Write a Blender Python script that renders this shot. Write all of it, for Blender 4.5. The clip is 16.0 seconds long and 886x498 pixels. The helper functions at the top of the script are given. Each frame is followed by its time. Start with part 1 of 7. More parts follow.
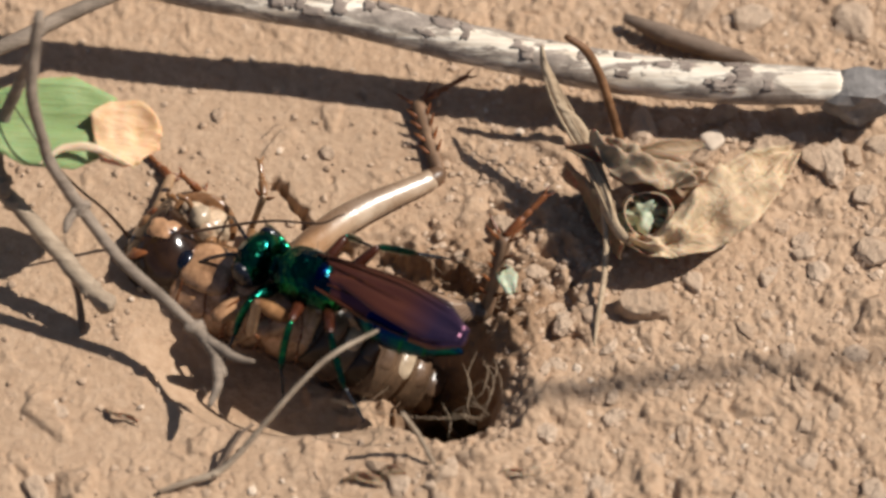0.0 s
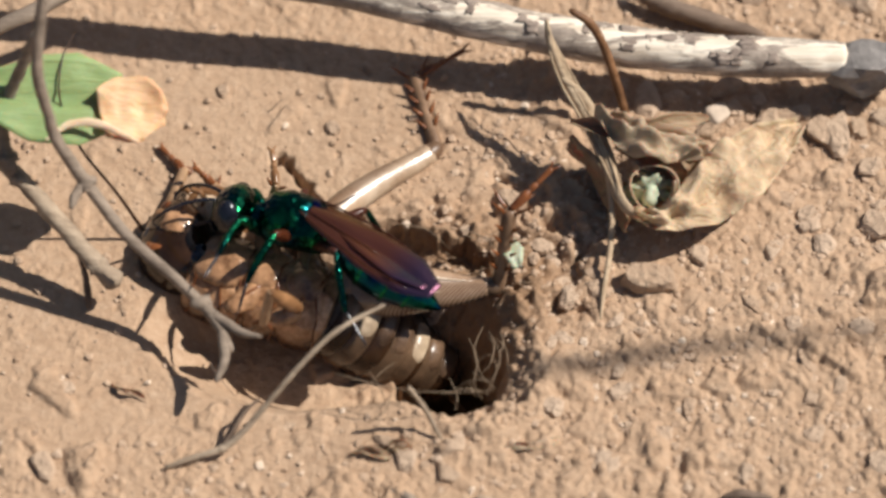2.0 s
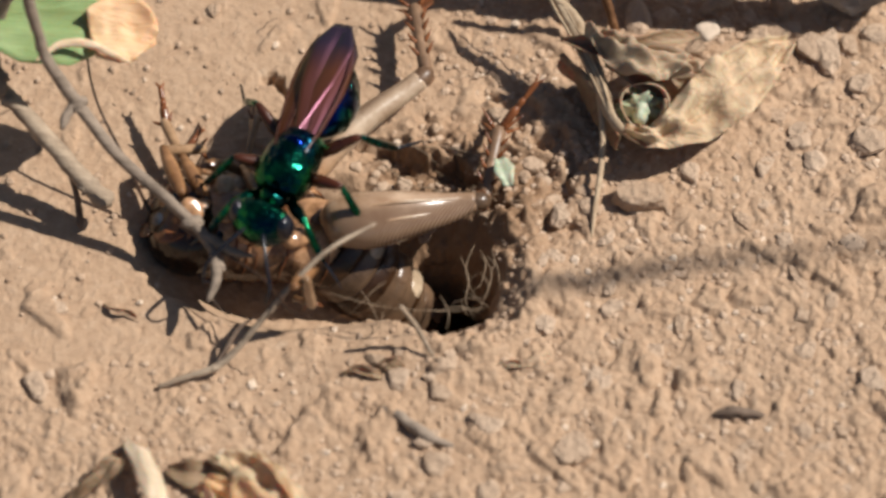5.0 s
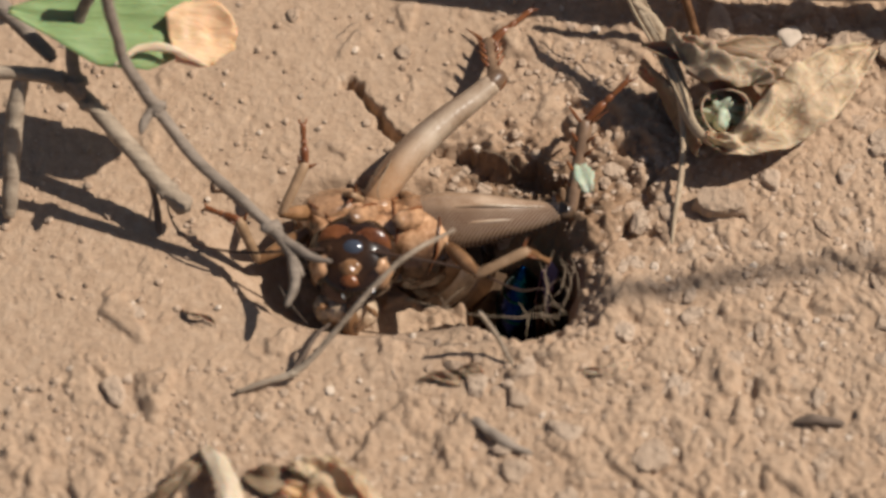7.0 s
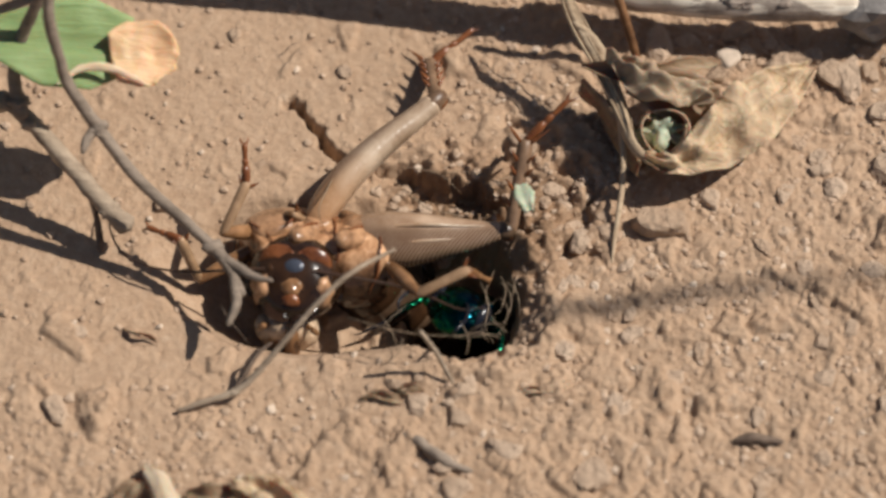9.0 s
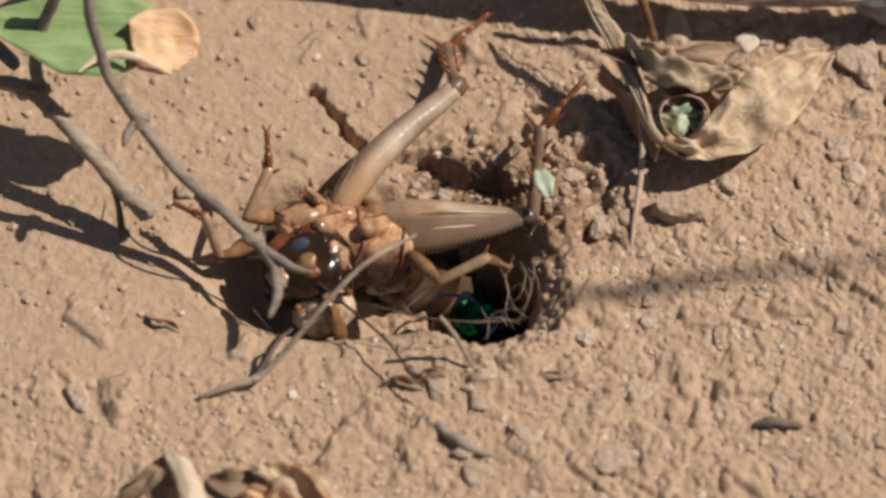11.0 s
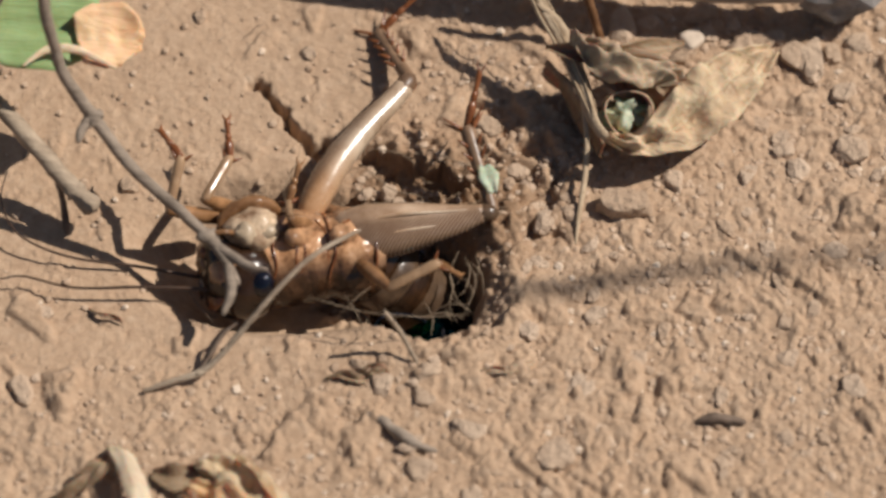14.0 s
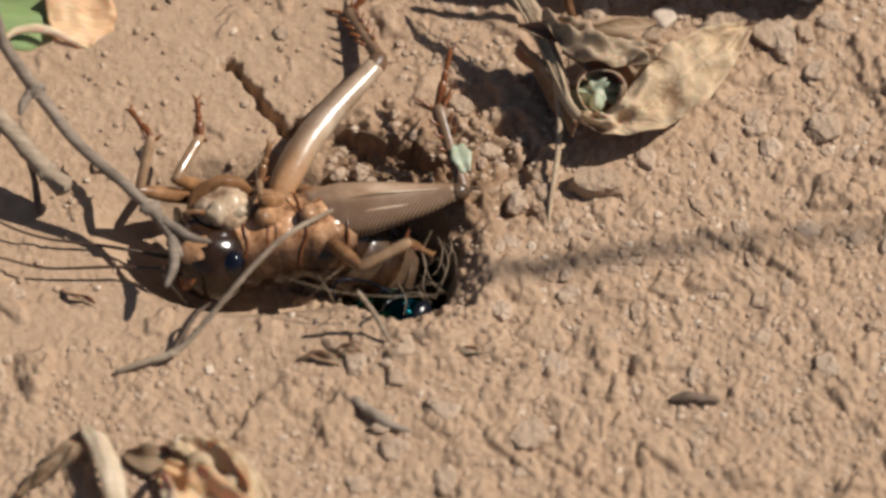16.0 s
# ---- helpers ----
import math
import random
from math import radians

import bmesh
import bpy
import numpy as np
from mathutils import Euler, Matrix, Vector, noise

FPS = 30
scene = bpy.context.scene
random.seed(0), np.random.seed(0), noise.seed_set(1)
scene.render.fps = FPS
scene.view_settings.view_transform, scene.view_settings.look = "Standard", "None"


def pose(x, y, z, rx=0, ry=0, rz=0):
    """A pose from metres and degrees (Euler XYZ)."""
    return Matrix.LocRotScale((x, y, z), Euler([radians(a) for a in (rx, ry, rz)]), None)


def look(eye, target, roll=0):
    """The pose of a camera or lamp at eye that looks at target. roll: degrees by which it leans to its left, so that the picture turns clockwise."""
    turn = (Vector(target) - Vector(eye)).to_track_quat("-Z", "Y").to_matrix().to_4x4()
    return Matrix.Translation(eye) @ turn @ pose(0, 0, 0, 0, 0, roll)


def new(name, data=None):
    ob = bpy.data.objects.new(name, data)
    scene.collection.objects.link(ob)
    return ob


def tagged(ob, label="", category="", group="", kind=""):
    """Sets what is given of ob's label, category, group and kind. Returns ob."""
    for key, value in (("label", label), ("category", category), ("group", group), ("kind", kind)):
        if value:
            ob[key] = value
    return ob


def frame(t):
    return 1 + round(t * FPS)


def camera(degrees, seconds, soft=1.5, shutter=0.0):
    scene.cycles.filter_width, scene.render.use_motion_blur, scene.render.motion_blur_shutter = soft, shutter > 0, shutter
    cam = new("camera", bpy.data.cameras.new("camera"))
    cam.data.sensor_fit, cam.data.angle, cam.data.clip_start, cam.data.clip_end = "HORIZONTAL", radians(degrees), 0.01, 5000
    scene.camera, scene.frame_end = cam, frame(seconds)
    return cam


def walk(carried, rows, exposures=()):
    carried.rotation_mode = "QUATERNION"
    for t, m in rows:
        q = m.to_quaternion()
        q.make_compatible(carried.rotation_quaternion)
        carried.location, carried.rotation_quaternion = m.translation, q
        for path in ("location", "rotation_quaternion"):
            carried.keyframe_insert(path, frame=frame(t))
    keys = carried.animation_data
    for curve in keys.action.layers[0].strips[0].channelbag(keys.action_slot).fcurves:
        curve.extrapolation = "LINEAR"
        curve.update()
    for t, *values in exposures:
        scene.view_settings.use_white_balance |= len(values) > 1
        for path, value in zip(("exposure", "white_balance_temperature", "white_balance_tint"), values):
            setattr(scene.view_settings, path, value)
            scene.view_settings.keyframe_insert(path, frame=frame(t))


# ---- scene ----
cam = camera(12.0, 16.0, soft=3.1)
# seconds, eye x y z, pitch, yaw, roll
PATH = [
    (0.0, 0.00000, -0.21796, 0.31128, -55.000, 0.000, 0.000),
    (0.5, 0.00000, -0.21756, 0.31070, -55.334, -0.107, -0.003),
    (1.0, -0.00000, -0.21754, 0.31067, -55.784, 0.122, -0.159),
    (1.5, 0.00000, -0.21744, 0.31052, -55.635, -0.149, -0.007),
    (2.0, 0.00000, -0.21811, 0.31149, -55.349, 0.143, -0.376),
    (2.5, 0.00001, -0.21871, 0.31236, -55.379, 0.467, -0.573),
    (3.0, 0.00000, -0.21827, 0.31173, -55.818, 0.355, -0.652),
    (5.5, -0.00000, -0.21833, 0.31183, -56.463, -0.333, -0.204),
    (6.0, -0.00000, -0.21826, 0.31173, -55.976, -0.643, 0.134),
    (6.5, -0.00000, -0.21764, 0.31080, -55.987, 0.499, -0.469),
    (7.0, -0.00002, -0.21750, 0.31059, -56.355, 1.884, -1.856),
    (7.5, -0.00001, -0.21755, 0.31067, -56.227, 2.060, -2.161),
    (8.0, 0.00000, -0.21809, 0.31147, -56.242, 1.539, -1.646),
    (8.5, 0.00000, -0.21858, 0.31220, -56.085, 0.112, -0.544),
    (9.0, 0.00000, -0.21827, 0.31175, -56.111, 0.430, -0.637),
    (9.5, 0.00000, -0.21824, 0.31170, -56.313, 0.868, -1.117),
    (12.0, 0.00003, -0.21981, 0.31404, -56.244, 0.860, -1.327),
    (12.5, 0.00001, -0.21997, 0.31428, -56.089, 0.226, -0.886),
    (13.0, -0.00000, -0.22030, 0.31477, -56.229, -0.043, -0.443),
    (13.5, -0.00003, -0.21986, 0.31415, -56.472, -0.988, 0.357),
    (14.0, -0.00001, -0.21918, 0.31311, -56.374, -0.440, 0.088),
    (14.5, 0.00000, -0.21808, 0.31146, -56.260, 0.366, -0.570),
    (15.0, 0.00000, -0.21818, 0.31162, -56.537, 0.678, -1.105),
    (15.5, 0.00001, -0.21848, 0.31207, -56.773, 0.770, -1.146),
    (16.0, -0.00002, -0.21892, 0.31274, -56.651, -1.116, 0.473),
]


def stand(x, y, z, pitch, yaw, roll):
    return pose(x, y, z, 90 + pitch, 0, yaw) @ pose(0, 0, 0, 0, 0, roll)


walk(cam, [(r[0], stand(*r[1:])) for r in PATH], exposures=[(0.0, 0.18), (1.0, 0.26), (1.5, 0.28), (3.0, 0.28), (5.5, 0.17), (6.5, 0.12), (7.0, 0.03), (9.0, 0.0), (16.0, -0.01)])
cam.data.dof.use_dof = True
cam.data.dof.focus_distance = 0.378
cam.data.dof.aperture_fstop = 20

# ---- light: clear midday sky, high sun ----
SUN_EL, SUN_AZ = radians(50), radians(10)  # azimuth from +x towards +y
world = bpy.data.worlds.new("sky")
scene.world = world
world.use_nodes = True
wn = world.node_tree
sky = wn.nodes.new("ShaderNodeTexSky")
sky.sky_type = "NISHITA"
sky.sun_disc = False
sky.sun_elevation = SUN_EL
sky.sun_rotation = radians(90) - SUN_AZ
back = wn.nodes["Background"]
back.inputs["Strength"].default_value = 0.05
wn.links.new(sky.outputs[0], back.inputs["Color"])
sun_data = bpy.data.lights.new("sun", "SUN")
sun_data.energy = 5.0
sun_data.angle = radians(0.53)
sun_data.color = (1.0, 0.95, 0.88)
sun = new("sun", sun_data)
sun.matrix_world = look((0.3, 0.05, 0.4), (0.3 - math.cos(SUN_EL) * math.cos(SUN_AZ), 0.05 - math.cos(SUN_EL) * math.sin(SUN_AZ), 0.4 - math.sin(SUN_EL)))

# ---- materials ----
MM = 0.001


class Shader:
    """A small builder for node materials; sizes are per metre of object space."""

    def __init__(self, name, rough=0.8, metal=0.0, spec=0.5):
        self.mat = bpy.data.materials.new(name)
        self.mat.use_nodes = True
        self.tree = self.mat.node_tree
        self.bsdf = self.tree.nodes["Principled BSDF"]
        self.bsdf.inputs["Roughness"].default_value = rough
        self.bsdf.inputs["Metallic"].default_value = metal
        self.bsdf.inputs["Specular IOR Level"].default_value = spec
        self.coord = self.tree.nodes.new("ShaderNodeTexCoord").outputs["Object"]

    def node(self, kind, **values):
        n = self.tree.nodes.new(kind)
        for key, value in values.items():
            n.inputs[key.replace("_", " ")].default_value = value
        return n

    def link(self, a, b):
        self.tree.links.new(a, b)

    def stretched(self, scale):
        m = self.node("ShaderNodeMapping")
        m.inputs["Scale"].default_value = scale
        self.link(self.coord, m.inputs["Vector"])
        return m.outputs[0]

    def noise(self, scale, detail=4.0, rough=0.6, distort=0.0, vector=None):
        n = self.node("ShaderNodeTexNoise", Scale=scale, Detail=detail, Roughness=rough, Distortion=distort)
        self.link(vector or self.coord, n.inputs["Vector"])
        return n.outputs["Fac"]

    def cells(self, scale, vector=None, out="Distance"):
        n = self.node("ShaderNodeTexVoronoi", Scale=scale)
        self.link(vector or self.coord, n.inputs["Vector"])
        return n.outputs[out]

    def ramp(self, fac, stops):
        n = self.tree.nodes.new("ShaderNodeValToRGB")
        while len(n.color_ramp.elements) < len(stops):
            n.color_ramp.elements.new(0.5)
        for e, (p, c) in zip(n.color_ramp.elements, stops):
            e.position = p
            e.color = (*c, 1) if len(c) == 3 else c
        self.link(fac, n.inputs[0])
        return n.outputs[0]

    def mix(self, fac, a, b, blend="MIX"):
        n = self.tree.nodes.new("ShaderNodeMix")
        n.data_type = "RGBA"
        n.blend_type = blend
        for sock, v in ((n.inputs[0], fac), (n.inputs[6], a), (n.inputs[7], b)):
            if isinstance(v, (int, float)):
                sock.default_value = v
            elif isinstance(v, tuple):
                sock.default_value = (*v, 1)
            else:
                self.link(v, sock)
        return n.outputs[2]

    def colour(self, c):
        if isinstance(c, tuple):
            self.bsdf.inputs["Base Color"].default_value = (*c, 1)
        else:
            self.link(c, self.bsdf.inputs["Base Color"])
        return self

    def bump(self, height, distance, strength=1.0):
        n = self.node("ShaderNodeBump", Strength=strength, Distance=distance)
        self.link(height, n.inputs["Height"])
        before = self.bsdf.inputs["Normal"].links
        if before:
            self.link(before[0].from_socket, n.inputs["Normal"])
        self.link(n.outputs[0], self.bsdf.inputs["Normal"])
        return self

    def rough(self, fac, low, high):
        n = self.node("ShaderNodeMapRange")
        n.inputs["To Min"].default_value, n.inputs["To Max"].default_value = low, high
        self.link(fac, n.inputs["Value"])
        self.link(n.outputs[0], self.bsdf.inputs["Roughness"])
        return self

    def piecewise(self):
        return self.tree.nodes.new("ShaderNodeObjectInfo").outputs["Random"]

    def glow_through(self, weight, radius):
        self.bsdf.inputs["Subsurface Weight"].default_value = weight
        self.bsdf.inputs["Subsurface Scale"].default_value = radius
        return self


def soil_material():
    s = Shader("dry_soil", 0.95, spec=0.2)
    broad = s.noise(45, 3, 0.55)
    fine = s.noise(900, 6, 0.7)
    grit = s.noise(2600, 3, 0.6)
    base = s.ramp(broad, [(0.3, (0.40, 0.262, 0.165)), (0.7, (0.46, 0.318, 0.212))])
    base = s.mix(0.55, base, s.ramp(fine, [(0.28, (0.27, 0.165, 0.10)), (0.5, (0.43, 0.292, 0.19)), (0.72, (0.56, 0.41, 0.29))]))
    grain = s.ramp(s.cells(1500, out="Color"), [(0.0, (0.33, 0.21, 0.13)), (0.9, (0.46, 0.32, 0.21)), (1.0, (0.66, 0.54, 0.42))])
    base = s.mix(0.22, base, grain)
    # soil colour multiplied darker and browner in a ragged patch round the burrow
    m = s.node("ShaderNodeMapping")
    m.inputs["Location"].default_value = (-0.15, 0.75, 0)
    m.inputs["Scale"].default_value = (90, 110, 0)
    s.link(s.coord, m.inputs["Vector"])
    far = s.node("ShaderNodeVectorMath")
    far.operation = "LENGTH"
    s.link(m.outputs[0], far.inputs[0])
    add = s.node("ShaderNodeMath")
    add.operation = "MULTIPLY_ADD"
    s.link(s.noise(260, 5, 0.7), add.inputs[0])
    add.inputs[1].default_value = 1.1
    s.link(far.outputs["Value"], add.inputs[2])
    burrow_tone = s.ramp(add.outputs[0], [(0.0, (0.62, 0.56, 0.50)), (1.0, (1, 1, 1))])
    scaled = s.node("ShaderNodeMapRange")
    scaled.inputs["From Min"].default_value, scaled.inputs["From Max"].default_value = 1.1, 1.75
    s.link(add.outputs[0], scaled.inputs["Value"])
    s.link(scaled.outputs[0], burrow_tone.node.inputs[0])
    base = s.mix(1.0, base, burrow_tone, "MULTIPLY")
    s.colour(base)
    s.bump(fine, 0.0003, 0.8)
    s.bump(grit, 0.00015, 0.8)
    s.bump(s.cells(1300), 0.00012, 0.5)
    return s.mat


def grain_material():
    s = Shader("soil_grain", 0.95, spec=0.2)
    fine = s.noise(1500, 5, 0.7)
    each = s.tree.nodes.new("ShaderNodeNewGeometry").outputs["Random Per Island"]
    tone = s.ramp(each, [(0.0, (0.38, 0.255, 0.165)), (0.55, (0.47, 0.33, 0.225)), (0.92, (0.56, 0.415, 0.30)), (1.0, (0.72, 0.60, 0.47))])
    s.colour(s.mix(0.3, tone, s.ramp(fine, [(0.3, (0.34, 0.22, 0.14)), (0.7, (0.60, 0.45, 0.33))])))
    s.bump(fine, 0.0003, 0.8)
    return s.mat


def clod_material():
    s = Shader("soil_clod", 0.95, spec=0.2)
    fine = s.noise(1100, 6, 0.7)
    tone = s.mix(s.piecewise(), (0.44, 0.305, 0.205), (0.60, 0.45, 0.33))
    s.colour(s.mix(0.45, tone, s.ramp(fine, [(0.3, (0.30, 0.19, 0.12)), (0.7, (0.56, 0.42, 0.30))])))
    s.bump(fine, 0.0005, 0.9)
    s.bump(s.cells(1500), 0.00025, 0.6)
    return s.mat


def wood_material(name, dark, light, along=(60, 900, 900), rough=0.85):
    s = Shader(name, rough, spec=0.3)
    v = s.stretched(along)
    g = s.noise(1.0, 5, 0.65, 0.4, v)
    b = s.noise(300, 3, 0.6)
    s.colour(s.mix(0.4, s.ramp(g, [(0.3, dark), (0.7, light)]), s.ramp(b, [(0.35, dark), (0.65, light)])))
    s.bump(g, 0.0004, 0.7)
    s.bump(s.noise(2500, 3), 0.00012, 0.5)
    return s.mat


def peeled_material():
    s = Shader("peeling_bark", 0.75, spec=0.35)
    v = s.stretched((130, 520, 520))
    patches = s.noise(1.0, 5, 0.68, 0.6, v)
    fibre = s.noise(1.0, 4, 0.6, 0.2, s.stretched((120, 2400, 2400)))
    bare = s.ramp(fibre, [(0.3, (0.55, 0.43, 0.31)), (0.65, (0.84, 0.75, 0.62))])
    bark = s.ramp(s.noise(700, 5, 0.7), [(0.3, (0.17, 0.135, 0.11)), (0.7, (0.44, 0.36, 0.29))])
    mask = s.ramp(patches, [(0.49, (0, 0, 0)), (0.55, (1, 1, 1))])
    s.colour(s.mix(mask, bark, bare))
    s.bump(mask, 0.0003, -0.6)
    s.bump(fibre, 0.0002, 0.5)
    return s.mat


def leaf_material(name, dark, light, vein=None, glowing=0.25, rough=0.6):
    s = Shader(name, rough, spec=0.35)
    n = s.noise(160, 5, 0.65)
    streak = s.noise(1.0, 4, 0.6, 0.5, s.stretched((90, 1100, 300)))
    c = s.mix(0.5, s.ramp(n, [(0.3, dark), (0.7, light)]), s.ramp(streak, [(0.3, dark), (0.68, light)]))
    s.colour(c)
    s.bump(streak, 0.0004, 0.7)
    s.bump(s.noise(1500, 3), 0.0001, 0.5)
    s.glow_through(glowing, 0.0006)
    return s.mat


def paper_material():
    """A dry, crinkled, papery leaf with faint branching veins."""
    s = Shader("papery_dry_leaf", 0.7, spec=0.3)
    crease = s.noise(1.0, 5, 0.62, 1.2, s.stretched((330, 420, 300)))
    blotch = s.noise(190, 4, 0.6)
    c = s.mix(0.5, s.ramp(blotch, [(0.32, (0.34, 0.23, 0.135)), (0.68, (0.62, 0.46, 0.30))]), s.ramp(crease, [(0.34, (0.32, 0.215, 0.125)), (0.6, (0.62, 0.465, 0.30))]))
    s.colour(c)
    s.bump(crease, 0.0009, 0.9)
    s.bump(s.noise(1500, 3), 0.0001, 0.6)
    s.glow_through(0.2, 0.0006)
    return s.mat


def chitin_material(name, dark, light, rough=0.28, spots=420, glowing=0.0, bands=None, dent=0.3, spec=0.45, root=None):
    s = Shader(name, rough, spec=spec)
    n = s.noise(spots, 5, 0.62)
    c = s.ramp(n, [(0.28, dark), (0.72, light)])
    if root:
        place = s.tree.nodes.new("ShaderNodeSeparateXYZ")
        s.link(s.coord, place.inputs[0])
        along = s.node("ShaderNodeMapRange")
        along.inputs["From Min"].default_value, along.inputs["From Max"].default_value = 0.001, 0.008
        s.link(place.outputs[0], along.inputs["Value"])
        side = s.node("ShaderNodeMapRange")
        side.inputs["From Min"].default_value, side.inputs["From Max"].default_value = 0.0006, 0.0013
        s.link(place.outputs[1], side.inputs["Value"])
        c = s.mix(along.outputs[0], s.mix(0.4, root, c), c)
        c = s.mix(side.outputs[0], c, s.mix(0.6, c, (0.10, 0.05, 0.025)))
    if bands:
        w = s.tree.nodes.new("ShaderNodeTexWave")
        w.wave_type, w.bands_direction = "BANDS", "X"
        w.inputs["Scale"].default_value = bands[0]
        w.inputs["Distortion"].default_value = 0.4
        w.inputs["Detail"].default_value = 2.0
        m = s.node("ShaderNodeMapping")
        m.inputs["Rotation"].default_value = (0, radians(20), radians(bands[1]))
        s.link(s.coord, m.inputs["Vector"])
        s.link(m.outputs[0], w.inputs["Vector"])
        xyz = s.tree.nodes.new("ShaderNodeSeparateXYZ")
        s.link(s.coord, xyz.inputs[0])
        low = s.node("ShaderNodeMapRange")
        low.inputs["From Min"].default_value, low.inputs["From Max"].default_value = 0.0009, 0.0001
        s.link(xyz.outputs[1], low.inputs["Value"])
        c = s.mix(low.outputs[0], c, s.mix(s.ramp(w.outputs["Fac"], [(0.35, (0.92, 0.92, 0.92)), (0.65, (0.42, 0.42, 0.42))]), c, bands[2]))
        s.bump(w.outputs["Fac"], 0.00003, 0.12)
    s.colour(c)
    s.rough(s.noise(900, 4), rough * 0.75, rough * 1.35)
    s.bump(s.noise(420, 3), 0.0003, dent)
    s.bump(s.noise(1800, 4), 0.00006, dent)
    if glowing:
        s.glow_through(glowing, 0.0008)
    return s.mat


def two_tone_material(name, back, belly, low, high, rough=0.2, spots=420, dent=0.4):
    """Dark back that turns to a paler underside at a ragged line."""
    s = Shader(name, rough, spec=0.45)
    n = s.noise(spots, 5, 0.62)
    dark = s.ramp(n, [(0.3, back[0]), (0.7, back[1])])
    pale = s.ramp(n, [(0.33, belly[0]), (0.48, belly[1]), (0.66, belly[2])])
    xyz = s.tree.nodes.new("ShaderNodeSeparateXYZ")
    s.link(s.coord, xyz.inputs[0])
    wob = s.node("ShaderNodeMath")
    wob.operation = "MULTIPLY_ADD"
    s.link(s.noise(300, 3), wob.inputs[0])
    wob.inputs[1].default_value = 0.0022
    s.link(xyz.outputs[2], wob.inputs[2])
    edge = s.node("ShaderNodeMapRange")
    edge.inputs["From Min"].default_value, edge.inputs["From Max"].default_value = low + 0.0011, high + 0.0011
    s.link(wob.outputs[0], edge.inputs["Value"])
    s.colour(s.mix(edge.outputs[0], pale, dark))
    s.rough(s.noise(900, 4), rough * 0.7, rough * 1.5)
    s.bump(s.noise(1.0, 3, 0.5, 0.2, s.stretched((500, 140, 300))), 0.0004, dent)
    s.bump(s.cells(620), 0.00045, dent * 0.7)
    s.bump(s.noise(1500, 4), 0.00006, dent)
    return s.mat


def jewel_material(name, a, b, c, rough=0.22, pits=0.8):
    s = Shader(name, rough, metal=1.0)
    n = s.noise(230, 2, 0.5)
    s.colour(s.ramp(n, [(0.32, a), (0.5, b), (0.68, c)]))
    s.rough(s.noise(1500, 3), rough * 0.7, rough * 1.6)
    s.bump(s.cells(1500), 0.00022, pits)
    s.bump(s.noise(500, 2), 0.0004, pits * 0.6)
    return s.mat


def plain_material(name, c, rough=0.4, metal=0.0, varied=0.3, size=600):
    s = Shader(name, rough, metal)
    n = s.noise(size, 4, 0.6)
    lo = tuple(v * (1 - varied) for v in c)
    hi = tuple(min(1, v * (1 + varied)) for v in c)
    s.colour(s.ramp(n, [(0.3, lo), (0.7, hi)]))
    s.bump(n, 0.00008, 0.4)
    return s.mat


def wing_material():
    s = Shader("amber_wing", 0.32, spec=0.35)
    sm = s.noise(1.0, 3, 0.5, 0.2, s.stretched((60, 250, 60)))
    amber = s.ramp(sm, [(0.3, (0.02, 0.007, 0.004)), (0.6, (0.07, 0.022, 0.008)), (0.8, (0.20, 0.062, 0.016))])
    xyz = s.tree.nodes.new("ShaderNodeSeparateXYZ")
    s.link(s.coord, xyz.inputs[0])
    far = s.node("ShaderNodeMapRange")
    far.inputs["From Min"].default_value, far.inputs["From Max"].default_value = -0.0095, -0.0130
    s.link(xyz.outputs[0], far.inputs["Value"])
    s.colour(s.mix(far.outputs[0], amber, (0.012, 0.010, 0.022)))
    s.bump(s.noise(1.0, 3, 0.6, 0.2, s.stretched((150, 1500, 200))), 0.00008, 0.5)
    s.bsdf.inputs["Alpha"].default_value = 0.9
    s.bsdf.inputs["Coat Weight"].default_value = 0.1
    s.bsdf.inputs["Coat Roughness"].default_value = 0.2
    s.bsdf.inputs["Thin Film Thickness"].default_value = 330
    s.bsdf.inputs["Thin Film IOR"].default_value = 1.6
    return s.mat


SOIL = soil_material()
CLOD = clod_material()
GRAIN = grain_material()
PEELED = peeled_material()
GREY_WOOD = wood_material("weathered_grey_twig", (0.125, 0.094, 0.07), (0.345, 0.27, 0.205))
TAN_WOOD = wood_material("weathered_tan_twig", (0.17, 0.12, 0.08), (0.48, 0.375, 0.27))
DARK_WOOD = wood_material("dark_bark", (0.085, 0.056, 0.040), (0.23, 0.165, 0.12))
BARK = wood_material("grey_bark", (0.14, 0.105, 0.085), (0.40, 0.32, 0.26))
RUST_STEM = wood_material("rust_brown_stem", (0.10, 0.045, 0.02), (0.26, 0.13, 0.06), rough=0.5)
STRAW = wood_material("straw_stem", (0.30, 0.205, 0.125), (0.56, 0.43, 0.29))
FIBRE = wood_material("pale_fibre", (0.15, 0.10, 0.06), (0.34, 0.25, 0.165))
STONE = plain_material("grey_stone", (0.20, 0.18, 0.165), 0.9, varied=0.45, size=500)
FLAKE = plain_material("pale_flake", (0.50, 0.40, 0.31), 0.9, varied=0.2)
PAPER_LEAF = paper_material()
DRY_LEAF = leaf_material("dry_leaf", (0.29, 0.195, 0.112), (0.57, 0.43, 0.285))
STRAW_LEAF = leaf_material("straw_leaf", (0.40, 0.29, 0.18), (0.66, 0.54, 0.39))
RUST_LEAF = leaf_material("rusty_dead_leaf", (0.30, 0.19, 0.095), (0.55, 0.39, 0.23))
GREY_LEAF = leaf_material("grey_dead_leaf", (0.22, 0.15, 0.095), (0.50, 0.375, 0.25))
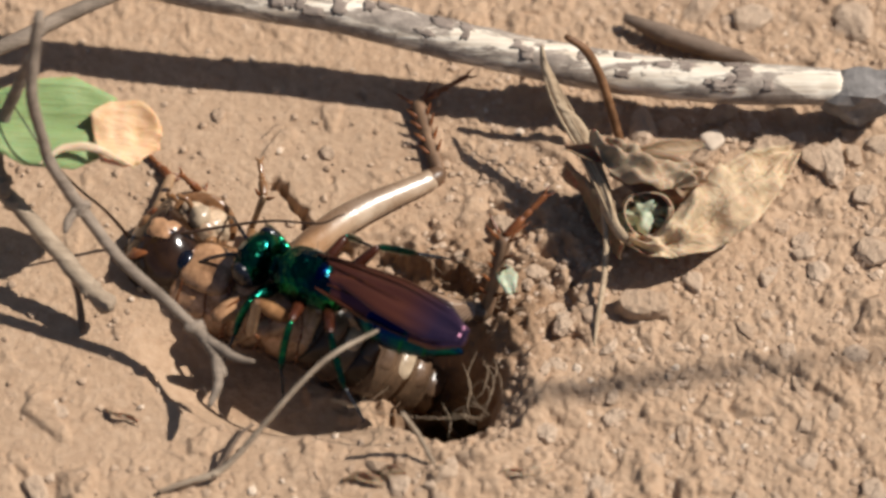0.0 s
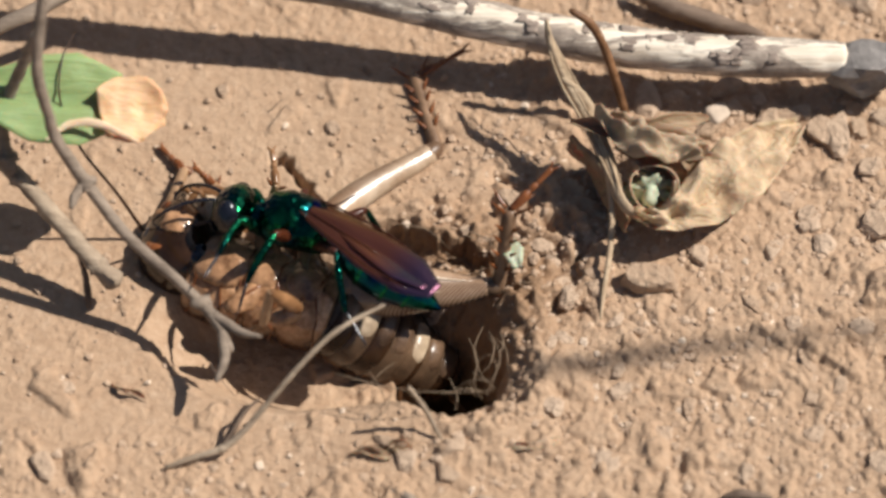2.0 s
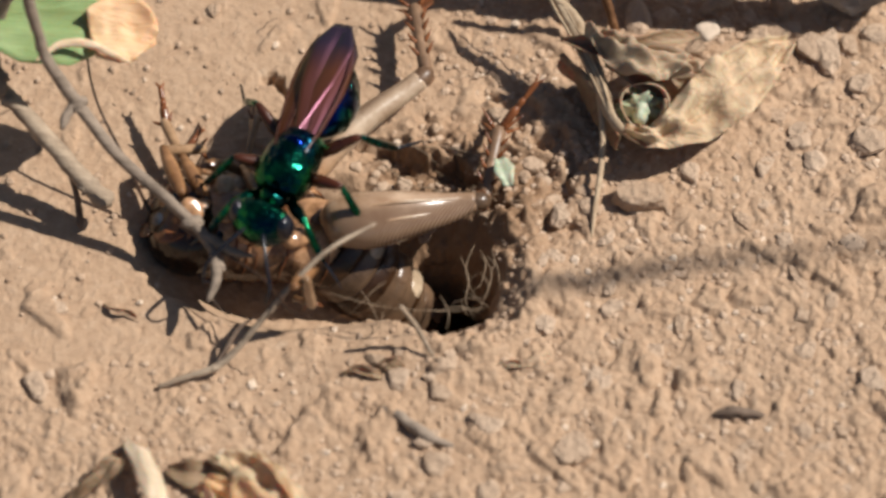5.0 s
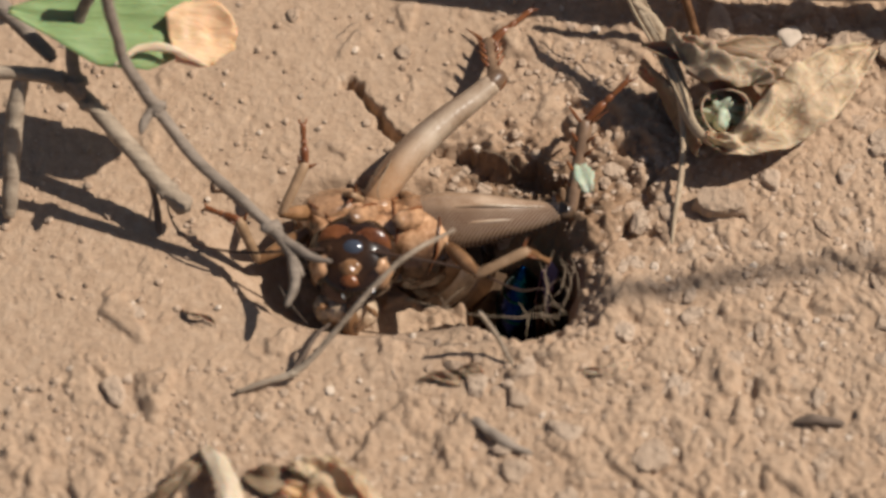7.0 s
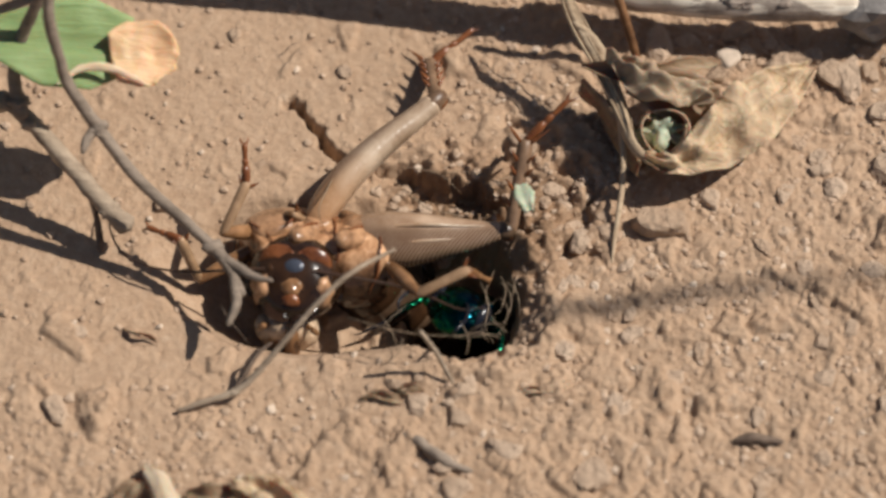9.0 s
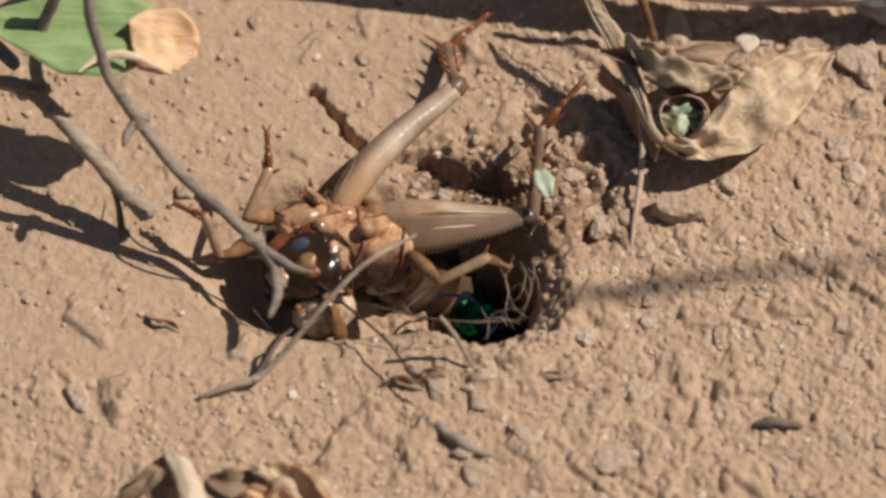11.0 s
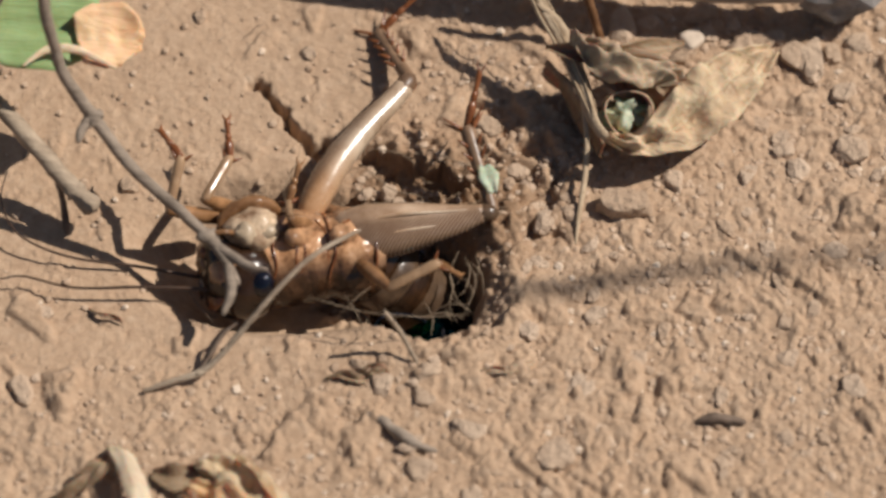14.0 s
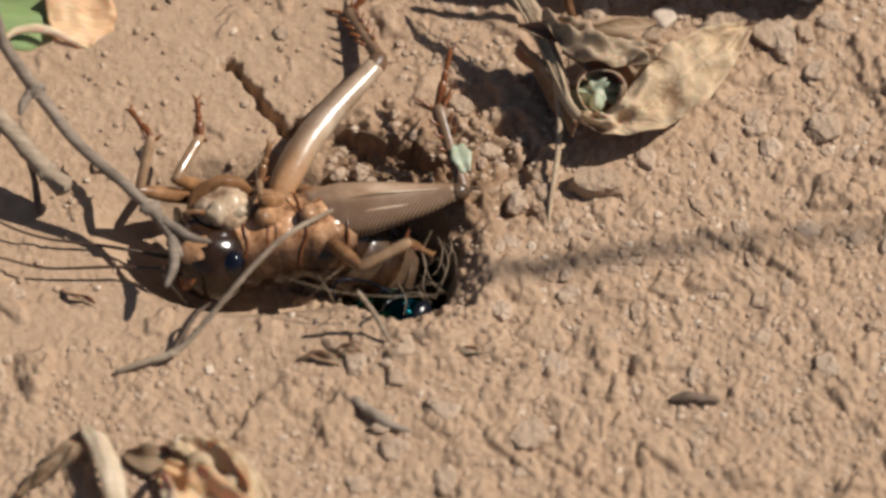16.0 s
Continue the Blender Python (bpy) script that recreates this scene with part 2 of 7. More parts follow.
BROWN_LEAF = leaf_material("brown_dead_leaf", (0.13, 0.082, 0.045), (0.34, 0.235, 0.14))
TAN_TIP = leaf_material("dried_leaf_tip", (0.50, 0.27, 0.12), (0.72, 0.50, 0.31), glowing=0.4)
PALE_TIP = leaf_material("pale_dried_margin", (0.62, 0.43, 0.25), (0.80, 0.64, 0.46), glowing=0.4)
GREEN_LEAF = leaf_material("green_leaf", (0.17, 0.25, 0.085), (0.30, 0.39, 0.17), glowing=0.3, rough=0.5)
PALE_GREEN = leaf_material("pale_green_scrap", (0.25, 0.30, 0.18), (0.55, 0.58, 0.44), glowing=0.3)
HEAD_DARK = chitin_material("dark_brown_chitin", (0.010, 0.005, 0.003), (0.045, 0.021, 0.010), 0.14, dent=0.12, spec=0.4)
HEAD_TAN = chitin_material("tan_chitin", (0.16, 0.07, 0.028), (0.74, 0.56, 0.38), 0.14, spots=620, dent=0.9)
BODY_BROWN = chitin_material("brown_chitin", (0.010, 0.005, 0.003), (0.062, 0.029, 0.013), 0.2, spots=380, dent=0.35, spec=0.35)
ORANGE = ((0.07, 0.03, 0.013), (0.36, 0.18, 0.085), (0.68, 0.40, 0.22))
THORAX = two_tone_material("orange_brown_chitin", ((0.015, 0.007, 0.004), (0.10, 0.047, 0.022)), ORANGE, -0.0019, 0.0003, 0.15, 620, 0.85)
HIP = chitin_material("orange_hip", (0.075, 0.030, 0.012), (0.62, 0.345, 0.18), 0.15, spots=560, dent=0.8, spec=0.6)
BELLY_BROWN = chitin_material("brown_belly", (0.025, 0.013, 0.008), (0.19, 0.115, 0.068), 0.3, spots=420, dent=0.6)
CREAM = chitin_material("cream_belly", (0.16, 0.10, 0.055), (0.58, 0.45, 0.31), 0.28, spots=360, dent=0.6)
BELLY_DARK = chitin_material("grey_brown_belly", (0.03, 0.018, 0.011), (0.15, 0.09, 0.052), 0.28)
FEMUR = chitin_material("femur_chitin", (0.20, 0.105, 0.05), (0.50, 0.35, 0.235), 0.15, spots=250, dent=0.06, spec=0.7, bands=(1300, 40, (0.12, 0.068, 0.04)))
FEMUR_PLAIN = chitin_material("pale_femur_chitin", (0.22, 0.13, 0.07), (0.54, 0.41, 0.29), 0.27, spots=220, dent=0.3, spec=0.6, root=(0.46, 0.22, 0.085))
STRAW_LEG = chitin_material("straw_shin", (0.14, 0.075, 0.036), (0.44, 0.28, 0.16), 0.16, spots=300, dent=0.1, spec=0.6)
KNEE = chitin_material("red_brown_chitin", (0.07, 0.02, 0.008), (0.26, 0.09, 0.03), 0.25)
AMBER = chitin_material("amber_leg_chitin", (0.085, 0.035, 0.013), (0.32, 0.165, 0.075), 0.15, dent=0.1)
SHIN = chitin_material("dusky_shin", (0.08, 0.043, 0.024), (0.28, 0.17, 0.10), 0.4)
EYE_BLACK = plain_material("black_eye", (0.004, 0.005, 0.010), 0.06, varied=0.2)
# bluish highlight of the cricket's brow, put into a colour
BROW_SHEEN = plain_material("slate_blue_sheen", (0.045, 0.05, 0.065), 0.1)
ANTENNA = plain_material("brown_feeler", (0.05, 0.025, 0.014), 0.4)
JEWEL = jewel_material("emerald_metal", (0.002, 0.014, 0.040), (0.003, 0.048, 0.030), (0.022, 0.26, 0.075), 0.15)
JEWEL_BLUE = jewel_material("blue_green_metal", (0.002, 0.003, 0.045), (0.002, 0.012, 0.08), (0.005, 0.10, 0.08), 0.15, 0.25)
JEWEL_DARK = jewel_material("dark_green_metal", (0.002, 0.014, 0.03), (0.003, 0.05, 0.035), (0.012, 0.20, 0.08), 0.2)
WASP_RED = chitin_material("red_thigh", (0.022, 0.007, 0.004), (0.075, 0.02, 0.008), 0.22)
WASP_BLACK = plain_material("black_chitin", (0.008, 0.009, 0.014), 0.22)
WING = wing_material()

# ---- mesh helpers; all lengths in millimetres ----


def mesh_of(name, verts, faces, mat, smooth=True):
    me = bpy.data.meshes.new(name)
    me.from_pydata([(x * MM, y * MM, z * MM) for x, y, z in verts], [], faces)
    me.materials.append(mat)
    if smooth:
        me.shade_smooth()
    me.update()
    return me


def thing(name, label, category, x=0.0, y=0.0, z=0.0, group="", kind=""):
    ob = new(name)
    ob.location = (x * MM, y * MM, z * MM)
    ob.empty_display_size = 0.002
    return tagged(ob, label, category, group, kind)


def part(name, shape, mat, parent=None, label="", smooth=True):
    ob = new(name, mesh_of(name, shape[0], shape[1], mat, smooth))
    if parent:
        ob.parent = parent
    if label:
        tagged(ob, label)
    return ob


def joined(*shapes):
    verts, faces = [], []
    for v, f in shapes:
        k = len(verts)
        verts.extend(v)
        faces.extend([[i + k for i in q] for q in f])
    return verts, faces


def moved(shape, m):
    """The shape after a pose in millimetres."""
    return [tuple(m @ Vector(v)) for v in shape[0]], shape[1]


def longer(shape, k):
    """The shape stretched along x."""
    return [(x * k, y, z) for x, y, z in shape[0]], shape[1]


def spline(points, steps):
    """Catmull-Rom through the points."""
    p = [Vector(q) for q in points]
    p = [p[0] * 2 - p[1], *p, p[-1] * 2 - p[-2]]
    out = []
    for i in range(1, len(p) - 2):
        a, b, c, d = p[i - 1], p[i], p[i + 1], p[i + 2]
        for k in range(steps):
            t = k / steps
            out.append(0.5 * (2 * b + (c - a) * t + (2 * a - 5 * b + 4 * c - d) * t * t + (3 * b - a - 3 * c + d) * t ** 3))
    out.append(p[-2])
    return out


def tube(points, radii, steps=6, sides=10, rough=0.0, seed=0, flat=1.0):
    """A tapered, slightly uneven tube through the points, with closed round ends."""
    rng = random.Random(seed)
    line = spline(points, steps)
    n = len(line)
    if isinstance(radii, (int, float)):
        radii = [radii, radii]
    verts, faces = [], []
    side = None
    for i, c in enumerate(line):
        d = (line[min(i + 1, n - 1)] - line[max(i - 1, 0)]).normalized()
        side = d.orthogonal().normalized() if side is None else (side - d * side.dot(d)).normalized()
        other = d.cross(side)
        f = i / (n - 1) * (len(radii) - 1)
        k = min(int(f), len(radii) - 2)
        r = radii[k] + (radii[k + 1] - radii[k]) * (f - k)
        if i in (0, n - 1):
            r *= 0.72
        for j in range(sides):
            a = 2 * math.pi * j / sides
            q = r * (1 + rough * (noise.noise((i * 0.35 + seed * 7.1, math.cos(a) * 1.3, math.sin(a) * 1.3)) + rng.uniform(-0.25, 0.25)))
            verts.append(tuple(c + side * (math.cos(a) * q) + other * (math.sin(a) * q * flat)))
    for i in range(n - 1):
        for j in range(sides):
            k = (j + 1) % sides
            faces.append((i * sides + j, i * sides + k, (i + 1) * sides + k, (i + 1) * sides + j))
    for end, ring in ((0, 0), (n - 1, (n - 1) * sides)):
        d = (line[1] - line[0]).normalized() if end == 0 else (line[-1] - line[-2]).normalized()
        tip = line[end] + d * (radii[0 if end == 0 else -1] * (-0.3 if end == 0 else 0.3))
        verts.append(tuple(tip))
        t = len(verts) - 1
        for j in range(sides):
            k = (j + 1) % sides
            faces.append((ring + k, ring + j, t) if end == 0 else (ring + j, ring + k, t))
    return verts, faces


def loft(rings, sides=20, power=2.0):
    """A closed body along x: rings of (x, cy, cz, ry, rz)."""
    verts, faces = [], []
    for x, cy, cz, ry, rz in rings:
        for j in range(sides):
            a = 2 * math.pi * j / sides
            c, s = math.cos(a), math.sin(a)
            e = 2 / power
            verts.append((x, cy + ry * math.copysign(abs(c) ** e, c), cz + rz * math.copysign(abs(s) ** e, s)))
    n = len(rings)
    for i in range(n - 1):
        for j in range(sides):
            k = (j + 1) % sides
            faces.append((i * sides + j, i * sides + k, (i + 1) * sides + k, (i + 1) * sides + j))
    faces.append(tuple(range(sides))[::-1])
    faces.append(tuple(range((n - 1) * sides, n * sides)))
    return verts, faces


def smooth_loft(keys, count=24, sides=20, power=2.0):
    """Rings interpolated smoothly between the key rings, with rounded ends."""
    k = np.array(keys, float)
    t = np.linspace(0, 1, len(k))
    u = np.linspace(0, 1, count)
    rows = []
    for q in u:
        f = q * (len(k) - 1)
        i = min(int(f), len(k) - 2)
        s = f - i
        a, b, c, d = k[max(i - 1, 0)], k[i], k[i + 1], k[min(i + 2, len(k) - 1)]
        rows.append(0.5 * (2 * b + (c - a) * s + (2 * a - 5 * b + 4 * c - d) * s * s + (3 * b - a - 3 * c + d) * s ** 3))
    rows = [(r[0], r[1], r[2], max(r[3], 0.02), max(r[4], 0.02)) for r in rows]
    return loft(rows, sides, power)


def ball(x, y, z, rx, ry, rz, count=14, sides=18, bumps=0.0, seed=0):
    rings = []
    for i in range(count + 1):
        a = math.pi * i / count
        w = max(math.sin(a), 0.02)
        rings.append((x - rx * math.cos(a), y, z, ry * w, rz * w))
    v, f = loft(rings, sides)
    if bumps:
        out = []
        for p in v:
            d = Vector(((p[0] - x) / rx, (p[1] - y) / ry, (p[2] - z) / rz))
            k = 1 + bumps * noise.noise(d * 1.6 + Vector((seed * 3.7, 0, 0))) + 0.5 * bumps * noise.noise(d * 3.7 + Vector((0, seed * 2.3, 0)))
            out.append((x + d.x * k * rx, y + d.y * k * ry, z + d.z * k * rz))
        v = out
    return v, f


def blade(spine, widths, bend=0.0, across=8, steps=6, up=(0, 0, 1), thick=0.12, ripple=0.0, seed=0):
    """A thin leaf along a spine; widths are half-widths on both sides, bend lifts the margins."""
    line = spline(spine, steps)
    n = len(line)
    top, verts, faces = [], [], []
    for i, c in enumerate(line):
        d = (line[min(i + 1, n - 1)] - line[max(i - 1, 0)]).normalized()
        u = (Vector(up) - d * Vector(up).dot(d)).normalized()
        s = d.cross(u)
        f = i / (n - 1) * (len(widths) - 1)
        k = min(int(f), len(widths) - 2)
        w = widths[k] + (widths[k + 1] - widths[k]) * (f - k)
        for j in range(across + 1):
            q = 2 * j / across - 1
            lift = bend * q * q * w + ripple * noise.noise((i * 0.16 + seed, q * 1.6, seed * 1.7)) - 0.12 * w * (abs(q) < 0.05)
            top.append((c + s * (q * w) + u * lift, u))
    m = len(top)
    verts = [tuple(p + u * thick / 2) for p, u in top] + [tuple(p - u * thick / 2) for p, u in top]
    a1 = across + 1
    for i in range(n - 1):
        for j in range(across):
            a, b, c, d = i * a1 + j, i * a1 + j + 1, (i + 1) * a1 + j + 1, (i + 1) * a1 + j
            faces.append((a, b, c, d))
            faces.append((d + m, c + m, b + m, a + m))
    rim = [i * a1 for i in range(n)] + [(n - 1) * a1 + j for j in range(1, a1)] + [i * a1 + across for i in range(n - 2, -1, -1)] + [j for j in range(across - 1, 0, -1)]
    for p, q in zip(rim, rim[1:] + rim[:1]):
        faces.append((p, q, q + m, p + m))
    return verts, faces


# ---- the ground: one sheet of dry crumbly soil with a burrow ----
HOLE, MOUTH = (0.2, -14.6), (4.5, 5.3)


TABLES = {}


def lattice(x, y, size, seed):
    """Smooth value noise in -1..1 on a lattice of that size."""
    if seed not in TABLES:
        TABLES[seed] = np.random.RandomState(seed).uniform(-1, 1, (256, 256))
    table = TABLES[seed]
    u, v = x / size, y / size
    i, j = np.floor(u).astype(int), np.floor(v).astype(int)
    f, g = u - i, v - j
    f, g = f * f * (3 - 2 * f), g * g * (3 - 2 * g)
    at = lambda a, b: table[a % 256, b % 256]
    return (at(i, j) * (1 - f) + at(i + 1, j) * f) * (1 - g) + (at(i, j + 1) * (1 - f) + at(i + 1, j + 1) * f) * g


def step(a, b, v):
    t = np.clip((v - a) / (b - a), 0, 1)
    return t * t * (3 - 2 * t)


def relief(x, y):
    """The lie of the soil: swells, the scraped trench with its broken bank, and the shaft of the burrow."""
    z = 0.55 * lattice(x, y, 19, 1) + 0.16 * lattice(x, y, 6.5, 2)
    near = np.exp(-((x - 2) / 55) ** 2 - ((y + 6) / 50) ** 2)
    z = z * near
    # the bank north of the trench
    bank = np.interp(x, [-17, -15.4, -10.2, -5.6, 5, 9], [9, 7.2, 0.2, 0.1, -3.6, -9]) + 1.0 * lattice(x, y, 2.4, 5) + 0.7 * lattice(x, y, 0.9, 6) + 0.4 * lattice(x, y, 0.5, 7)
    drop = step(0.0, 0.45, bank - y) * step(-12, -8, x) * (1 - step(2.5, 8, x)) * (1 - step(8, 19, bank - y))
    z = z - 1.5 * drop - 1.3 * np.exp(-((bank - y - 1.0) / 0.8) ** 2) * step(-8, -5, x) * (1 - step(3, 6, x))
    # a narrow crack that runs on from the bank
    crack = np.abs(y - bank) * 0.6
    z = z - 2.2 * (1 - step(0.15, 0.55, crack)) * step(-16.5, -15.5, x) * (1 - step(-10, -8, x))
    # the trench itself
    q = np.sqrt(((x + 11.0) / 17.0) ** 2 + ((y + 11.2) / 8.8) ** 2) + 0.05 * lattice(x, y, 3, 8)
    z = z - 5.6 * (1 - step(0.5, 1.04, q))
    q = mouth(x, y)
    z = z - 3.0 * (1 - step(0.97, 1.2, q))
    # rough, broken earth in the trench
    broken = step(-13, -8, x) * (1 - step(7, 10, x)) * (1 - step(1.0, 1.3, np.sqrt(((x + 2) / 10) ** 2 + ((y + 7) / 9) ** 2)))
    z = z + broken * (0.45 * lattice(x, y, 1.3, 31) + 0.35 * lattice(x, y, 0.6, 32))
    rim = step(0.96, 1.1, q) * (1 - step(1.4, 2.0, q)) * step(-3, 1, x)
    z = z + rim * (0.55 * lattice(x, y, 1.1, 41) + 0.45 * lattice(x, y, 0.5, 42) - 0.25)
    east = step(2.5, 5, x) * (1 - step(12, 15, x)) * step(-12, -8, y) * (1 - step(4, 8, y))
    block = lattice(x, y, 2.6, 51) + 0.6 * lattice(x, y, 1.2, 52)
    z = z + east * (0.9 * np.clip(block * 3, -1, 0.35) + 0.3 * lattice(x, y, 0.55, 53))
    z = z - 5.0 * (1 - step(0.84, 1.0, q))
    # thrown-up soil round the mouth
    return z + 0.9 * np.exp(-((q - 1.7) / 0.35) ** 2) * step(-6, 3, x)


def mouth(x, y):
    """1 on the rim of the burrow's mouth, less within."""
    return np.sqrt(((x - HOLE[0]) / MOUTH[0]) ** 2 + ((y - HOLE[1]) / MOUTH[1]) ** 2) + 0.13 * lattice(x, y, 2.6, 9) + 0.05 * lattice(x, y, 0.8, 10)


def graded(low, high, pitch, far):
    mid = np.arange(low, high + pitch / 2, pitch)
    grow = [pitch]
    while sum(grow) < far:
        grow.append(grow[-1] * 1.28)
    g = np.cumsum(grow)
    return np.concatenate([(low - g)[::-1], mid, high + g])


def cobbles(x, y, size, seed):
    """Crumbs packed side by side: a rounded, flat-topped lump in each cell, of uneven height."""
    rng = np.random.RandomState(seed)
    jx, jy, tall = rng.uniform(0.1, 0.9, (128, 128)), rng.uniform(0.1, 0.9, (128, 128)), rng.uniform(0, 1, (128, 128)) ** 1.6
    u, v = x / size, y / size
    i, j = np.floor(u).astype(int), np.floor(v).astype(int)
    first, second, height = np.full(x.shape, 9.0), np.full(x.shape, 9.0), np.zeros(x.shape)
    for a in (-1, 0, 1):
        for b in (-1, 0, 1):
            p, q = (i + a) % 128, (j + b) % 128
            d = np.hypot(u - (i + a + jx[p, q]), v - (j + b + jy[p, q]))
            near = d < first
            second = np.where(near, first, np.minimum(second, d))
            height = np.where(near, tall[p, q], height)
            first = np.where(near, d, first)
    return (0.25 + height) * np.clip((second - first) * 3.2, 0, 1) ** 0.6


def crumbs(xs, ys, z):
    """Crumbs, grains and little pits raised in the sheet itself."""
    rng = np.random.RandomState(11)
    fine_x, fine_y = np.where((xs > -50) & (xs < 50))[0], np.where((ys > -46) & (ys < 36))[0]
    pitch = xs[fine_x[1]] - xs[fine_x[0]]
    for count, lo, hi, tall in ((4000, 0.22, 0.5, 0.40), (1200, 0.45, 1.0, 0.36), (420, 0.9, 2.2, 0.34), (900, 0.16, 0.3, -0.9), (220, 0.25, 0.45, -0.9)):
        cx, cy = rng.uniform(-50, 50, count), rng.uniform(-46, 36, count)
        rr = lo + (hi - lo) * rng.uniform(0, 1, count) ** 2
        tt, el, an = rng.uniform(0.5, 1.0, count), rng.uniform(0.6, 1.5, count), rng.uniform(0, math.pi, count)
        # the trodden patch on the west side is finer and smoother
        keep = rng.uniform(0, 1, count) < 0.12 + 0.88 * np.clip(step(-6, 10, cx) + step(-14, -26, cy) * 0.6 + step(16, 24, cy) * 0.5, 0, 1)
        for x0, y0, r, t, e, a in zip(cx[keep], cy[keep], rr[keep], tt[keep], el[keep], an[keep]):
            i0, i1 = np.searchsorted(xs, [x0 - 1.6 * r, x0 + 1.6 * r])
            j0, j1 = np.searchsorted(ys, [y0 - 1.6 * r, y0 + 1.6 * r])
            gx, gy = np.meshgrid(xs[i0:i1] - x0, ys[j0:j1] - y0, indexing="ij")
            u, v = gx * math.cos(a) + gy * math.sin(a), -gx * math.sin(a) + gy * math.cos(a)
            d = (u / (r * e)) ** 2 + (v * e / r) ** 2
            d = d * (1 + 0.3 * np.sin(3 * np.arctan2(v, u) + a * 5) + 0.2 * np.sin(5 * np.arctan2(v, u) + a * 9))
            h = r * tall * t * np.clip((1 - d) * 1.8, 0, 1) ** 0.7
            z[i0:i1, j0:j1] += h
    return z


def build_ground():
    xs, ys = graded(-47, 47, 0.17, 300000), graded(-43, 33, 0.17, 300000)
    gx, gy = np.meshgrid(xs, ys, indexing="ij")
    z = relief(gx, gy)
    inside = np.exp(-np.clip(np.abs(gx) - 50, 0, None) / 30 - np.clip(np.abs(gy + 5) - 42, 0, None) / 30)
    z = crumbs(xs, ys, z)
    # crumbly in the east and south, trodden fine in the west
    coarse = np.clip(step(-8, 12, gx + 5 * lattice(gx, gy, 7, 61)) + step(-20, -32, gy + 4 * lattice(gx, gy, 7, 62)) + 0.6 * step(14, 22, gy), 0, 1)
    patch = np.clip(0.55 + 0.9 * lattice(gx, gy, 4.5, 63), 0.1, 1)
    wx, wy = gx + 0.35 * lattice(gx, gy, 1.2, 64), gy + 0.35 * lattice(gx, gy, 1.2, 65)
    z += inside * (0.10 + 0.90 * coarse) * (0.26 * patch * cobbles(wx, wy, 1.15, 71) + 0.17 * cobbles(wx, wy, 0.62, 72))
    z += inside * coarse * 0.5 * np.clip(lattice(gx, gy, 9, 66) * 2 - 0.6, 0, 1) * cobbles(wx, wy, 2.6, 73)
    z += inside * (0.035 * lattice(gx, gy, 1.1, 21) + 0.05 * lattice(gx, gy, 0.5, 22))
    nx, ny = len(xs), len(ys)
    co = np.stack([gx, gy, z], -1).reshape(-1, 3) * MM
    i, j = np.meshgrid(np.arange(nx - 1), np.arange(ny - 1), indexing="ij")
    a = (i * ny + j).ravel()
    quads = np.stack([a, a + ny, a + ny + 1, a + 1], 1)
    open_at = mouth(gx, gy).ravel()
    quads = quads[open_at[quads].min(1) > 0.84]
    me = bpy.data.meshes.new("ground")
    me.vertices.add(len(co))
    me.vertices.foreach_set("co", co.ravel())
    me.loops.add(quads.size)
    me.loops.foreach_set("vertex_index", quads.ravel().astype(np.int32))
    me.polygons.add(len(quads))
    me.polygons.foreach_set("loop_start", np.arange(0, quads.size, 4, dtype=np.int32))
    me.polygons.foreach_set("loop_total", np.full(len(quads), 4, dtype=np.int32))
    me.update(calc_edges=True)
    me.validate()
    me.shade_smooth()
    me.materials.append(SOIL)
    ob = new("ground", me)
    tagged(ob, "dry sandy brown soil with crumbs and a burrow mouth", "ground", kind="structure")
    return ob


build_ground()


def burrow():
    """The chamber under the mouth, wider than its rim, closed at the bottom."""
    verts, faces = [], []
    n = 72
    profile = [(0.0, 1.03), (0.5, 1.05), (1.4, 1.2), (2.6, 1.55), (4.2, 1.9), (7, 2.3), (11, 2.5), (16, 2.3), (22, 1.5), (27, 1.0), (29, 0.05)]
    a = np.arange(n) * 2 * math.pi / n
    ux, uy = np.cos(a), np.sin(a)
    r = np.ones(n)
    for _ in range(12):  # the rim is where mouth() is one
        r = r / np.maximum(0.5, mouth(HOLE[0] + ux * MOUTH[0] * r, HOLE[1] + uy * MOUTH[1] * r))
    rim = np.maximum(relief(HOLE[0] + ux * MOUTH[0] * r * 1.03, HOLE[1] + uy * MOUTH[1] * r * 1.03), -6.5)
    for depth, wide in profile:
        for k in range(n):
            x, y = HOLE[0] + ux[k] * MOUTH[0] * r[k] * wide, HOLE[1] + uy[k] * MOUTH[1] * r[k] * wide
            lump = 0.25 * noise.noise((x * 0.8, y * 0.8, depth * 0.8)) if depth else 0.0
            verts.append((x + ux[k] * lump, y + uy[k] * lump, rim[k] - 0.05 - depth))
    for i in range(len(profile) - 1):
        for k in range(n):
            m = (k + 1) % n
            faces.append((i * n + k, i * n + m, (i + 1) * n + m, (i + 1) * n + k))
    faces.append(tuple(range((len(profile) - 1) * n, len(profile) * n)))
    ob = part("burrow", (verts, faces), SOIL)
    tagged(ob, "dark burrow shaft sunk into dry soil", "burrow", kind="structure")


def ground_z(x, y):
    return float(relief(np.array([float(x)]), np.array([float(y)]))[0])


def rock(seed, rx, ry, rz):
    """A lumpy, faceted lump of soil or stone round its centre."""
    bm = bmesh.new()
    bmesh.ops.create_icosphere(bm, subdivisions=3 if max(rx, ry) > 0.9 else 2, radius=1)
    off = Vector((seed * 5.3, seed * 1.7, seed * 0.9))
    rng = random.Random(seed)
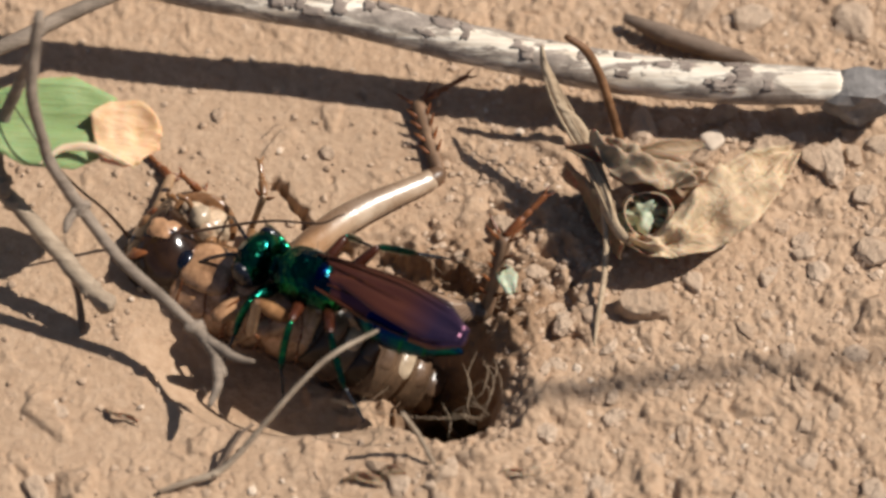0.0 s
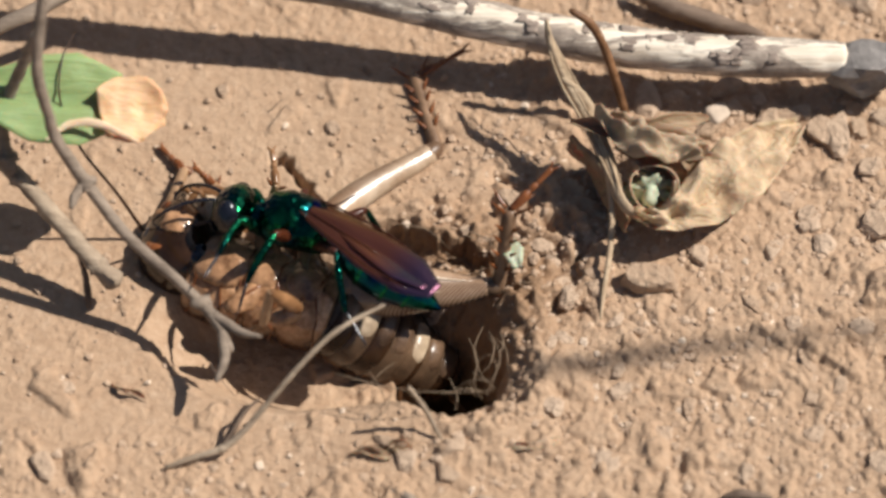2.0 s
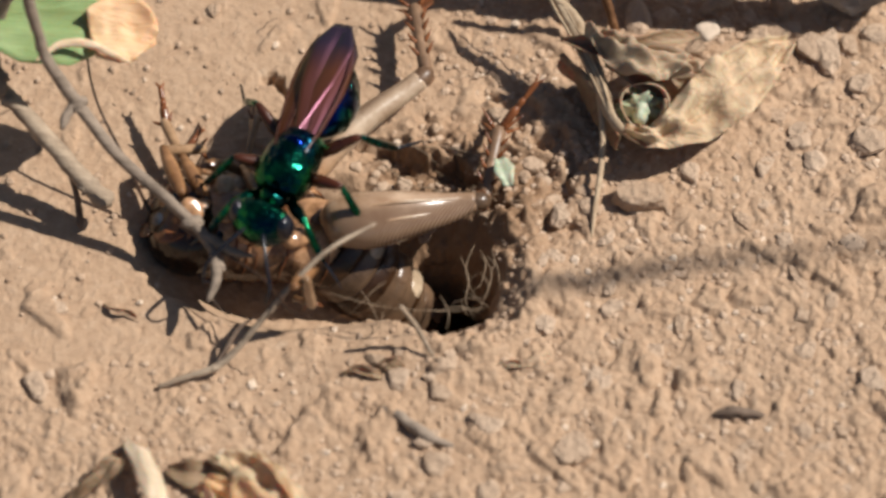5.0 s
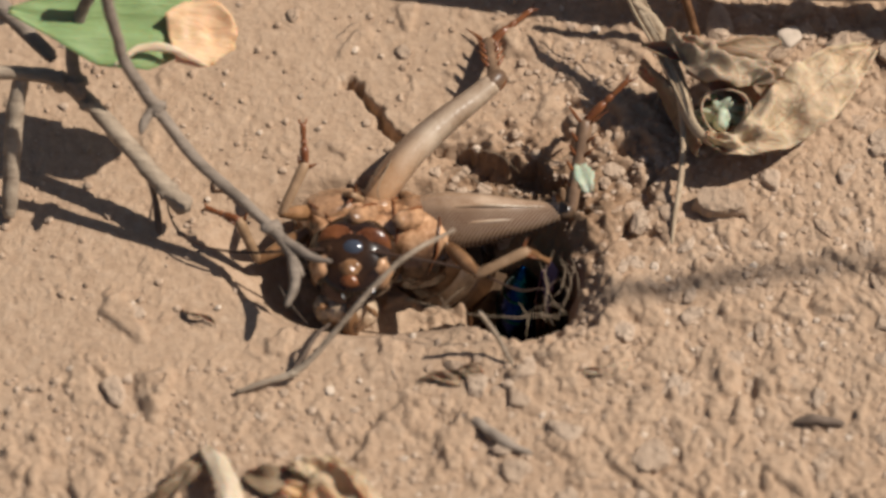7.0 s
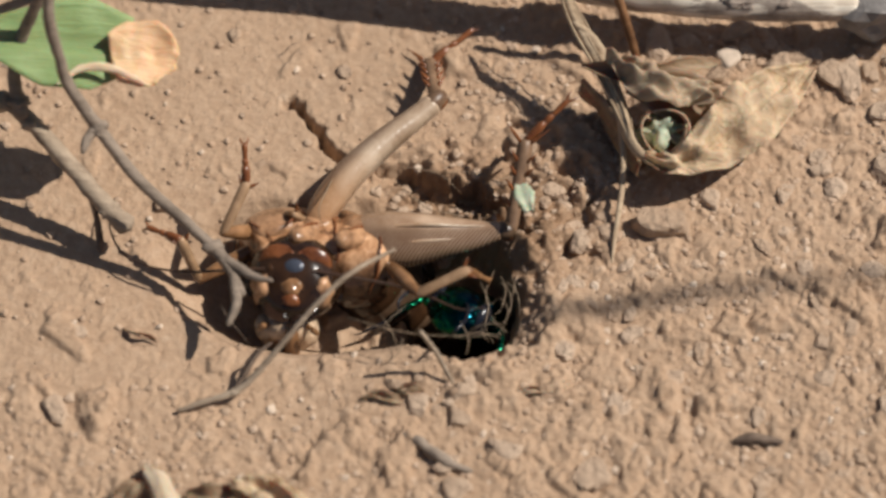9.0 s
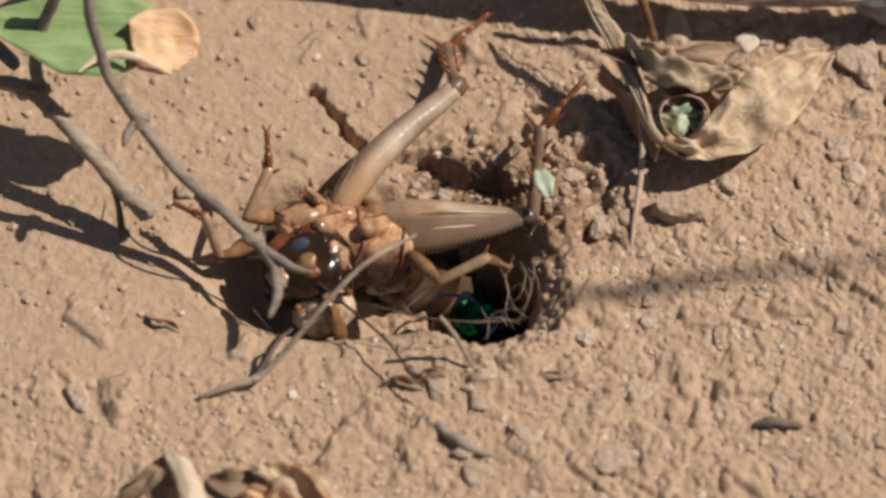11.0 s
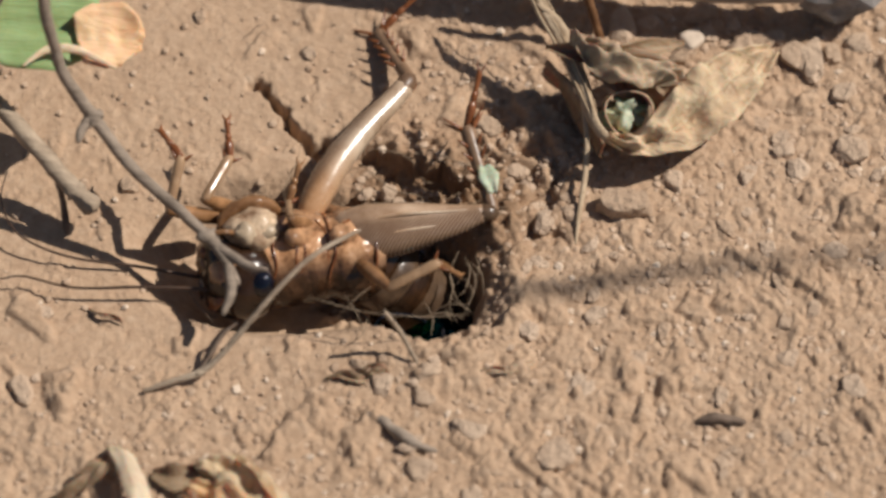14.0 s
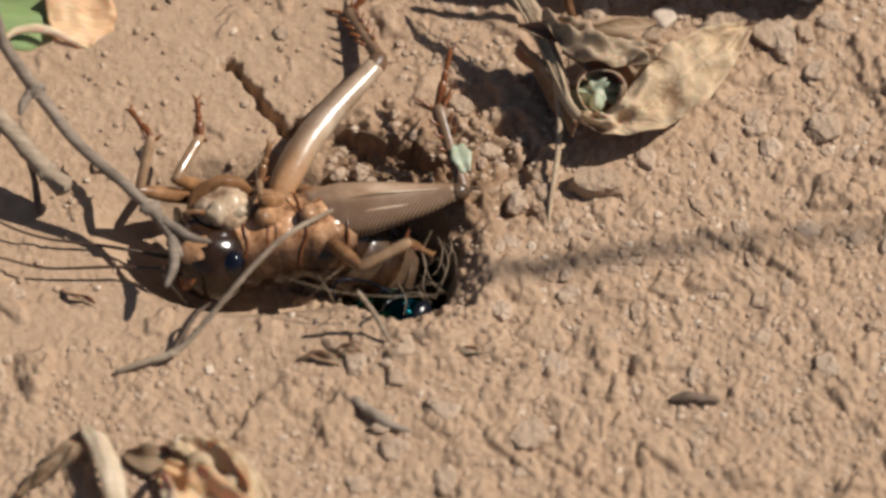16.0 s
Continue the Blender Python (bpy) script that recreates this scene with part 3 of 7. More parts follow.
    cuts = [(Vector((rng.gauss(0, 1), rng.gauss(0, 1), rng.gauss(0, 1))).normalized(), rng.uniform(0.5, 0.9)) for _ in range(11)] + [(Vector((0.1, -0.05, 1)).normalized(), 0.5)]
    for v in bm.verts:
        d = v.co.copy()
        k = 1 + 0.32 * noise.noise(d * 1.3 + off) + 0.2 * noise.noise(d * 3.1 + off) + 0.1 * noise.noise(d * 7 + off)
        for c in cuts:
            k = min(k, (c[1] + 0.05 * noise.noise(d * 5 + off)) / max(d.dot(c[0]), 1e-3))
        v.co = Vector((d.x * rx * k, d.y * ry * k, d.z * rz * k))
    shape = [tuple(v.co) for v in bm.verts], [[v.index for v in f.verts] for f in bm.faces]
    bm.free()
    return shape


def clod(seed, x, y, rx, ry, rz, mat=None, name="soil_clod", label="crumbly clod of dry tan soil on the ground", category="clod", group="clods on the soil", turn=0, sink=0.48):
    ob = part(name, rock(seed, rx, ry, rz), mat or CLOD, smooth=False)
    ob.matrix_world = pose(x * MM, y * MM, (ground_z(x, y) + 0.12 + rz * (1 - sink * 2)) * MM, 0, 0, turn)
    return tagged(ob, label, category, group)


def clods():
    places = [((18.08, -6.77, 0.00), 2.6, 2.2, 2.2), ((11.01, -32.55, 0.00), 2.0, 2.0, 1.6), ((35.64, 9.99, 0.00), 2.6, 1.8, 1.6),
              ((30.52, 11.69, 0.00), 2.2, 1.5, 1.4), ((38.59, -0.56, 0.00), 2.2, 1.8, 1.5), ((32.44, -0.46, 0.00), 1.6, 1.2, 1.0),
              ((-10.53, 10.69, 0.00), 1.1, 0.9, 0.6), ((-0.20, -26.64, 0.00), 1.4, 1.1, 0.9), ((10.64, -8.81, 0.00), 1.3, 1.2, 0.9),
              ((8.26, -1.98, 0.00), 1.1, 1.2, 0.9), ((22.52, -4.06, 0.00), 1.7, 1.1, 1.1), ((-5.13, -23.54, 0.00), 1.9, 0.9, 0.9),
              ((37.41, -25.90, 0.00), 1.5, 1.7, 1.3), ((20.85, -19.79, 0.00), 1.2, 0.8, 0.8), ((23.12, -24.82, 0.00), 1.3, 0.9, 0.9),
              ((3.70, -30.04, 0.00), 1.7, 1.4, 1.1), ((-33.67, -17.82, 0.00), 1.1, 0.8, 0.7), ((14.97, -16.14, 0.00), 1.0, 0.8, 0.8),
              ((26.87, -9.05, 0.00), 1.3, 0.9, 0.9), ((36.35, -11.63, 0.00), 1.6, 1.2, 1.1), 
              ((25.97, 15.02, 0.00), 2.0, 1.2, 1.4), ((18.55, 13.17, 0.00), 2.0, 1.4, 1.6), ((13.22, -7.62, 0.00), 1.6, 1.9, 1.5),
              ((28.90, 25.91, 0.00), 2.6, 2.0, 1.4), ((24.19, 27.26, 0.00), 2.2, 1.6, 1.2), ((38.96, 25.91, 0.00), 2.6, 2.4, 1.8), ((40.22, 11.45, 0.00), 1.6, 1.6, 1.4),
              ((23.88, 10.04, 0.00), 1.7, 1.1, 1.3), ((29.50, 10.99, 0.00), 2.4, 1.7, 1.6), ((26.35, 12.79, 0.00), 1.2, 0.9, 1.0), ((34.53, 9.62, 0.00), 2.0, 1.6, 1.5), ((37.50, 10.48, 0.00), 1.5, 1.4, 1.3), ((26.67, 8.58, 0.00), 1.0, 0.8, 0.9), ((22.44, 6.72, 0.00), 1.1, 0.9, 1.0), ((32.58, 12.05, 0.00), 1.3, 1.0, 1.1), ((38.44, 5.84, 0.00), 1.6, 1.3, 1.2), ((35.30, 5.25, 0.00), 1.4, 1.0, 0.9)]
    for i, (p, rx, ry, rz) in enumerate(places):
        clod(i + 1, p[0], p[1], rx, ry, rz, turn=i * 47, sink=0.35 if i == 0 else 0.45)
    rng = random.Random(5)
    for i in range(300):
        x, y = rng.uniform(-4, 46), rng.uniform(-40, 16)
        if i % 6 == 0:
            x, y = rng.uniform(-46, 46), rng.uniform(-40, 30)
        if ((x - HOLE[0]) / 6) ** 2 + ((y - HOLE[1]) / 8) ** 2 < 1 or (-25 < x < 5 and -22 < y < 4):
            continue
        r = 0.35 + 1.0 * rng.random() ** 2.6
        clod(100 + i, x, y, r * rng.uniform(0.8, 1.5), r * rng.uniform(0.7, 1.2), r * 0.8, turn=rng.uniform(0, 360))


def rubble():
    """Broken lumps of earth under the bank and east of the burrow."""
    rng = random.Random(19)
    for i in range(62):
        x, y = rng.uniform(-8, 3.5), rng.uniform(-7.5, -0.2)
        if i % 3 == 0:
            x, y = rng.uniform(6, 13), rng.uniform(-12, 3)
        r = 0.3 + 0.7 * rng.random() ** 2
        clod(600 + i, x, y, r * rng.uniform(0.8, 1.4), r * rng.uniform(0.7, 1.1), r * 0.7, turn=rng.uniform(0, 360), label="broken lump of brown earth beside the burrow", group="lumps round the burrow")


def gravel():
    """Uncounted grains of soil strewn over the sheet, as one mesh."""
    rng = random.Random(9)
    kinds = []
    for k in range(12):
        bm = bmesh.new()
        bmesh.ops.create_icosphere(bm, subdivisions=1, radius=1)
        for v in bm.verts:
            c = v.co.copy()
            q = max(abs(c.x), abs(c.y), abs(c.z))
            v.co = c * ((0.75 / q * 0.5 + 0.5) * (1 + 0.7 * noise.noise(c * 1.9 + Vector((k * 3.3, 0, 0)))))
        kinds.append(([v.co.copy() for v in bm.verts], [[v.index for v in f.verts] for f in bm.faces]))
        bm.free()
    n = 19000
    px, py = np.array([rng.uniform(-47, 47) for _ in range(n)]), np.array([rng.uniform(-43, 33) for _ in range(n)])
    pz = relief(px, py)
    verts, faces = [], []
    for x, y, z in zip(px, py, pz):
        if z < -1.2:
            continue
        dense = 0.07 + 0.93 * min(1, max(0, (x + 6) / 16, (-22 - y) / 14))
        if rng.random() > dense:
            continue
        r = 0.10 + 0.40 * rng.random() ** 2.6
        v, f = kinds[rng.randrange(12)]
        m = Euler((rng.uniform(0, 6), rng.uniform(0, 6), rng.uniform(0, 6))).to_matrix()
        k = len(verts)
        verts.extend([tuple((lambda w: Vector((w.x + x, w.y + y, w.z * 0.65 + z + 0.10 + 0.1 * r)))(m @ q * r)) for q in v])
        faces.extend([[a + k for a in g] for g in f])
    ob = part("soil_grains", (verts, faces), GRAIN, smooth=False)
    tagged(ob, "loose tan soil grains strewn over the ground", "soil grains", kind="stuff")


burrow()
clods()
rubble()
gravel()

# ---- sticks, twigs and stems ----


def twig(name, label, category, points, radii, mat, seed=1, rough=0.12, sides=10, steps=8, knots=(), group=""):
    """A woody twig; knots are (place along 0..1, radius) swellings and stubs are parts of their own."""
    base = Vector(points[0])
    ob = thing(name, label, category, *base, group=group)
    local = [Vector(p) - base for p in points]
    part("stem", tube(local, radii, steps, sides, rough, seed), mat, ob)
    line = spline(local, steps)
    for at, r in knots:
        c = line[int(at * (len(line) - 1))]
        part("knot", ball(c.x, c.y, c.z, r, r * 0.9, r * 0.85, 8, 10, 0.5, seed + at * 9), mat, ob)
    return ob


def sticks():
    s = twig("peeling_stick", "bleached stick with peeling dark bark lying over soil", "stick",
             [(-54.10, 27.16, 11.00), (-35.37, 24.61, 10.20), (-18.27, 21.61, 9.00), (-9.50, 20.54, 8.20), (0.83, 18.34, 7.00), (8.56, 16.79, 6.30), (16.28, 15.57, 5.70), (23.99, 14.75, 5.50), (32.74, 14.45, 5.30), (36.40, 14.35, 5.20)],
             [1.6, 1.7, 1.8, 1.85, 1.9, 1.9, 1.85, 1.6], PEELED, 3, 0.07, 20, 10)
    base = s.location / MM
    # loose plates of bark still clinging to the bare wood
    line = [Vector(p) for p in ((-18.27, 21.61, 9.00), (-9.50, 20.54, 8.20), (0.83, 18.34, 7.00), (8.56, 16.79, 6.30), (16.28, 15.57, 5.70), (23.99, 14.75, 5.50), (32.74, 14.45, 5.30))]
    line = spline(line, 8)
    rng = random.Random(4)
    for k in range(44):
        i = rng.randrange(2, len(line) - 3)
        d = (line[i + 1] - line[i]).normalized()
        side = d.cross(Vector((0, 0, 1))).normalized()
        upv = side.cross(d)
        mid = math.pi / 2 - rng.uniform(-0.9, 1.0)
        wide, long = rng.uniform(0.15, 0.5), rng.uniform(0.5, 1.9)
        verts, faces = [], []
        for a in range(5):
            for b in range(5):
                ang = mid + (a / 4 - 0.5) * wide * (1 + 0.9 * rng.random())
                r = 1.89 + 0.08 * rng.random()
                c = line[i] - base + d * ((b / 4 - 0.5) * long * (0.6 + 0.8 * rng.random()) + rng.uniform(-0.1, 0.1))
                verts.append(tuple(c + (side * math.cos(ang) + upv * math.sin(ang)) * r))
        verts += [tuple(Vector(v) - (Vector(v) - (line[i] - base)).normalized() * 0.12) for v in verts]
        for a in range(4):
            for b in range(4):
                q = (a * 5 + b, a * 5 + b + 1, a * 5 + b + 6, a * 5 + b + 5)
                faces.append(q)
                faces.append(tuple(x + 25 for x in q[::-1]))
        edge = [0, 1, 2, 3, 4, 9, 14, 19, 24, 23, 22, 21, 20, 15, 10, 5]
        for p, q in zip(edge, edge[1:] + edge[:1]):
            faces.append((q, p, p + 25, q + 25))
        part("bark_flake", (verts, faces), BARK, s, "dark curled bark flake")
    clod(61, *(37.90, 14.30, 0.00)[:2], 5.2, 2.5, 4.5, STONE, "grey_stone", "rough grey stone beside the bleached stick", "stone", "", 3, 0.02)
    twig("dark_twig", "dark brown bark strip lying on soil", "twig", [(16.92, 25.27, 1.50), (20.81, 23.19, 1.60), (24.97, 21.62, 1.40), (29.40, 20.42, 0.90)], [0.5, 0.95, 0.85, 0.4], DARK_WOOD, 8, 0.2)
    twig("small_twig", "short weathered grey twig lying on soil", "twig", [(-5.19, -28.55, 0.70), (-3.48, -29.65, 0.90), (-1.30, -31.46, 0.80), (0.97, -32.31, 0.50)], [0.3, 0.5, 0.5, 0.2], GREY_WOOD, 12, 0.4)
    twig("dark_chip", "small dark grey bark chip on soil", "bark chip", [(23.44, -29.31, 0.50), (25.13, -29.16, 0.70), (27.80, -29.45, 0.50)], [0.25, 0.55, 0.2], DARK_WOOD, 14, 0.5)
    # the grey twig that leans in over the cricket, near the lens; it sways a little
    lean = twig("leaning_grey_twig", "thin grey twig leaning over the soil with forked tip", "twig",
                [(-34.20, 3.60, 30.00), (-35.23, 0.12, 23.70), (-34.50, -1.67, 18.80), (-33.99, -2.55, 16.70), (-31.50, -4.67, 12.90), (-28.20, -7.58, 9.30), (-23.84, -10.42, 6.40), (-20.80, -12.99, 4.70), (-18.95, -16.67, 4.60)],
                [0.52, 0.52, 0.5, 0.52, 0.58, 0.52, 0.52, 0.55, 0.34], GREY_WOOD, 21, 0.2, knots=((0.5, 0.86), (0.84, 0.9)))
    off = lean.location / MM
    for k, (ends, radii) in enumerate((([(-21.16, -12.58, 4.70), (-18.36, -15.01, 5.20), (-16.36, -15.88, 5.60)], [0.5, 0.42, 0.18]), ([(-19.87, -14.66, 4.70), (-19.56, -17.54, 4.60), (-20.27, -19.61, 4.20)], [0.5, 0.45, 0.25]), ([(-31.75, -4.43, 13.00), (-32.55, -5.95, 12.60), (-32.84, -6.86, 12.20)], [0.5, 0.42, 0.25]))):
        part("twig_fork", tube([Vector(q) - off for q in ends], radii, 6, 9, 0.25, 23 + k), GREY_WOOD, lean)
    twig("bent_twig", "broken tan-grey twig end pointing down to soil", "twig",
         [(-51.54, 0.52, 12.00), (-45.72, 0.86, 10.80), (-40.85, 0.95, 9.60), (-37.85, -1.04, 8.50), (-34.39, -4.14, 6.20), (-31.42, -6.90, 4.20), (-29.33, -8.58, 3.10)],
         [0.55, 0.62, 0.75, 0.72, 0.8, 0.86, 0.95], TAN_WOOD, 31, 0.22, sides=14, knots=((0.36, 1.0), (0.5, 0.9), (0.86, 0.95)))
    twig("rising_branch", "blurred grey branch rising from the broken twig", "twig",
         [(-38.60, -0.90, 9.40), (-39.30, 1.55, 12.00), (-38.60, 3.02, 15.00), (-37.04, 3.69, 19.00), (-35.49, 4.31, 23.00)], [0.7, 0.6, 0.55, 0.55, 0.5], GREY_WOOD, 32, 0.2, knots=((0.1, 0.95),))
    # a thin dark strand from the bent twig down to the soil
    twig("dark_strand", "thin dark strand standing on the soil", "rootlet", [(-32.72, -6.37, 4.50), (-32.22, -7.55, 2.50), (-32.01, -9.21, 0.30)], [0.22, 0.3, 0.35], DARK_WOOD, 33, 0.2)
    twig("crossing_twig", "grey twig crossing above the green leaf", "twig", [(-53.26, 13.39, 14.00), (-46.01, 7.29, 12.00), (-43.72, 5.21, 11.00), (-41.17, 2.83, 10.00)], [0.75, 0.8, 0.75, 0.6], GREY_WOOD, 35, 0.15)
    twig("slanting_twig", "pale grey twig slanting beside the stick", "twig", [(-43.23, 15.10, 8.00), (-38.14, 17.04, 9.00), (-34.18, 19.78, 9.00), (-28.09, 22.66, 9.50)], [0.6, 0.75, 0.7, 0.6], GREY_WOOD, 38, 0.15)
    twig("upright_stem", "pale grey-green upright stem near the lens", "stem", [(-43.83, 1.30, 10.00), (-44.50, -0.94, 8.00), (-44.94, -3.72, 5.00), (-45.46, -7.62, 0.50)], [0.7, 0.85, 0.8, 0.65], TAN_WOOD, 36, 0.12)
    # the thin bowed stalk in front of the trench
    stalk = twig("thin_bowed_stalk", "thin grey-brown dry forked stalk bowed over the trench", "stalk",
         [(-24.65, -26.01, 0.50), (-22.18, -25.25, 0.80), (-19.70, -24.54, 1.20), (-17.95, -23.55, 2.20), (-15.42, -21.52, 4.40), (-12.60, -19.30, 6.80), (-9.60, -17.20, 8.60), (-5.60, -15.00, 9.20)],
         [0.2, 0.3, 0.33, 0.3, 0.26, 0.24, 0.22, 0.15], TAN_WOOD, 41, 0.22, knots=((0.3, 0.42),))
    off = stalk.location / MM
    part("twig_fork", tube([Vector(q) - off for q in ((-19.90, -24.70, 1.00), (-19.00, -23.10, 1.20), (-17.70, -21.40, 2.40), (-16.40, -20.60, 3.00))], [0.22, 0.24, 0.2, 0.1], 6, 8, 0.25, 44), DARK_WOOD, stalk)
    twig("thin_bowed_stalk", "thin pale stalk stub beside the burrow mouth", "stalk", [(-3.54, -21.40, 6.00), (-2.10, -21.85, 3.00), (-0.56, -23.69, 0.60)], [0.2, 0.24, 0.14], TAN_WOOD, 43, 0.2)
    # a long twig outside the view, known by its soft shadow across the soil
    top = []
    for p in ((4.60, -17.20, 0.00), (8.60, -16.30, 0.00), (12.49, -15.38, 0.00), (20.09, -13.81, 0.00), (26.23, -13.10, 0.00), (31.23, -12.76, 0.00)):
        q = Vector(p)
        top.append(q + Vector((math.cos(SUN_AZ), math.sin(SUN_AZ), math.tan(SUN_EL))) * 190)
    twig("overhanging_twig", "bare twig hanging high over the soil", "twig", top + [top[-1] + Vector((30, 5, 32)), top[-1] + Vector((70, 12, 30)), Vector((330, 60, 150)), Vector((380, 70, 0))], [0.5, 0.8, 0.9, 0.7, 0.55, 0.4, 0.5, 0.7, 0.9, 1.2], GREY_WOOD, 45, 0.1)
    return lean


leaning_twig = sticks()


def dry_plant():
    """A withered seedling with a curled leaf, a rolled leaf and loose stems."""
    c = (16.31, 8.89, 0.00)
    ob = thing("withered_plant", "withered tan plant with curled dry leaves and stems", "dead plant", *c)
    off = Vector(c)
    L = lambda pts: [Vector(p) - off for p in pts]
    part("stem", tube(L([(8.85, 14.59, 11.00), (9.24, 12.28, 10.00), (10.47, 9.97, 8.00), (12.48, 6.35, 6.50), (14.20, 2.38, 5.50), (15.15, -0.67, 5.00), (16.63, -2.42, 4.60), (18.89, -3.02, 4.40)]),
                      [0.28, 0.42, 0.5, 0.62, 0.7, 0.62, 0.5, 0.3], 8, 10, 0.18, 51, 0.55), STRAW, ob, "flattened straw-coloured stem")
    part("stem", tube(L([(10.21, 9.99, 8.40), (11.98, 8.69, 7.60), (13.49, 6.10, 6.40), (14.46, 2.93, 5.60)]), [0.2, 0.45, 0.5, 0.3], 8, 10, 0.18, 52, 0.6), STRAW, ob)
    part("stem", tube(L([(10.97, 14.97, 12.00), (12.76, 14.20, 11.00), (14.09, 13.43, 8.50), (15.29, 11.91, 5.00), (16.41, 10.20, 1.00)]), [0.3, 0.4, 0.42, 0.42, 0.4], 8, 10, 0.1, 53), RUST_STEM, ob, "rust-brown woody stem")
    part("stem", tube(L([(13.86, 3.24, 5.60), (14.53, -0.42, 4.20), (14.40, -4.22, 2.60), (13.75, -8.13, 1.20), (13.42, -10.73, 0.40)]), [0.22, 0.3, 0.28, 0.22, 0.12], 8, 8, 0.15, 54), STRAW, ob)
    part("dead_leaf", blade(L([(10.94, 6.17, 7.00), (13.95, 5.24, 7.40), (17.49, 5.04, 7.00), (20.36, 6.63, 6.20), (23.52, 8.02, 5.00)]), [0.2, 0.9, 1.1, 0.9, 0.2], 0.9, 8, 8, (0.2, -0.5, 0.8), 0.15, 0.3, 2), BROWN_LEAF, ob, "curled brown dead leaf")
    part("dead_leaf", blade(L([(14.97, 4.54, 6.40), (18.02, 4.20, 6.00), (21.11, 3.72, 4.50), (23.44, 2.35, 2.50)]), [0.8, 2.2, 2.6, 0.6], 0.25, 8, 8, (-0.2, -0.6, 0.8), 0.15, 0.7, 3), BROWN_LEAF, ob, "shaded brown dead leaf")
    part("dead_leaf", blade(L([(13.20, 6.16, 7.60), (15.67, 4.47, 8.20), (18.42, 3.55, 8.00), (21.25, 3.79, 7.00), (22.81, 3.00, 5.50)]), [0.4, 1.5, 1.9, 1.5, 0.4], -0.5, 20, 12, (0.45, -0.1, 0.85), 0.15, 2.4, 21), GREY_LEAF, ob, "crumpled brown dead leaf")
    # big tapering leaf, folded along its midrib
    part("dry_leaf", blade(L([(16.35, -2.66, 5.20), (19.36, -3.07, 5.00), (22.70, -0.96, 4.80), (25.88, 2.42, 4.40), (28.97, 6.01, 3.60), (32.07, 9.30, 2.40)]), [0.5, 1.1, 2.5, 3.1, 2.3, 0.6], 0.12, 26, 16, (0.1, -0.35, 0.9), 0.16, 1.5, 5), PAPER_LEAF, ob, "pale tan dry leaf with fibrous veins")
    # a brown leaf hanging from the stem to the soil, and fibres split off the stem
    part("dead_leaf", blade(L([(10.90, 6.50, 3.40), (12.60, 4.00, 3.00), (14.20, 1.00, 2.60), (15.90, -2.00, 2.40)]), [1.2, 2.7, 2.7, 1.5], 0.15, 12, 8, (1, 0.5, 0.1), 0.15, 0.6, 25), BROWN_LEAF, ob, "brown leaf hanging from the stem")
    for k, (dx, dy, dz, wide) in enumerate(((0.55, 0.1, 0.1, 0.2), (-0.5, -0.1, 0.15, 0.16), (0.15, 0.3, 0.5, 0.14), (0.9, 0.4, -0.3, 0.12))):
        part("stem_fibre", tube(L([(9.00 + dx * 0.2, 13.60, 10.60 + dz), (9.60 + dx * 0.7, 11.60 + dy, 9.40 + dz), (10.70 + dx, 9.60 + dy, 7.80 + dz), (12.60 + dx, 6.20 + dy, 6.60 + dz), (14.25 + dx * 0.8, 2.30 + dy, 5.70 + dz), (15.20 + dx * 0.4, -0.60, 5.20 + dz)]), [wide * 0.5, wide, wide * 1.2, wide, wide, wide * 0.4], 6, 8, 0.3, 56 + k, 0.6), STRAW, ob)
    # rolled leaf seen end on
    mid = (Vector((18.23, 0.61, 4.50)) - off)
    axis = Vector((0.05, -0.62, 0.78)).normalized()
    s = axis.cross(Vector((1, 0, 0))).normalized()
    r = s.cross(axis)
    verts, faces = [], []
    n = 40
    for k in range(n + 1):
        a = -0.4 + 2 * math.pi * 1.12 * k / n
        rad = 2.3 - 0.32 * k / n + 0.12 * math.sin(a * 3)
        for depth, rr in ((0.9, 1.0), (-4.6, 0.86), (-4.6, 0.80), (0.9, 0.93)):
            verts.append(tuple(mid + (r * math.cos(a) + s * math.sin(a)) * rad * rr + axis * (depth + 0.25 * math.sin(a * 2 + 1))))
    for k in range(n):
        for q in range(4):
            faces.append((k * 4 + q, k * 4 + (q + 1) % 4, k * 4 + 4 + (q + 1) % 4, k * 4 + 4 + q))
    faces += [(0, 3, 2, 1), (n * 4, n * 4 + 1, n * 4 + 2, n * 4 + 3)]
    part("rolled_leaf", (verts, faces), DRY_LEAF, ob, "rolled tan leaf ring")
    inner = mid - axis * 1.3
    part("inner_leaf", ball(inner.x - 0.1, inner.y, inner.z, 1.6, 1.3, 1.4, 22, 28, 1.0, 3), PALE_GREEN, ob, "pale grey-green leaf core inside the roll")
    f = part("pale_flake", rock(77, 1.9, 1.25, 0.55), FLAKE)
    p = (24.77, 11.32, 0.00)
    f.matrix_world = pose(p[0] * MM, p[1] * MM, (ground_z(p[0], p[1]) + 1.0) * MM, 20, 10, 35)
    tagged(f, "pale flat flake of earth beside the dry leaf", "flake")


dry_plant()


def green_leaf():
    ob = thing("green_leaf", "green leaf with a dried tan tip over the soil", "leaf", *(-37.79, 2.24, 15.00))
    off = ob.location / MM
    L = lambda pts: [Vector(p) - off for p in pts]
    part("leaf_blade", blade(L([(-44.60, 3.62, 16.20), (-40.73, 3.22, 15.80), (-36.42, 2.83, 15.30), (-32.40, 2.98, 14.90), (-28.64, 3.26, 14.40)]), [0.3, 1.9, 3.9, 4.2, 2.4], 0.06, 12, 8, (0.1, -0.35, 0.9), 0.18, 0.3, 4), GREEN_LEAF, ob, "fresh green leaf blade")
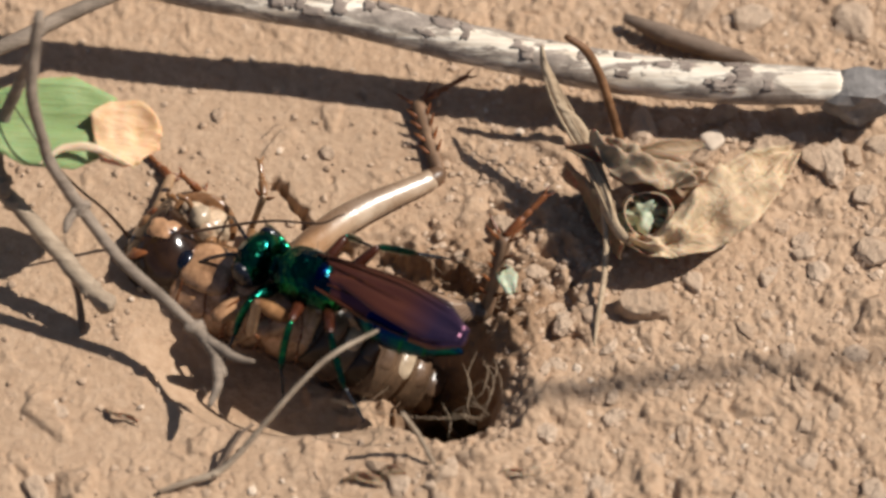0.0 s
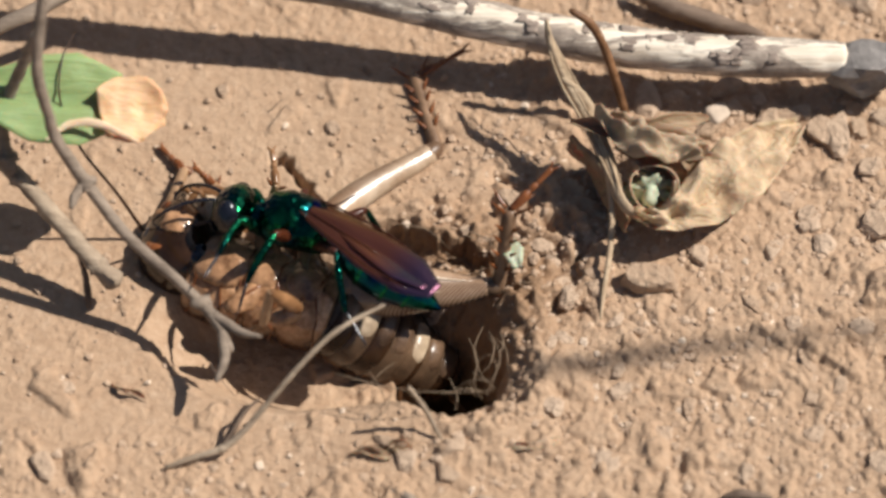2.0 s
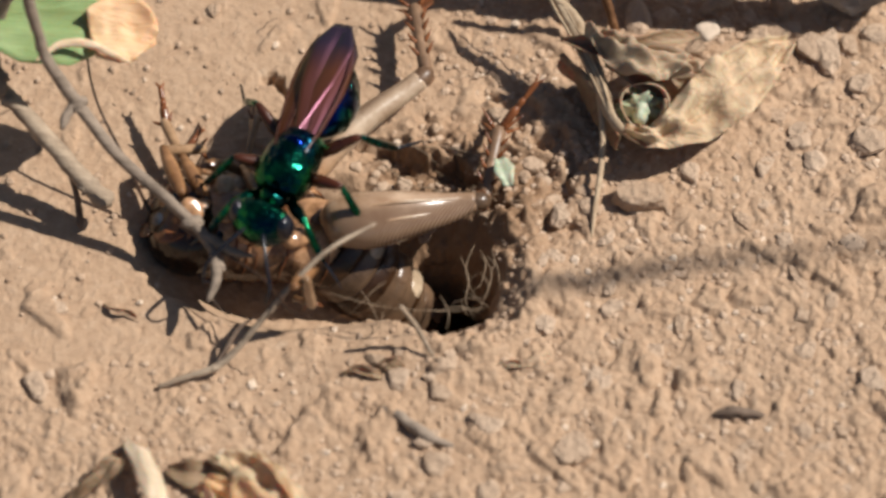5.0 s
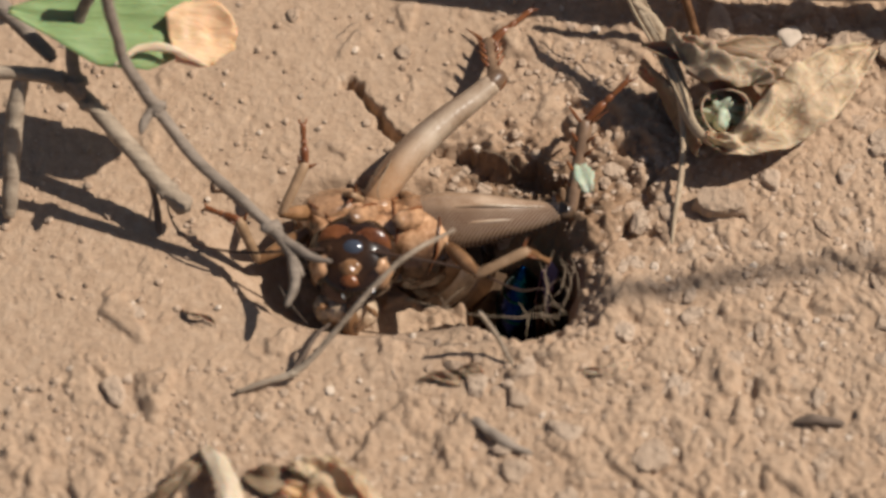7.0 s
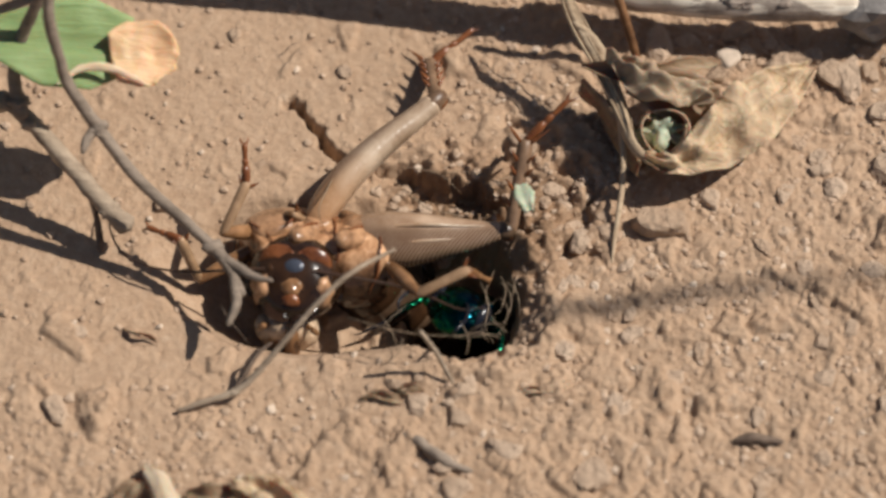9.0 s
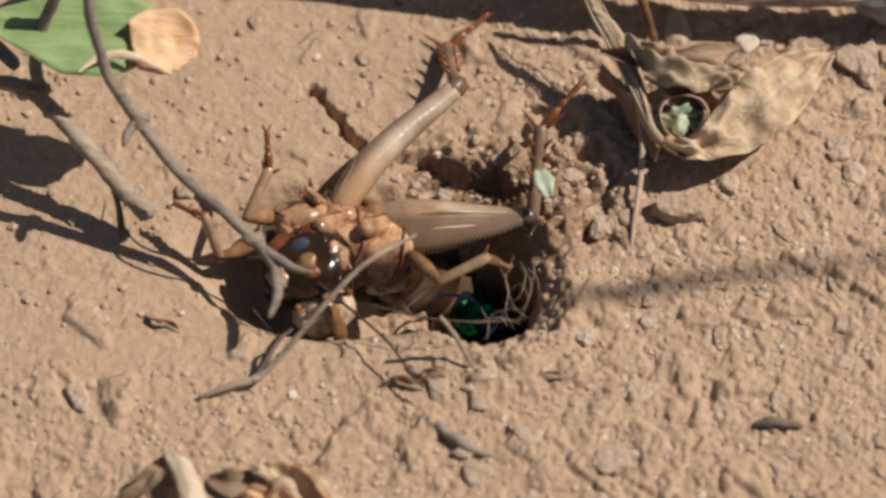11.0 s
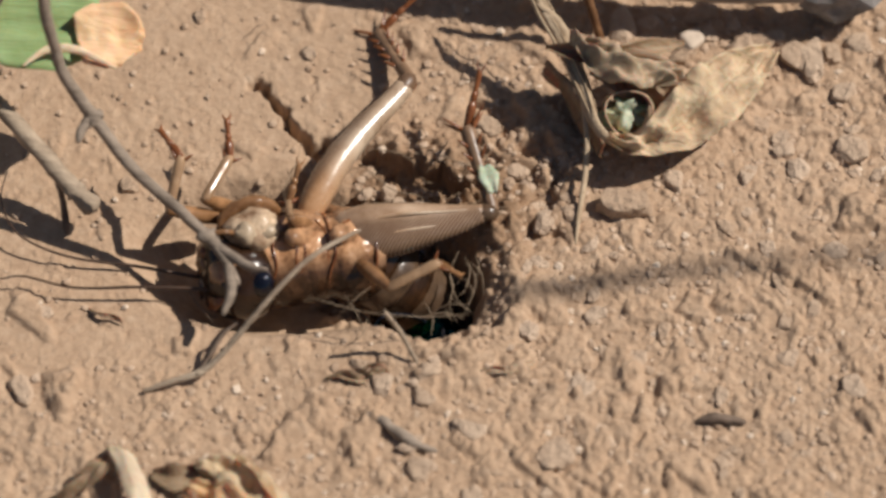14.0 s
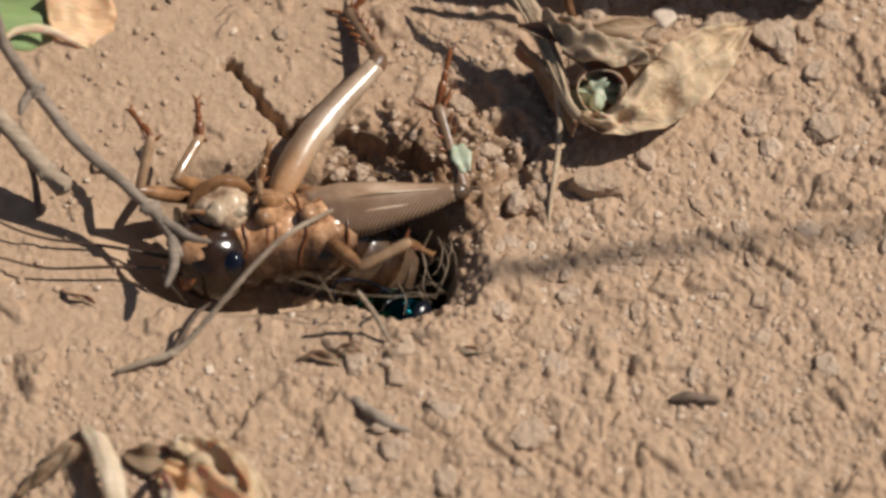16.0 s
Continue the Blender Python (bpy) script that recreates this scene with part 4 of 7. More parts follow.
    part("dried_tip", blade(L([(-30.44, 1.33, 14.90), (-28.64, 1.85, 14.70), (-26.71, 2.34, 14.20), (-24.82, 2.32, 13.40)]), [2.2, 3.1, 2.9, 1.0], 0.14, 12, 8, (0.15, -0.3, 0.9), 0.18, 0.6, 6), TAN_TIP, ob, "dried tan leaf tip")
    part("dried_margin", tube(L([(-35.14, -1.17, 14.60), (-33.17, 0.13, 15.10), (-30.90, 0.22, 15.20), (-28.45, -0.71, 14.80), (-27.00, -1.20, 14.20)]), [0.12, 0.34, 0.4, 0.3, 0.12], 8, 10, 0.2, 6, 0.4), PALE_TIP, ob, "pale curled dry margin")


green_leaf()


def litter():
    a = thing("curled_dead_leaf", "crumpled tan dead leaf lying on the soil", "dead leaf", *(-15.66, -37.23, 0.00), group="dead leaves on the soil")
    off = a.location / MM
    L = lambda pts: [Vector(p) - off for p in pts]
    part("leaf_blade", blade(L([(-20.60, -36.40, 1.20), (-18.70, -38.00, 2.20), (-16.50, -40.20, 2.60), (-14.20, -42.60, 2.00), (-12.60, -45.40, 0.80)]), [0.5, 1.7, 2.4, 2.4, 0.8], 0.35, 20, 12, (0.1, -0.4, 0.9), 0.16, 1.3, 9), TAN_TIP, a, "bright tan leaf blade")
    part("leaf_blade", blade(L([(-19.40, -34.20, 1.40), (-17.20, -35.40, 2.60), (-14.80, -37.40, 2.80), (-12.60, -39.80, 2.00), (-11.20, -42.80, 0.80)]), [0.5, 1.8, 2.3, 1.9, 0.5], -0.25, 24, 14, (0.35, -0.3, 0.85), 0.16, 1.5, 19), PAPER_LEAF, a, "tan folded leaf blade")
    part("leaf_fold", blade(L([(-16.90, -33.60, 1.80), (-14.60, -36.00, 3.20), (-13.00, -38.80, 3.00), (-12.40, -41.60, 1.60)]), [0.15, 0.4, 0.4, 0.2], 0.6, 10, 10, (0.7, -0.1, 0.7), 0.16, 0.6, 20), RUST_LEAF, a, "brown curled leaf edge")
    part("leaf_fold", blade(L([(-20.30, -37.00, 2.00), (-19.60, -39.20, 3.60), (-18.90, -41.80, 3.40)]), [0.2, 0.8, 0.5], 0.5, 8, 8, (-0.6, -0.2, 0.7), 0.16, 0.5, 22), PALE_TIP, a, "pale pointed leaf edge")
    b = thing("curled_dead_leaf", "straw-coloured curved leaf strip arched over the soil", "dead leaf", *(-25.20, -35.12, 0.00), group="dead leaves on the soil")
    off = b.location / MM
    part("leaf_blade", blade(L([(-26.90, -31.60, 0.30), (-26.20, -33.00, 2.40), (-25.10, -35.60, 3.40), (-24.20, -38.40, 3.40), (-23.90, -41.40, 2.20), (-24.00, -44.00, 0.40)]), [0.5, 1.0, 1.1, 1.05, 0.9, 0.4], -0.5, 10, 10, (0.35, -0.2, 0.9), 0.18, 0.25, 12), STRAW_LEAF, b, "straw-coloured leaf strip")
    part("leaf_blade", blade(L([(-32.60, -38.60, 0.40), (-30.20, -36.60, 1.60), (-28.20, -35.00, 2.20), (-27.20, -33.20, 1.20)]), [0.2, 0.7, 0.9, 0.4], 0.5, 12, 10, (-0.4, -0.4, 0.8), 0.16, 0.8, 13), BROWN_LEAF, b, "grey-brown shrivelled leaf")
    c = thing("curled_dead_leaf", "small grey dead leaf scrap lying on the soil", "dead leaf", *(-21.49, -34.05, 0.00), group="dead leaves on the soil")
    off = c.location / MM
    part("leaf_blade", blade(L([(-23.62, -34.50, 0.80), (-21.40, -35.20, 1.20), (-18.79, -34.26, 0.80)]), [0.4, 1.4, 0.4], 0.3, 8, 8, (0, -0.3, 0.9), 0.15, 0.5, 15), BROWN_LEAF, c)
    d = thing("green_scrap", "pale green leaf scrap stuck beside the cricket's shin", "leaf scrap", *(5.70, -6.07, 4.00))
    off = d.location / MM
    part("leaf_blade", blade(L([(5.36, -4.99, 4.40), (5.69, -6.36, 4.60), (6.07, -7.67, 4.00)]), [0.5, 0.95, 0.4], 0.3, 6, 6, (0.1, -0.6, 0.8), 0.15, 0.3, 17), PALE_GREEN, d)
    # small scraps below the burrow
    for name, label, spine, widths, mat, seed in (
            ("leaf_scrap", "dark curled leaf scrap lying on the soil", [(-8.69, -24.72, 0.30), (-7.34, -24.65, 0.90), (-5.86, -25.01, 0.70), (-4.88, -24.95, 0.20)], [0.12, 0.4, 0.45, 0.12], BROWN_LEAF, 61),
            ("leaf_scrap", "dark curled leaf scrap lying on the soil", [(-5.62, -24.30, 0.30), (-4.52, -24.17, 1.00), (-3.24, -24.39, 0.40)], [0.2, 0.5, 0.55, 0.15], BROWN_LEAF, 63),
            ("bark_shred", "grey twisted bark shred lying on the soil", [(3.79, -24.72, 0.30), (5.53, -24.18, 0.60), (7.27, -24.21, 0.80), (8.66, -23.76, 0.70), (9.38, -23.11, 0.30)], [0.15, 0.35, 0.3, 0.45, 0.12], GREY_LEAF, 65),
            ("leaf_scrap", "dark shrivelled leaf scrap lying on the soil", [(-29.76, -17.28, 0.20), (-28.50, -18.22, 0.70), (-27.36, -18.34, 0.50), (-26.71, -18.75, 0.20)], [0.06, 0.18, 0.2, 0.06], BROWN_LEAF, 67)):
        ob = thing(name, label, "scrap", *spine[0], group="scraps on the soil")
        off = ob.location / MM
        part("blade", blade(L(spine), widths, 0.5, 8, 8, (0.1, -0.4, 0.9), 0.12, 0.5, seed), mat, ob)
    # root hairs and fibres round the burrow mouth
    hairs = [[(-8.08, -19.45, 1.50), (-6.80, -18.95, 3.00), (-5.80, -18.17, 3.60), (-4.80, -17.17, 3.40)], [(-7.05, -17.76, 3.00), (-6.06, -19.55, 3.00), (-5.59, -20.43, 1.60), (-6.49, -20.47, 1.50)],
             [(-0.11, -18.95, 1.00), (1.39, -18.75, 2.50), (2.89, -18.80, 3.00), (4.13, -19.06, 2.00)], [(1.79, -18.43, 2.00), (1.98, -19.39, 2.20), (2.38, -19.34, 1.00)],
             [(-10.00, -18.67, 4.00), (-5.05, -20.21, 4.00), (-0.11, -20.37, 3.50), (3.87, -19.43, 2.40)], [(-5.60, -1.43, -0.50), (-3.03, -4.77, 0.50), (-0.49, -5.95, 1.00), (0.00, -7.63, 1.20)],
             [(-0.44, -0.99, 1.00), (2.62, -1.97, 1.00), (4.63, -4.00, 1.20)], [(-5.06, -0.25, 0.50), (-1.99, -1.05, 0.50), (0.05, -2.79, 0.00)], [(-12.36, -8.06, 3.00), (-12.48, -6.90, 4.00), (-11.34, -3.85, 4.00), (-11.14, -1.29, 3.00)],
             [(3.49, -11.70, -1.00), (3.98, -12.88, -0.60), (3.55, -14.73, -0.80), (2.94, -15.31, -1.00)], [(4.50, -11.90, 0.20), (4.78, -13.38, 0.60), (4.35, -14.68, 0.30)], [(-21.17, -15.10, 0.60), (-20.39, -16.61, 0.60), (-18.60, -19.07, 0.50)],
             [(-29.89, -17.60, 0.50), (-28.33, -18.48, 0.90), (-26.69, -18.95, 0.50)], [(-16.27, 12.36, 0.50), (-15.47, 12.93, 1.20), (-14.71, 13.55, 0.70)]]
    hairs = [[(1.72, -12.32, 0.00), (2.44, -15.01, 0.40), (2.16, -17.27, 0.20), (2.89, -18.74, -0.30)],
             [(3.49, -12.27, 0.80), (4.45, -14.83, 1.00), (3.92, -16.95, 0.60), (3.14, -18.34, 0.00)],
             [(1.93, -15.29, -1.00), (3.42, -16.99, 0.20), (4.18, -16.19, 0.80), (3.45, -14.49, 0.50), (2.44, -14.92, -0.20)],
             [(3.00, -11.46, 0.50), (2.21, -13.54, 0.00), (2.68, -15.56, -0.60), (3.90, -17.95, 0.30)],
             [(3.98, -12.89, 0.80), (4.96, -14.24, 1.00), (5.18, -16.51, 0.80)],
             [(-5.10, -18.87, 1.00), (-5.60, -20.51, 0.80), (-7.11, -21.35, 0.30)],
             [(-0.61, -18.93, 1.00), (1.39, -18.62, 1.40), (3.39, -18.86, 0.80)],
             [(-0.09, -16.90, 0.60), (0.64, -18.95, 1.00), (0.47, -20.47, 0.60)]] + hairs
    rng = random.Random(31)
    for _ in range(26):
        x, y = rng.uniform(-7, 6), rng.uniform(-7.5, -0.5)
        z = ground_z(x, y)
        run = rng.uniform(1.2, 4.0)
        hairs.insert(0, [(x, y, z + 0.1), (x + 0.3 * run, y - 0.2 * run + rng.uniform(-0.6, 0.6), z + rng.uniform(0.4, 1.3)), (x + 0.7 * run, y - 0.3 * run, z + rng.uniform(0.2, 1.2)), (x + run, y - rng.uniform(0, 0.6) * run, ground_z(x + run, y - 0.3 * run) + 0.2)])
    for i, h in enumerate(hairs):
        o = Vector(h[0])
        ob = part("root_fibre", tube([Vector(p) - o for p in h], [0.025, 0.05, 0.045, 0.02], 8, 6, 0.3, 70 + i), FIBRE if i < 45 else DARK_WOOD)
        ob.location = o * MM
        tagged(ob, "thin pale curling root fibre by the burrow" if i < 45 else "thin dark root fibre on the soil", "root fibre", "root fibres")


litter()

# ---- the cricket: pieces along x from their joint, placed by motions() ----


def spines(places, length, lean=0.7):
    out = []
    for x, y, z, dy, dz in places:
        d = Vector((lean, dy, dz)).normalized()
        out.append(tube([(x, y, z), tuple(Vector((x, y, z)) + d * length * 0.5), tuple(Vector((x, y, z)) + d * length)], [0.22, 0.15, 0.03], 2, 7))
    return out


def leg_piece(name, length, r0, r1, r2, mat, owner, label=""):
    return part(name, smooth_loft([(-0.15, 0, 0, r0 * 0.6, r0 * 0.6), (length * 0.12, 0, 0, r0, r0), (length * 0.5, 0, 0, r1, r1), (length * 0.88, 0, 0, r2, r2), (length + 0.15, 0, 0, r2 * 0.7, r2 * 0.7)], 18, 14), mat, owner, label)


def foot(name, length, owner, mat):
    """A jointed foot with a pair of claws."""
    seg = [joined(smooth_loft([(0, 0, 0, 0.34, 0.34), (length * 0.3, 0, 0, 0.42, 0.46), (length * 0.42, 0, 0, 0.24, 0.24)], 8, 10),
                  smooth_loft([(length * 0.40, 0, 0, 0.24, 0.24), (length * 0.5, 0, 0, 0.32, 0.36), (length * 0.58, 0, 0, 0.2, 0.2)], 8, 10),
                  smooth_loft([(length * 0.56, 0, 0, 0.2, 0.2), (length * 0.8, 0, 0.05, 0.28, 0.28), (length * 0.9, 0, 0.05, 0.22, 0.22)], 8, 10),
                  tube([(length * 0.88, 0.05, 0.05), (length * 0.96, 0.3, 0.0), (length * 1.05, 0.38, -0.22)], [0.14, 0.11, 0.03], 3, 6),
                  tube([(length * 0.88, -0.05, 0.05), (length * 0.96, -0.3, 0.0), (length * 1.05, -0.38, -0.22)], [0.14, 0.11, 0.03], 3, 6))]
    return part(name, seg[0], mat, owner, "reddish-brown clawed foot")


def build_cricket():
    c = thing("cricket", "paralysed brown cricket lying on its back in a trench", "cricket", *CRICKET_BASE)
    p = {}
    # head: +x to the face, +z to the crown
    h = p["head"] = part("head", joined(smooth_loft([(-3.4, 0, 0.2, 0.6, 0.6), (-3.0, 0, 0.3, 2.6, 2.4), (-1.6, 0, 0.4, 4.0, 3.7), (0.4, 0, 0.3, 4.3, 4.0), (2.2, 0, -0.1, 3.7, 3.7), (3.4, 0, -0.5, 2.3, 2.5), (3.8, 0, -0.6, 0.5, 0.6)], 26, 28)), HEAD_DARK, c, "large glossy dark brown head")
    part("face", ball(-0.9, -0.3, -3.8, 2.6, 2.7, 2.3, 18, 24, 0.2, 4), HEAD_TAN, h, "pale tan mouth dome")
    arch = [(-0.9 + 2.85 * math.cos(a), 0.3, -3.8 - 2.55 * math.sin(a)) for a in [math.pi * (q / 10 * 1.2 - 0.1) for q in range(11)]]
    part("face_rim", tube(arch, [0.3, 0.5, 0.6, 0.5, 0.3], 3, 12, 0.35, 7, 1.3), AMBER, h, "brown rim over the mouth dome")
    part("chin", ball(-1.6, -2.1, -4.4, 1.1, 0.9, 0.9, 12, 16, 0.3, 9), CREAM, h)
    part("chin", ball(0.3, -2.2, -4.2, 1.0, 0.9, 1.1, 12, 16, 0.3, 10), CREAM, h)
    part("brow", smooth_loft([(2.2, -3.0, 1.0, 0.3, 0.3), (2.9, -2.3, 1.9, 0.7, 0.6), (3.35, -1.2, 2.1, 0.75, 0.65), (3.3, -0.2, 1.5, 0.4, 0.4)], 14, 14), KNEE, h, "dark red-brown brow arch")
    part("brow", smooth_loft([(2.2, 3.0, 1.0, 0.3, 0.3), (2.9, 2.3, 1.9, 0.7, 0.6), (3.35, 1.2, 2.1, 0.75, 0.65), (3.3, 0.2, 1.5, 0.4, 0.4)], 14, 14), KNEE, h, "dark red-brown brow arch")
    part("clypeus", ball(3.25, 0, -1.0, 0.8, 1.15, 0.95, 12, 18, 0.2, 2), AMBER, h, "tan clypeus")
    part("labrum", ball(3.35, 0, -2.1, 0.6, 0.9, 0.7, 10, 16, 0.2, 3), KNEE, h, "brown labrum")
    for s in (1, -1):
        part("cheek", ball(1.9, s * 2.4, -0.9, 1.6, 1.3, 1.7, 14, 18, 0.25, 5 + s), HIP, h, "tan cheek")
        part("eye", ball(-0.8, s * 3.75, -0.1, 1.1, 0.95, 1.2, 14, 18), EYE_BLACK, h, "glossy blue-black compound eye")
        part("mandible", smooth_loft([(2.4, s * 2.0, -2.2, 0.5, 0.6), (3.0, s * 1.6, -3.1, 0.75, 0.7), (3.0, s * 0.8, -3.7, 0.55, 0.45), (2.9, s * 0.2, -3.9, 0.12, 0.15)], 14, 14), HEAD_DARK, h, "glossy black mandible")
        part("palp", tube([(1.2, s * 1.5, -3.9), (1.6, s * 2.3, -4.5), (2.4, s * 2.5, -4.7), (3.1, s * 2.1, -4.5)], [0.22, 0.24, 0.24, 0.3], 5, 10), AMBER, h, "amber palp")
        part("antenna_socket", ball(2.9, s * 2.0, 0.5, 0.6, 0.55, 0.6, 10, 14), BODY_BROWN, h)
    # the brow's blue-grey highlight, modelled as a coloured bulge
    part("brow_highlight", ball(3.35, 0, 0.75, 0.5, 1.05, 0.85, 12, 18), BROW_SHEEN, h, "slate-blue highlight coloured onto the brow")
    for k in range(2):
        a = p["antenna.%d" % k] = part("antenna", tube([(0, 0, 0), (6, 0.4 * k - 0.2, 0.4), (12, 0.9 * k - 0.5, 0.3), (16.5, -0.6 * k - 2.2 * (1 - k), 0.4), (18.3, -5.3 * (1 - k) - 0.2, 0.6), (18.0 + k, -8.6 * (1 - k) - 0.1, 0.6)], [0.19, 0.15, 0.12, 0.1, 0.08, 0.05], 8, 8), ANTENNA, c, "long thin brown antenna")
    # pronotum: dark saddle over the back, pale beneath
    p["pronotum"] = part("pronotum", smooth_loft([(-3.2, 0, 0.2, 3.4, 3.1), (-2.9, 0, 0.3, 4.1, 3.8), (0, 0, 0.3, 4.3, 4.0), (2.6, 0, 0.3, 4.1, 3.8), (3.1, 0, 0.2, 3.5, 3.2)], 24, 32), THORAX, c, "brown saddle-shaped pronotum, orange beneath")
    part("breastplate", smooth_loft([(-2.4, 0, -3.0, 0.8, 0.7), (-1.6, 0, -3.1, 2.0, 1.1), (0.6, 0, -3.2, 2.5, 1.3), (2.4, 0, -3.0, 2.1, 1.0), (3.0, 0, -2.8, 0.8, 0.5)], 20, 24), HIP, p["pronotum"], "orange-tan breastplate")
    t = p["thorax"] = part("thorax", smooth_loft([(-4.6, 0, 0, 3.3, 3.0), (-3.5, 0, 0, 4.0, 3.7), (-1.2, 0, 0.1, 4.35, 4.05), (0.2, 0, 0, 4.0, 3.75), (1.8, 0, 0.1, 4.3, 4.0), (3.4, 0, 0, 3.9, 3.6), (4.2, 0, 0, 3.3, 3.1)], 34, 32), THORAX, c, "orange-brown plated underside of the thorax")
    for x, s in ((2.5, 1), (2.5, -1), (-1.6, 1), (-1.6, -1)):
        hip = part("hip", moved(smooth_loft([(-2.6, 0, 0, 0.3, 0.3), (-1.8, 0, 0, 0.95, 0.8), (-0.4, 0, 0.1, 1.25, 1.0), (1.2, 0, 0, 1.0, 0.85), (2.4, 0, 0, 0.7, 0.65), (2.8, 0, 0, 0.3, 0.3)], 20, 20, 2.4), Matrix.Translation((x, s * 2.1, -2.75)) @ Euler((s * 0.7, 0.12, s * 0.95)).to_matrix().to_4x4()), HIP, t, "glossy orange hip")
        part("hip_seam", moved(tube([(-1.9, 0.35, -0.6), (-0.6, 0.65, -0.85), (0.8, 0.6, -0.8), (2.2, 0.3, -0.5)], [0.06, 0.12, 0.12, 0.05], 4, 8), Matrix.Translation((x, s * 2.1, -2.75)) @ Euler((s * 0.7, 0.12, s * 0.95)).to_matrix().to_4x4()), KNEE, hip)
    part("breastplate", smooth_loft([(0.4, 0, -3.2, 0.5, 0.4), (1.0, 0, -3.3, 1.4, 0.8), (2.8, 0, -3.3, 1.7, 0.9), (3.8, 0, -3.0, 0.8, 0.4)], 14, 20), HIP, t)
    part("breastplate", smooth_loft([(-3.6, 0, -3.1, 0.6, 0.4), (-2.8, 0, -3.3, 1.7, 0.9), (-1.0, 0, -3.4, 1.6, 0.9), (0.2, 0, -3.2, 0.7, 0.4)], 14, 20), HIP, t)
    # dark seams between the plates of the underside
    for owner, xs in ((t, (-3.5, 0.3, 3.6)), (p["pronotum"], (-2.6, -0.4, 2.2))):
        for x in xs:
            arc = [(x + 0.35 * math.cos(a * 3) + 0.12 * math.sin(a * 7 + x), 4.2 * math.sin(a), 0.12 - 4.0 * math.cos(a)) for a in [-2.0 + 0.25 * q for q in range(17)]]
            part("seam", tube(arc, [0.04, 0.12, 0.07, 0.13, 0.07, 0.12, 0.04], 3, 8, 0.5, int(x * 10) + 90), KNEE, owner, "dark seam between plates")
    # abdomen: seven overlapping rings, pale below
    a = p["abdomen"] = part("abdomen", smooth_loft([(-0.8, 0, 0, 3.4, 3.2), (2, 0, 0, 3.9, 3.6), (6, 0, 0, 4.0, 3.7), (10, 0, 0, 3.5, 3.3), (13, 0, 0.2, 2.6, 2.5), (15, 0, 0.3, 1.3, 1.3), (15.6, 0, 0.3, 0.4, 0.4)], 26, 24), BELLY_DARK, c)
    for k in range(7):
        x = 0.3 + k * 2.0
        r = 4.02 + 0.1 * math.sin(k) - 0.012 * max(0, x - 3) ** 2
        part("abdomen_ring", smooth_loft([(x - 0.95, 0, 0, r * 0.955, r * 0.90), (x - 0.6, 0, 0, r * 1.0, r * 0.945), (x + 0.7, 0, 0, r * 1.03, r * 0.97), (x + 1.0, 0, 0, r * 1.0, r * 0.94), (x + 1.08, 0, 0, r * 0.94, r * 0.88)], 10, 24), BELLY_DARK if k % 2 else BODY_BROWN, a, "grey-brown abdomen ring")
        part("belly_plate", smooth_loft([(x - 0.85, 0, -r * 0.62, r * 0.35, r * 0.3), (x - 0.6, 0, -r * 0.60, r * 0.60, r * 0.42), (x + 0.6, 0, -r * 0.61, r * 0.62, r * 0.44), (x + 0.95, 0, -r * 0.58, r * 0.45, r * 0.32)], 10, 18), CREAM if k in (1, 4) else BELLY_BROWN, a, "mottled cream belly plate" if k in (1, 4) else "mottled brown belly plate")
    for s in (1, -1):
        part("cercus", tube([(14.6, s * 0.9, 0.4), (17, s * 1.9, 0.6), (19.5, s * 2.4, 0.4)], [0.35, 0.22, 0.05], 5, 8), SHIN, a)
    # hind legs
    for k in range(2):
        w, stretch = (0.78, 1.3)[k], (1.15, 1.0)[k]
        f = p["hind_femur.%d" % k] = part("hind_femur", longer(smooth_loft([(-0.4, 0, 0, 0.7, 0.8), (0.4, 0.1, 0, 1.15, 1.3), (2.0, 0.4, 0.1, 1.4, 1.6), (5.0, 0.75, 0.2, 1.38, 1.6), (8.5, 0.6, 0.15, 1.2, 1.4), (11.5, 0.2, 0.05, 1.02, 1.1), (13.4, 0, 0, 0.95, 1.0)] if not k else [(-0.4, 0, 0, 0.6, 0.7), (0.6, -0.3, 0, 1.5 * w, 1.6 * w), (2.8, -0.45, 0.1, 1.95 * w, 2.1 * w), (5.2, -0.5, 0.25, 1.9 * w, 1.95 * w), (8.2, -0.4, 0.25, 1.52 * w, 1.5 * w), (11.2, -0.3, 0.1, 1.05 * w, 0.98 * w), (13.4, 0, 0, 0.85, 1.0)], 34, 28, 2.5), stretch), FEMUR if k else FEMUR_PLAIN, c, "thick tan jumping thigh" if not k else "thick brown thigh with herringbone ridges")
        part("knee", longer(smooth_loft([(12.9, 0, 0, 0.7, 0.85), (13.4, 0, 0, 0.88, 1.04), (14.3, 0, -0.05, 0.78, 0.92), (14.8, 0, -0.1, 0.3, 0.35)], 12, 16), stretch), BELLY_DARK if k else SHIN, f, "glossy dark brown knee" if k else "dusky brown knee")
        for side in (1, -1):
            part("knee_lobe", longer(ball(13.8, side * 0.62, -0.25, 0.75, 0.32, 0.6, 8, 12), stretch), KNEE, f, "dark red-brown knee lobe")
        part("ridge", longer(tube([(0.6, -0.75, 0.9), (3.2, -0.8 + 0.55 * (1 - k), 1.2 + 1.2 * k), (6.5, -0.75 + 0.7 * (1 - k), 1.2 + 1.3 * k), (10, -0.6 + 0.4 * (1 - k), 0.95 + 0.6 * k), (13, -0.5, 0.75)], [0.1, 0.16, 0.16, 0.12, 0.06], 6, 8), stretch), FEMUR_PLAIN, f)
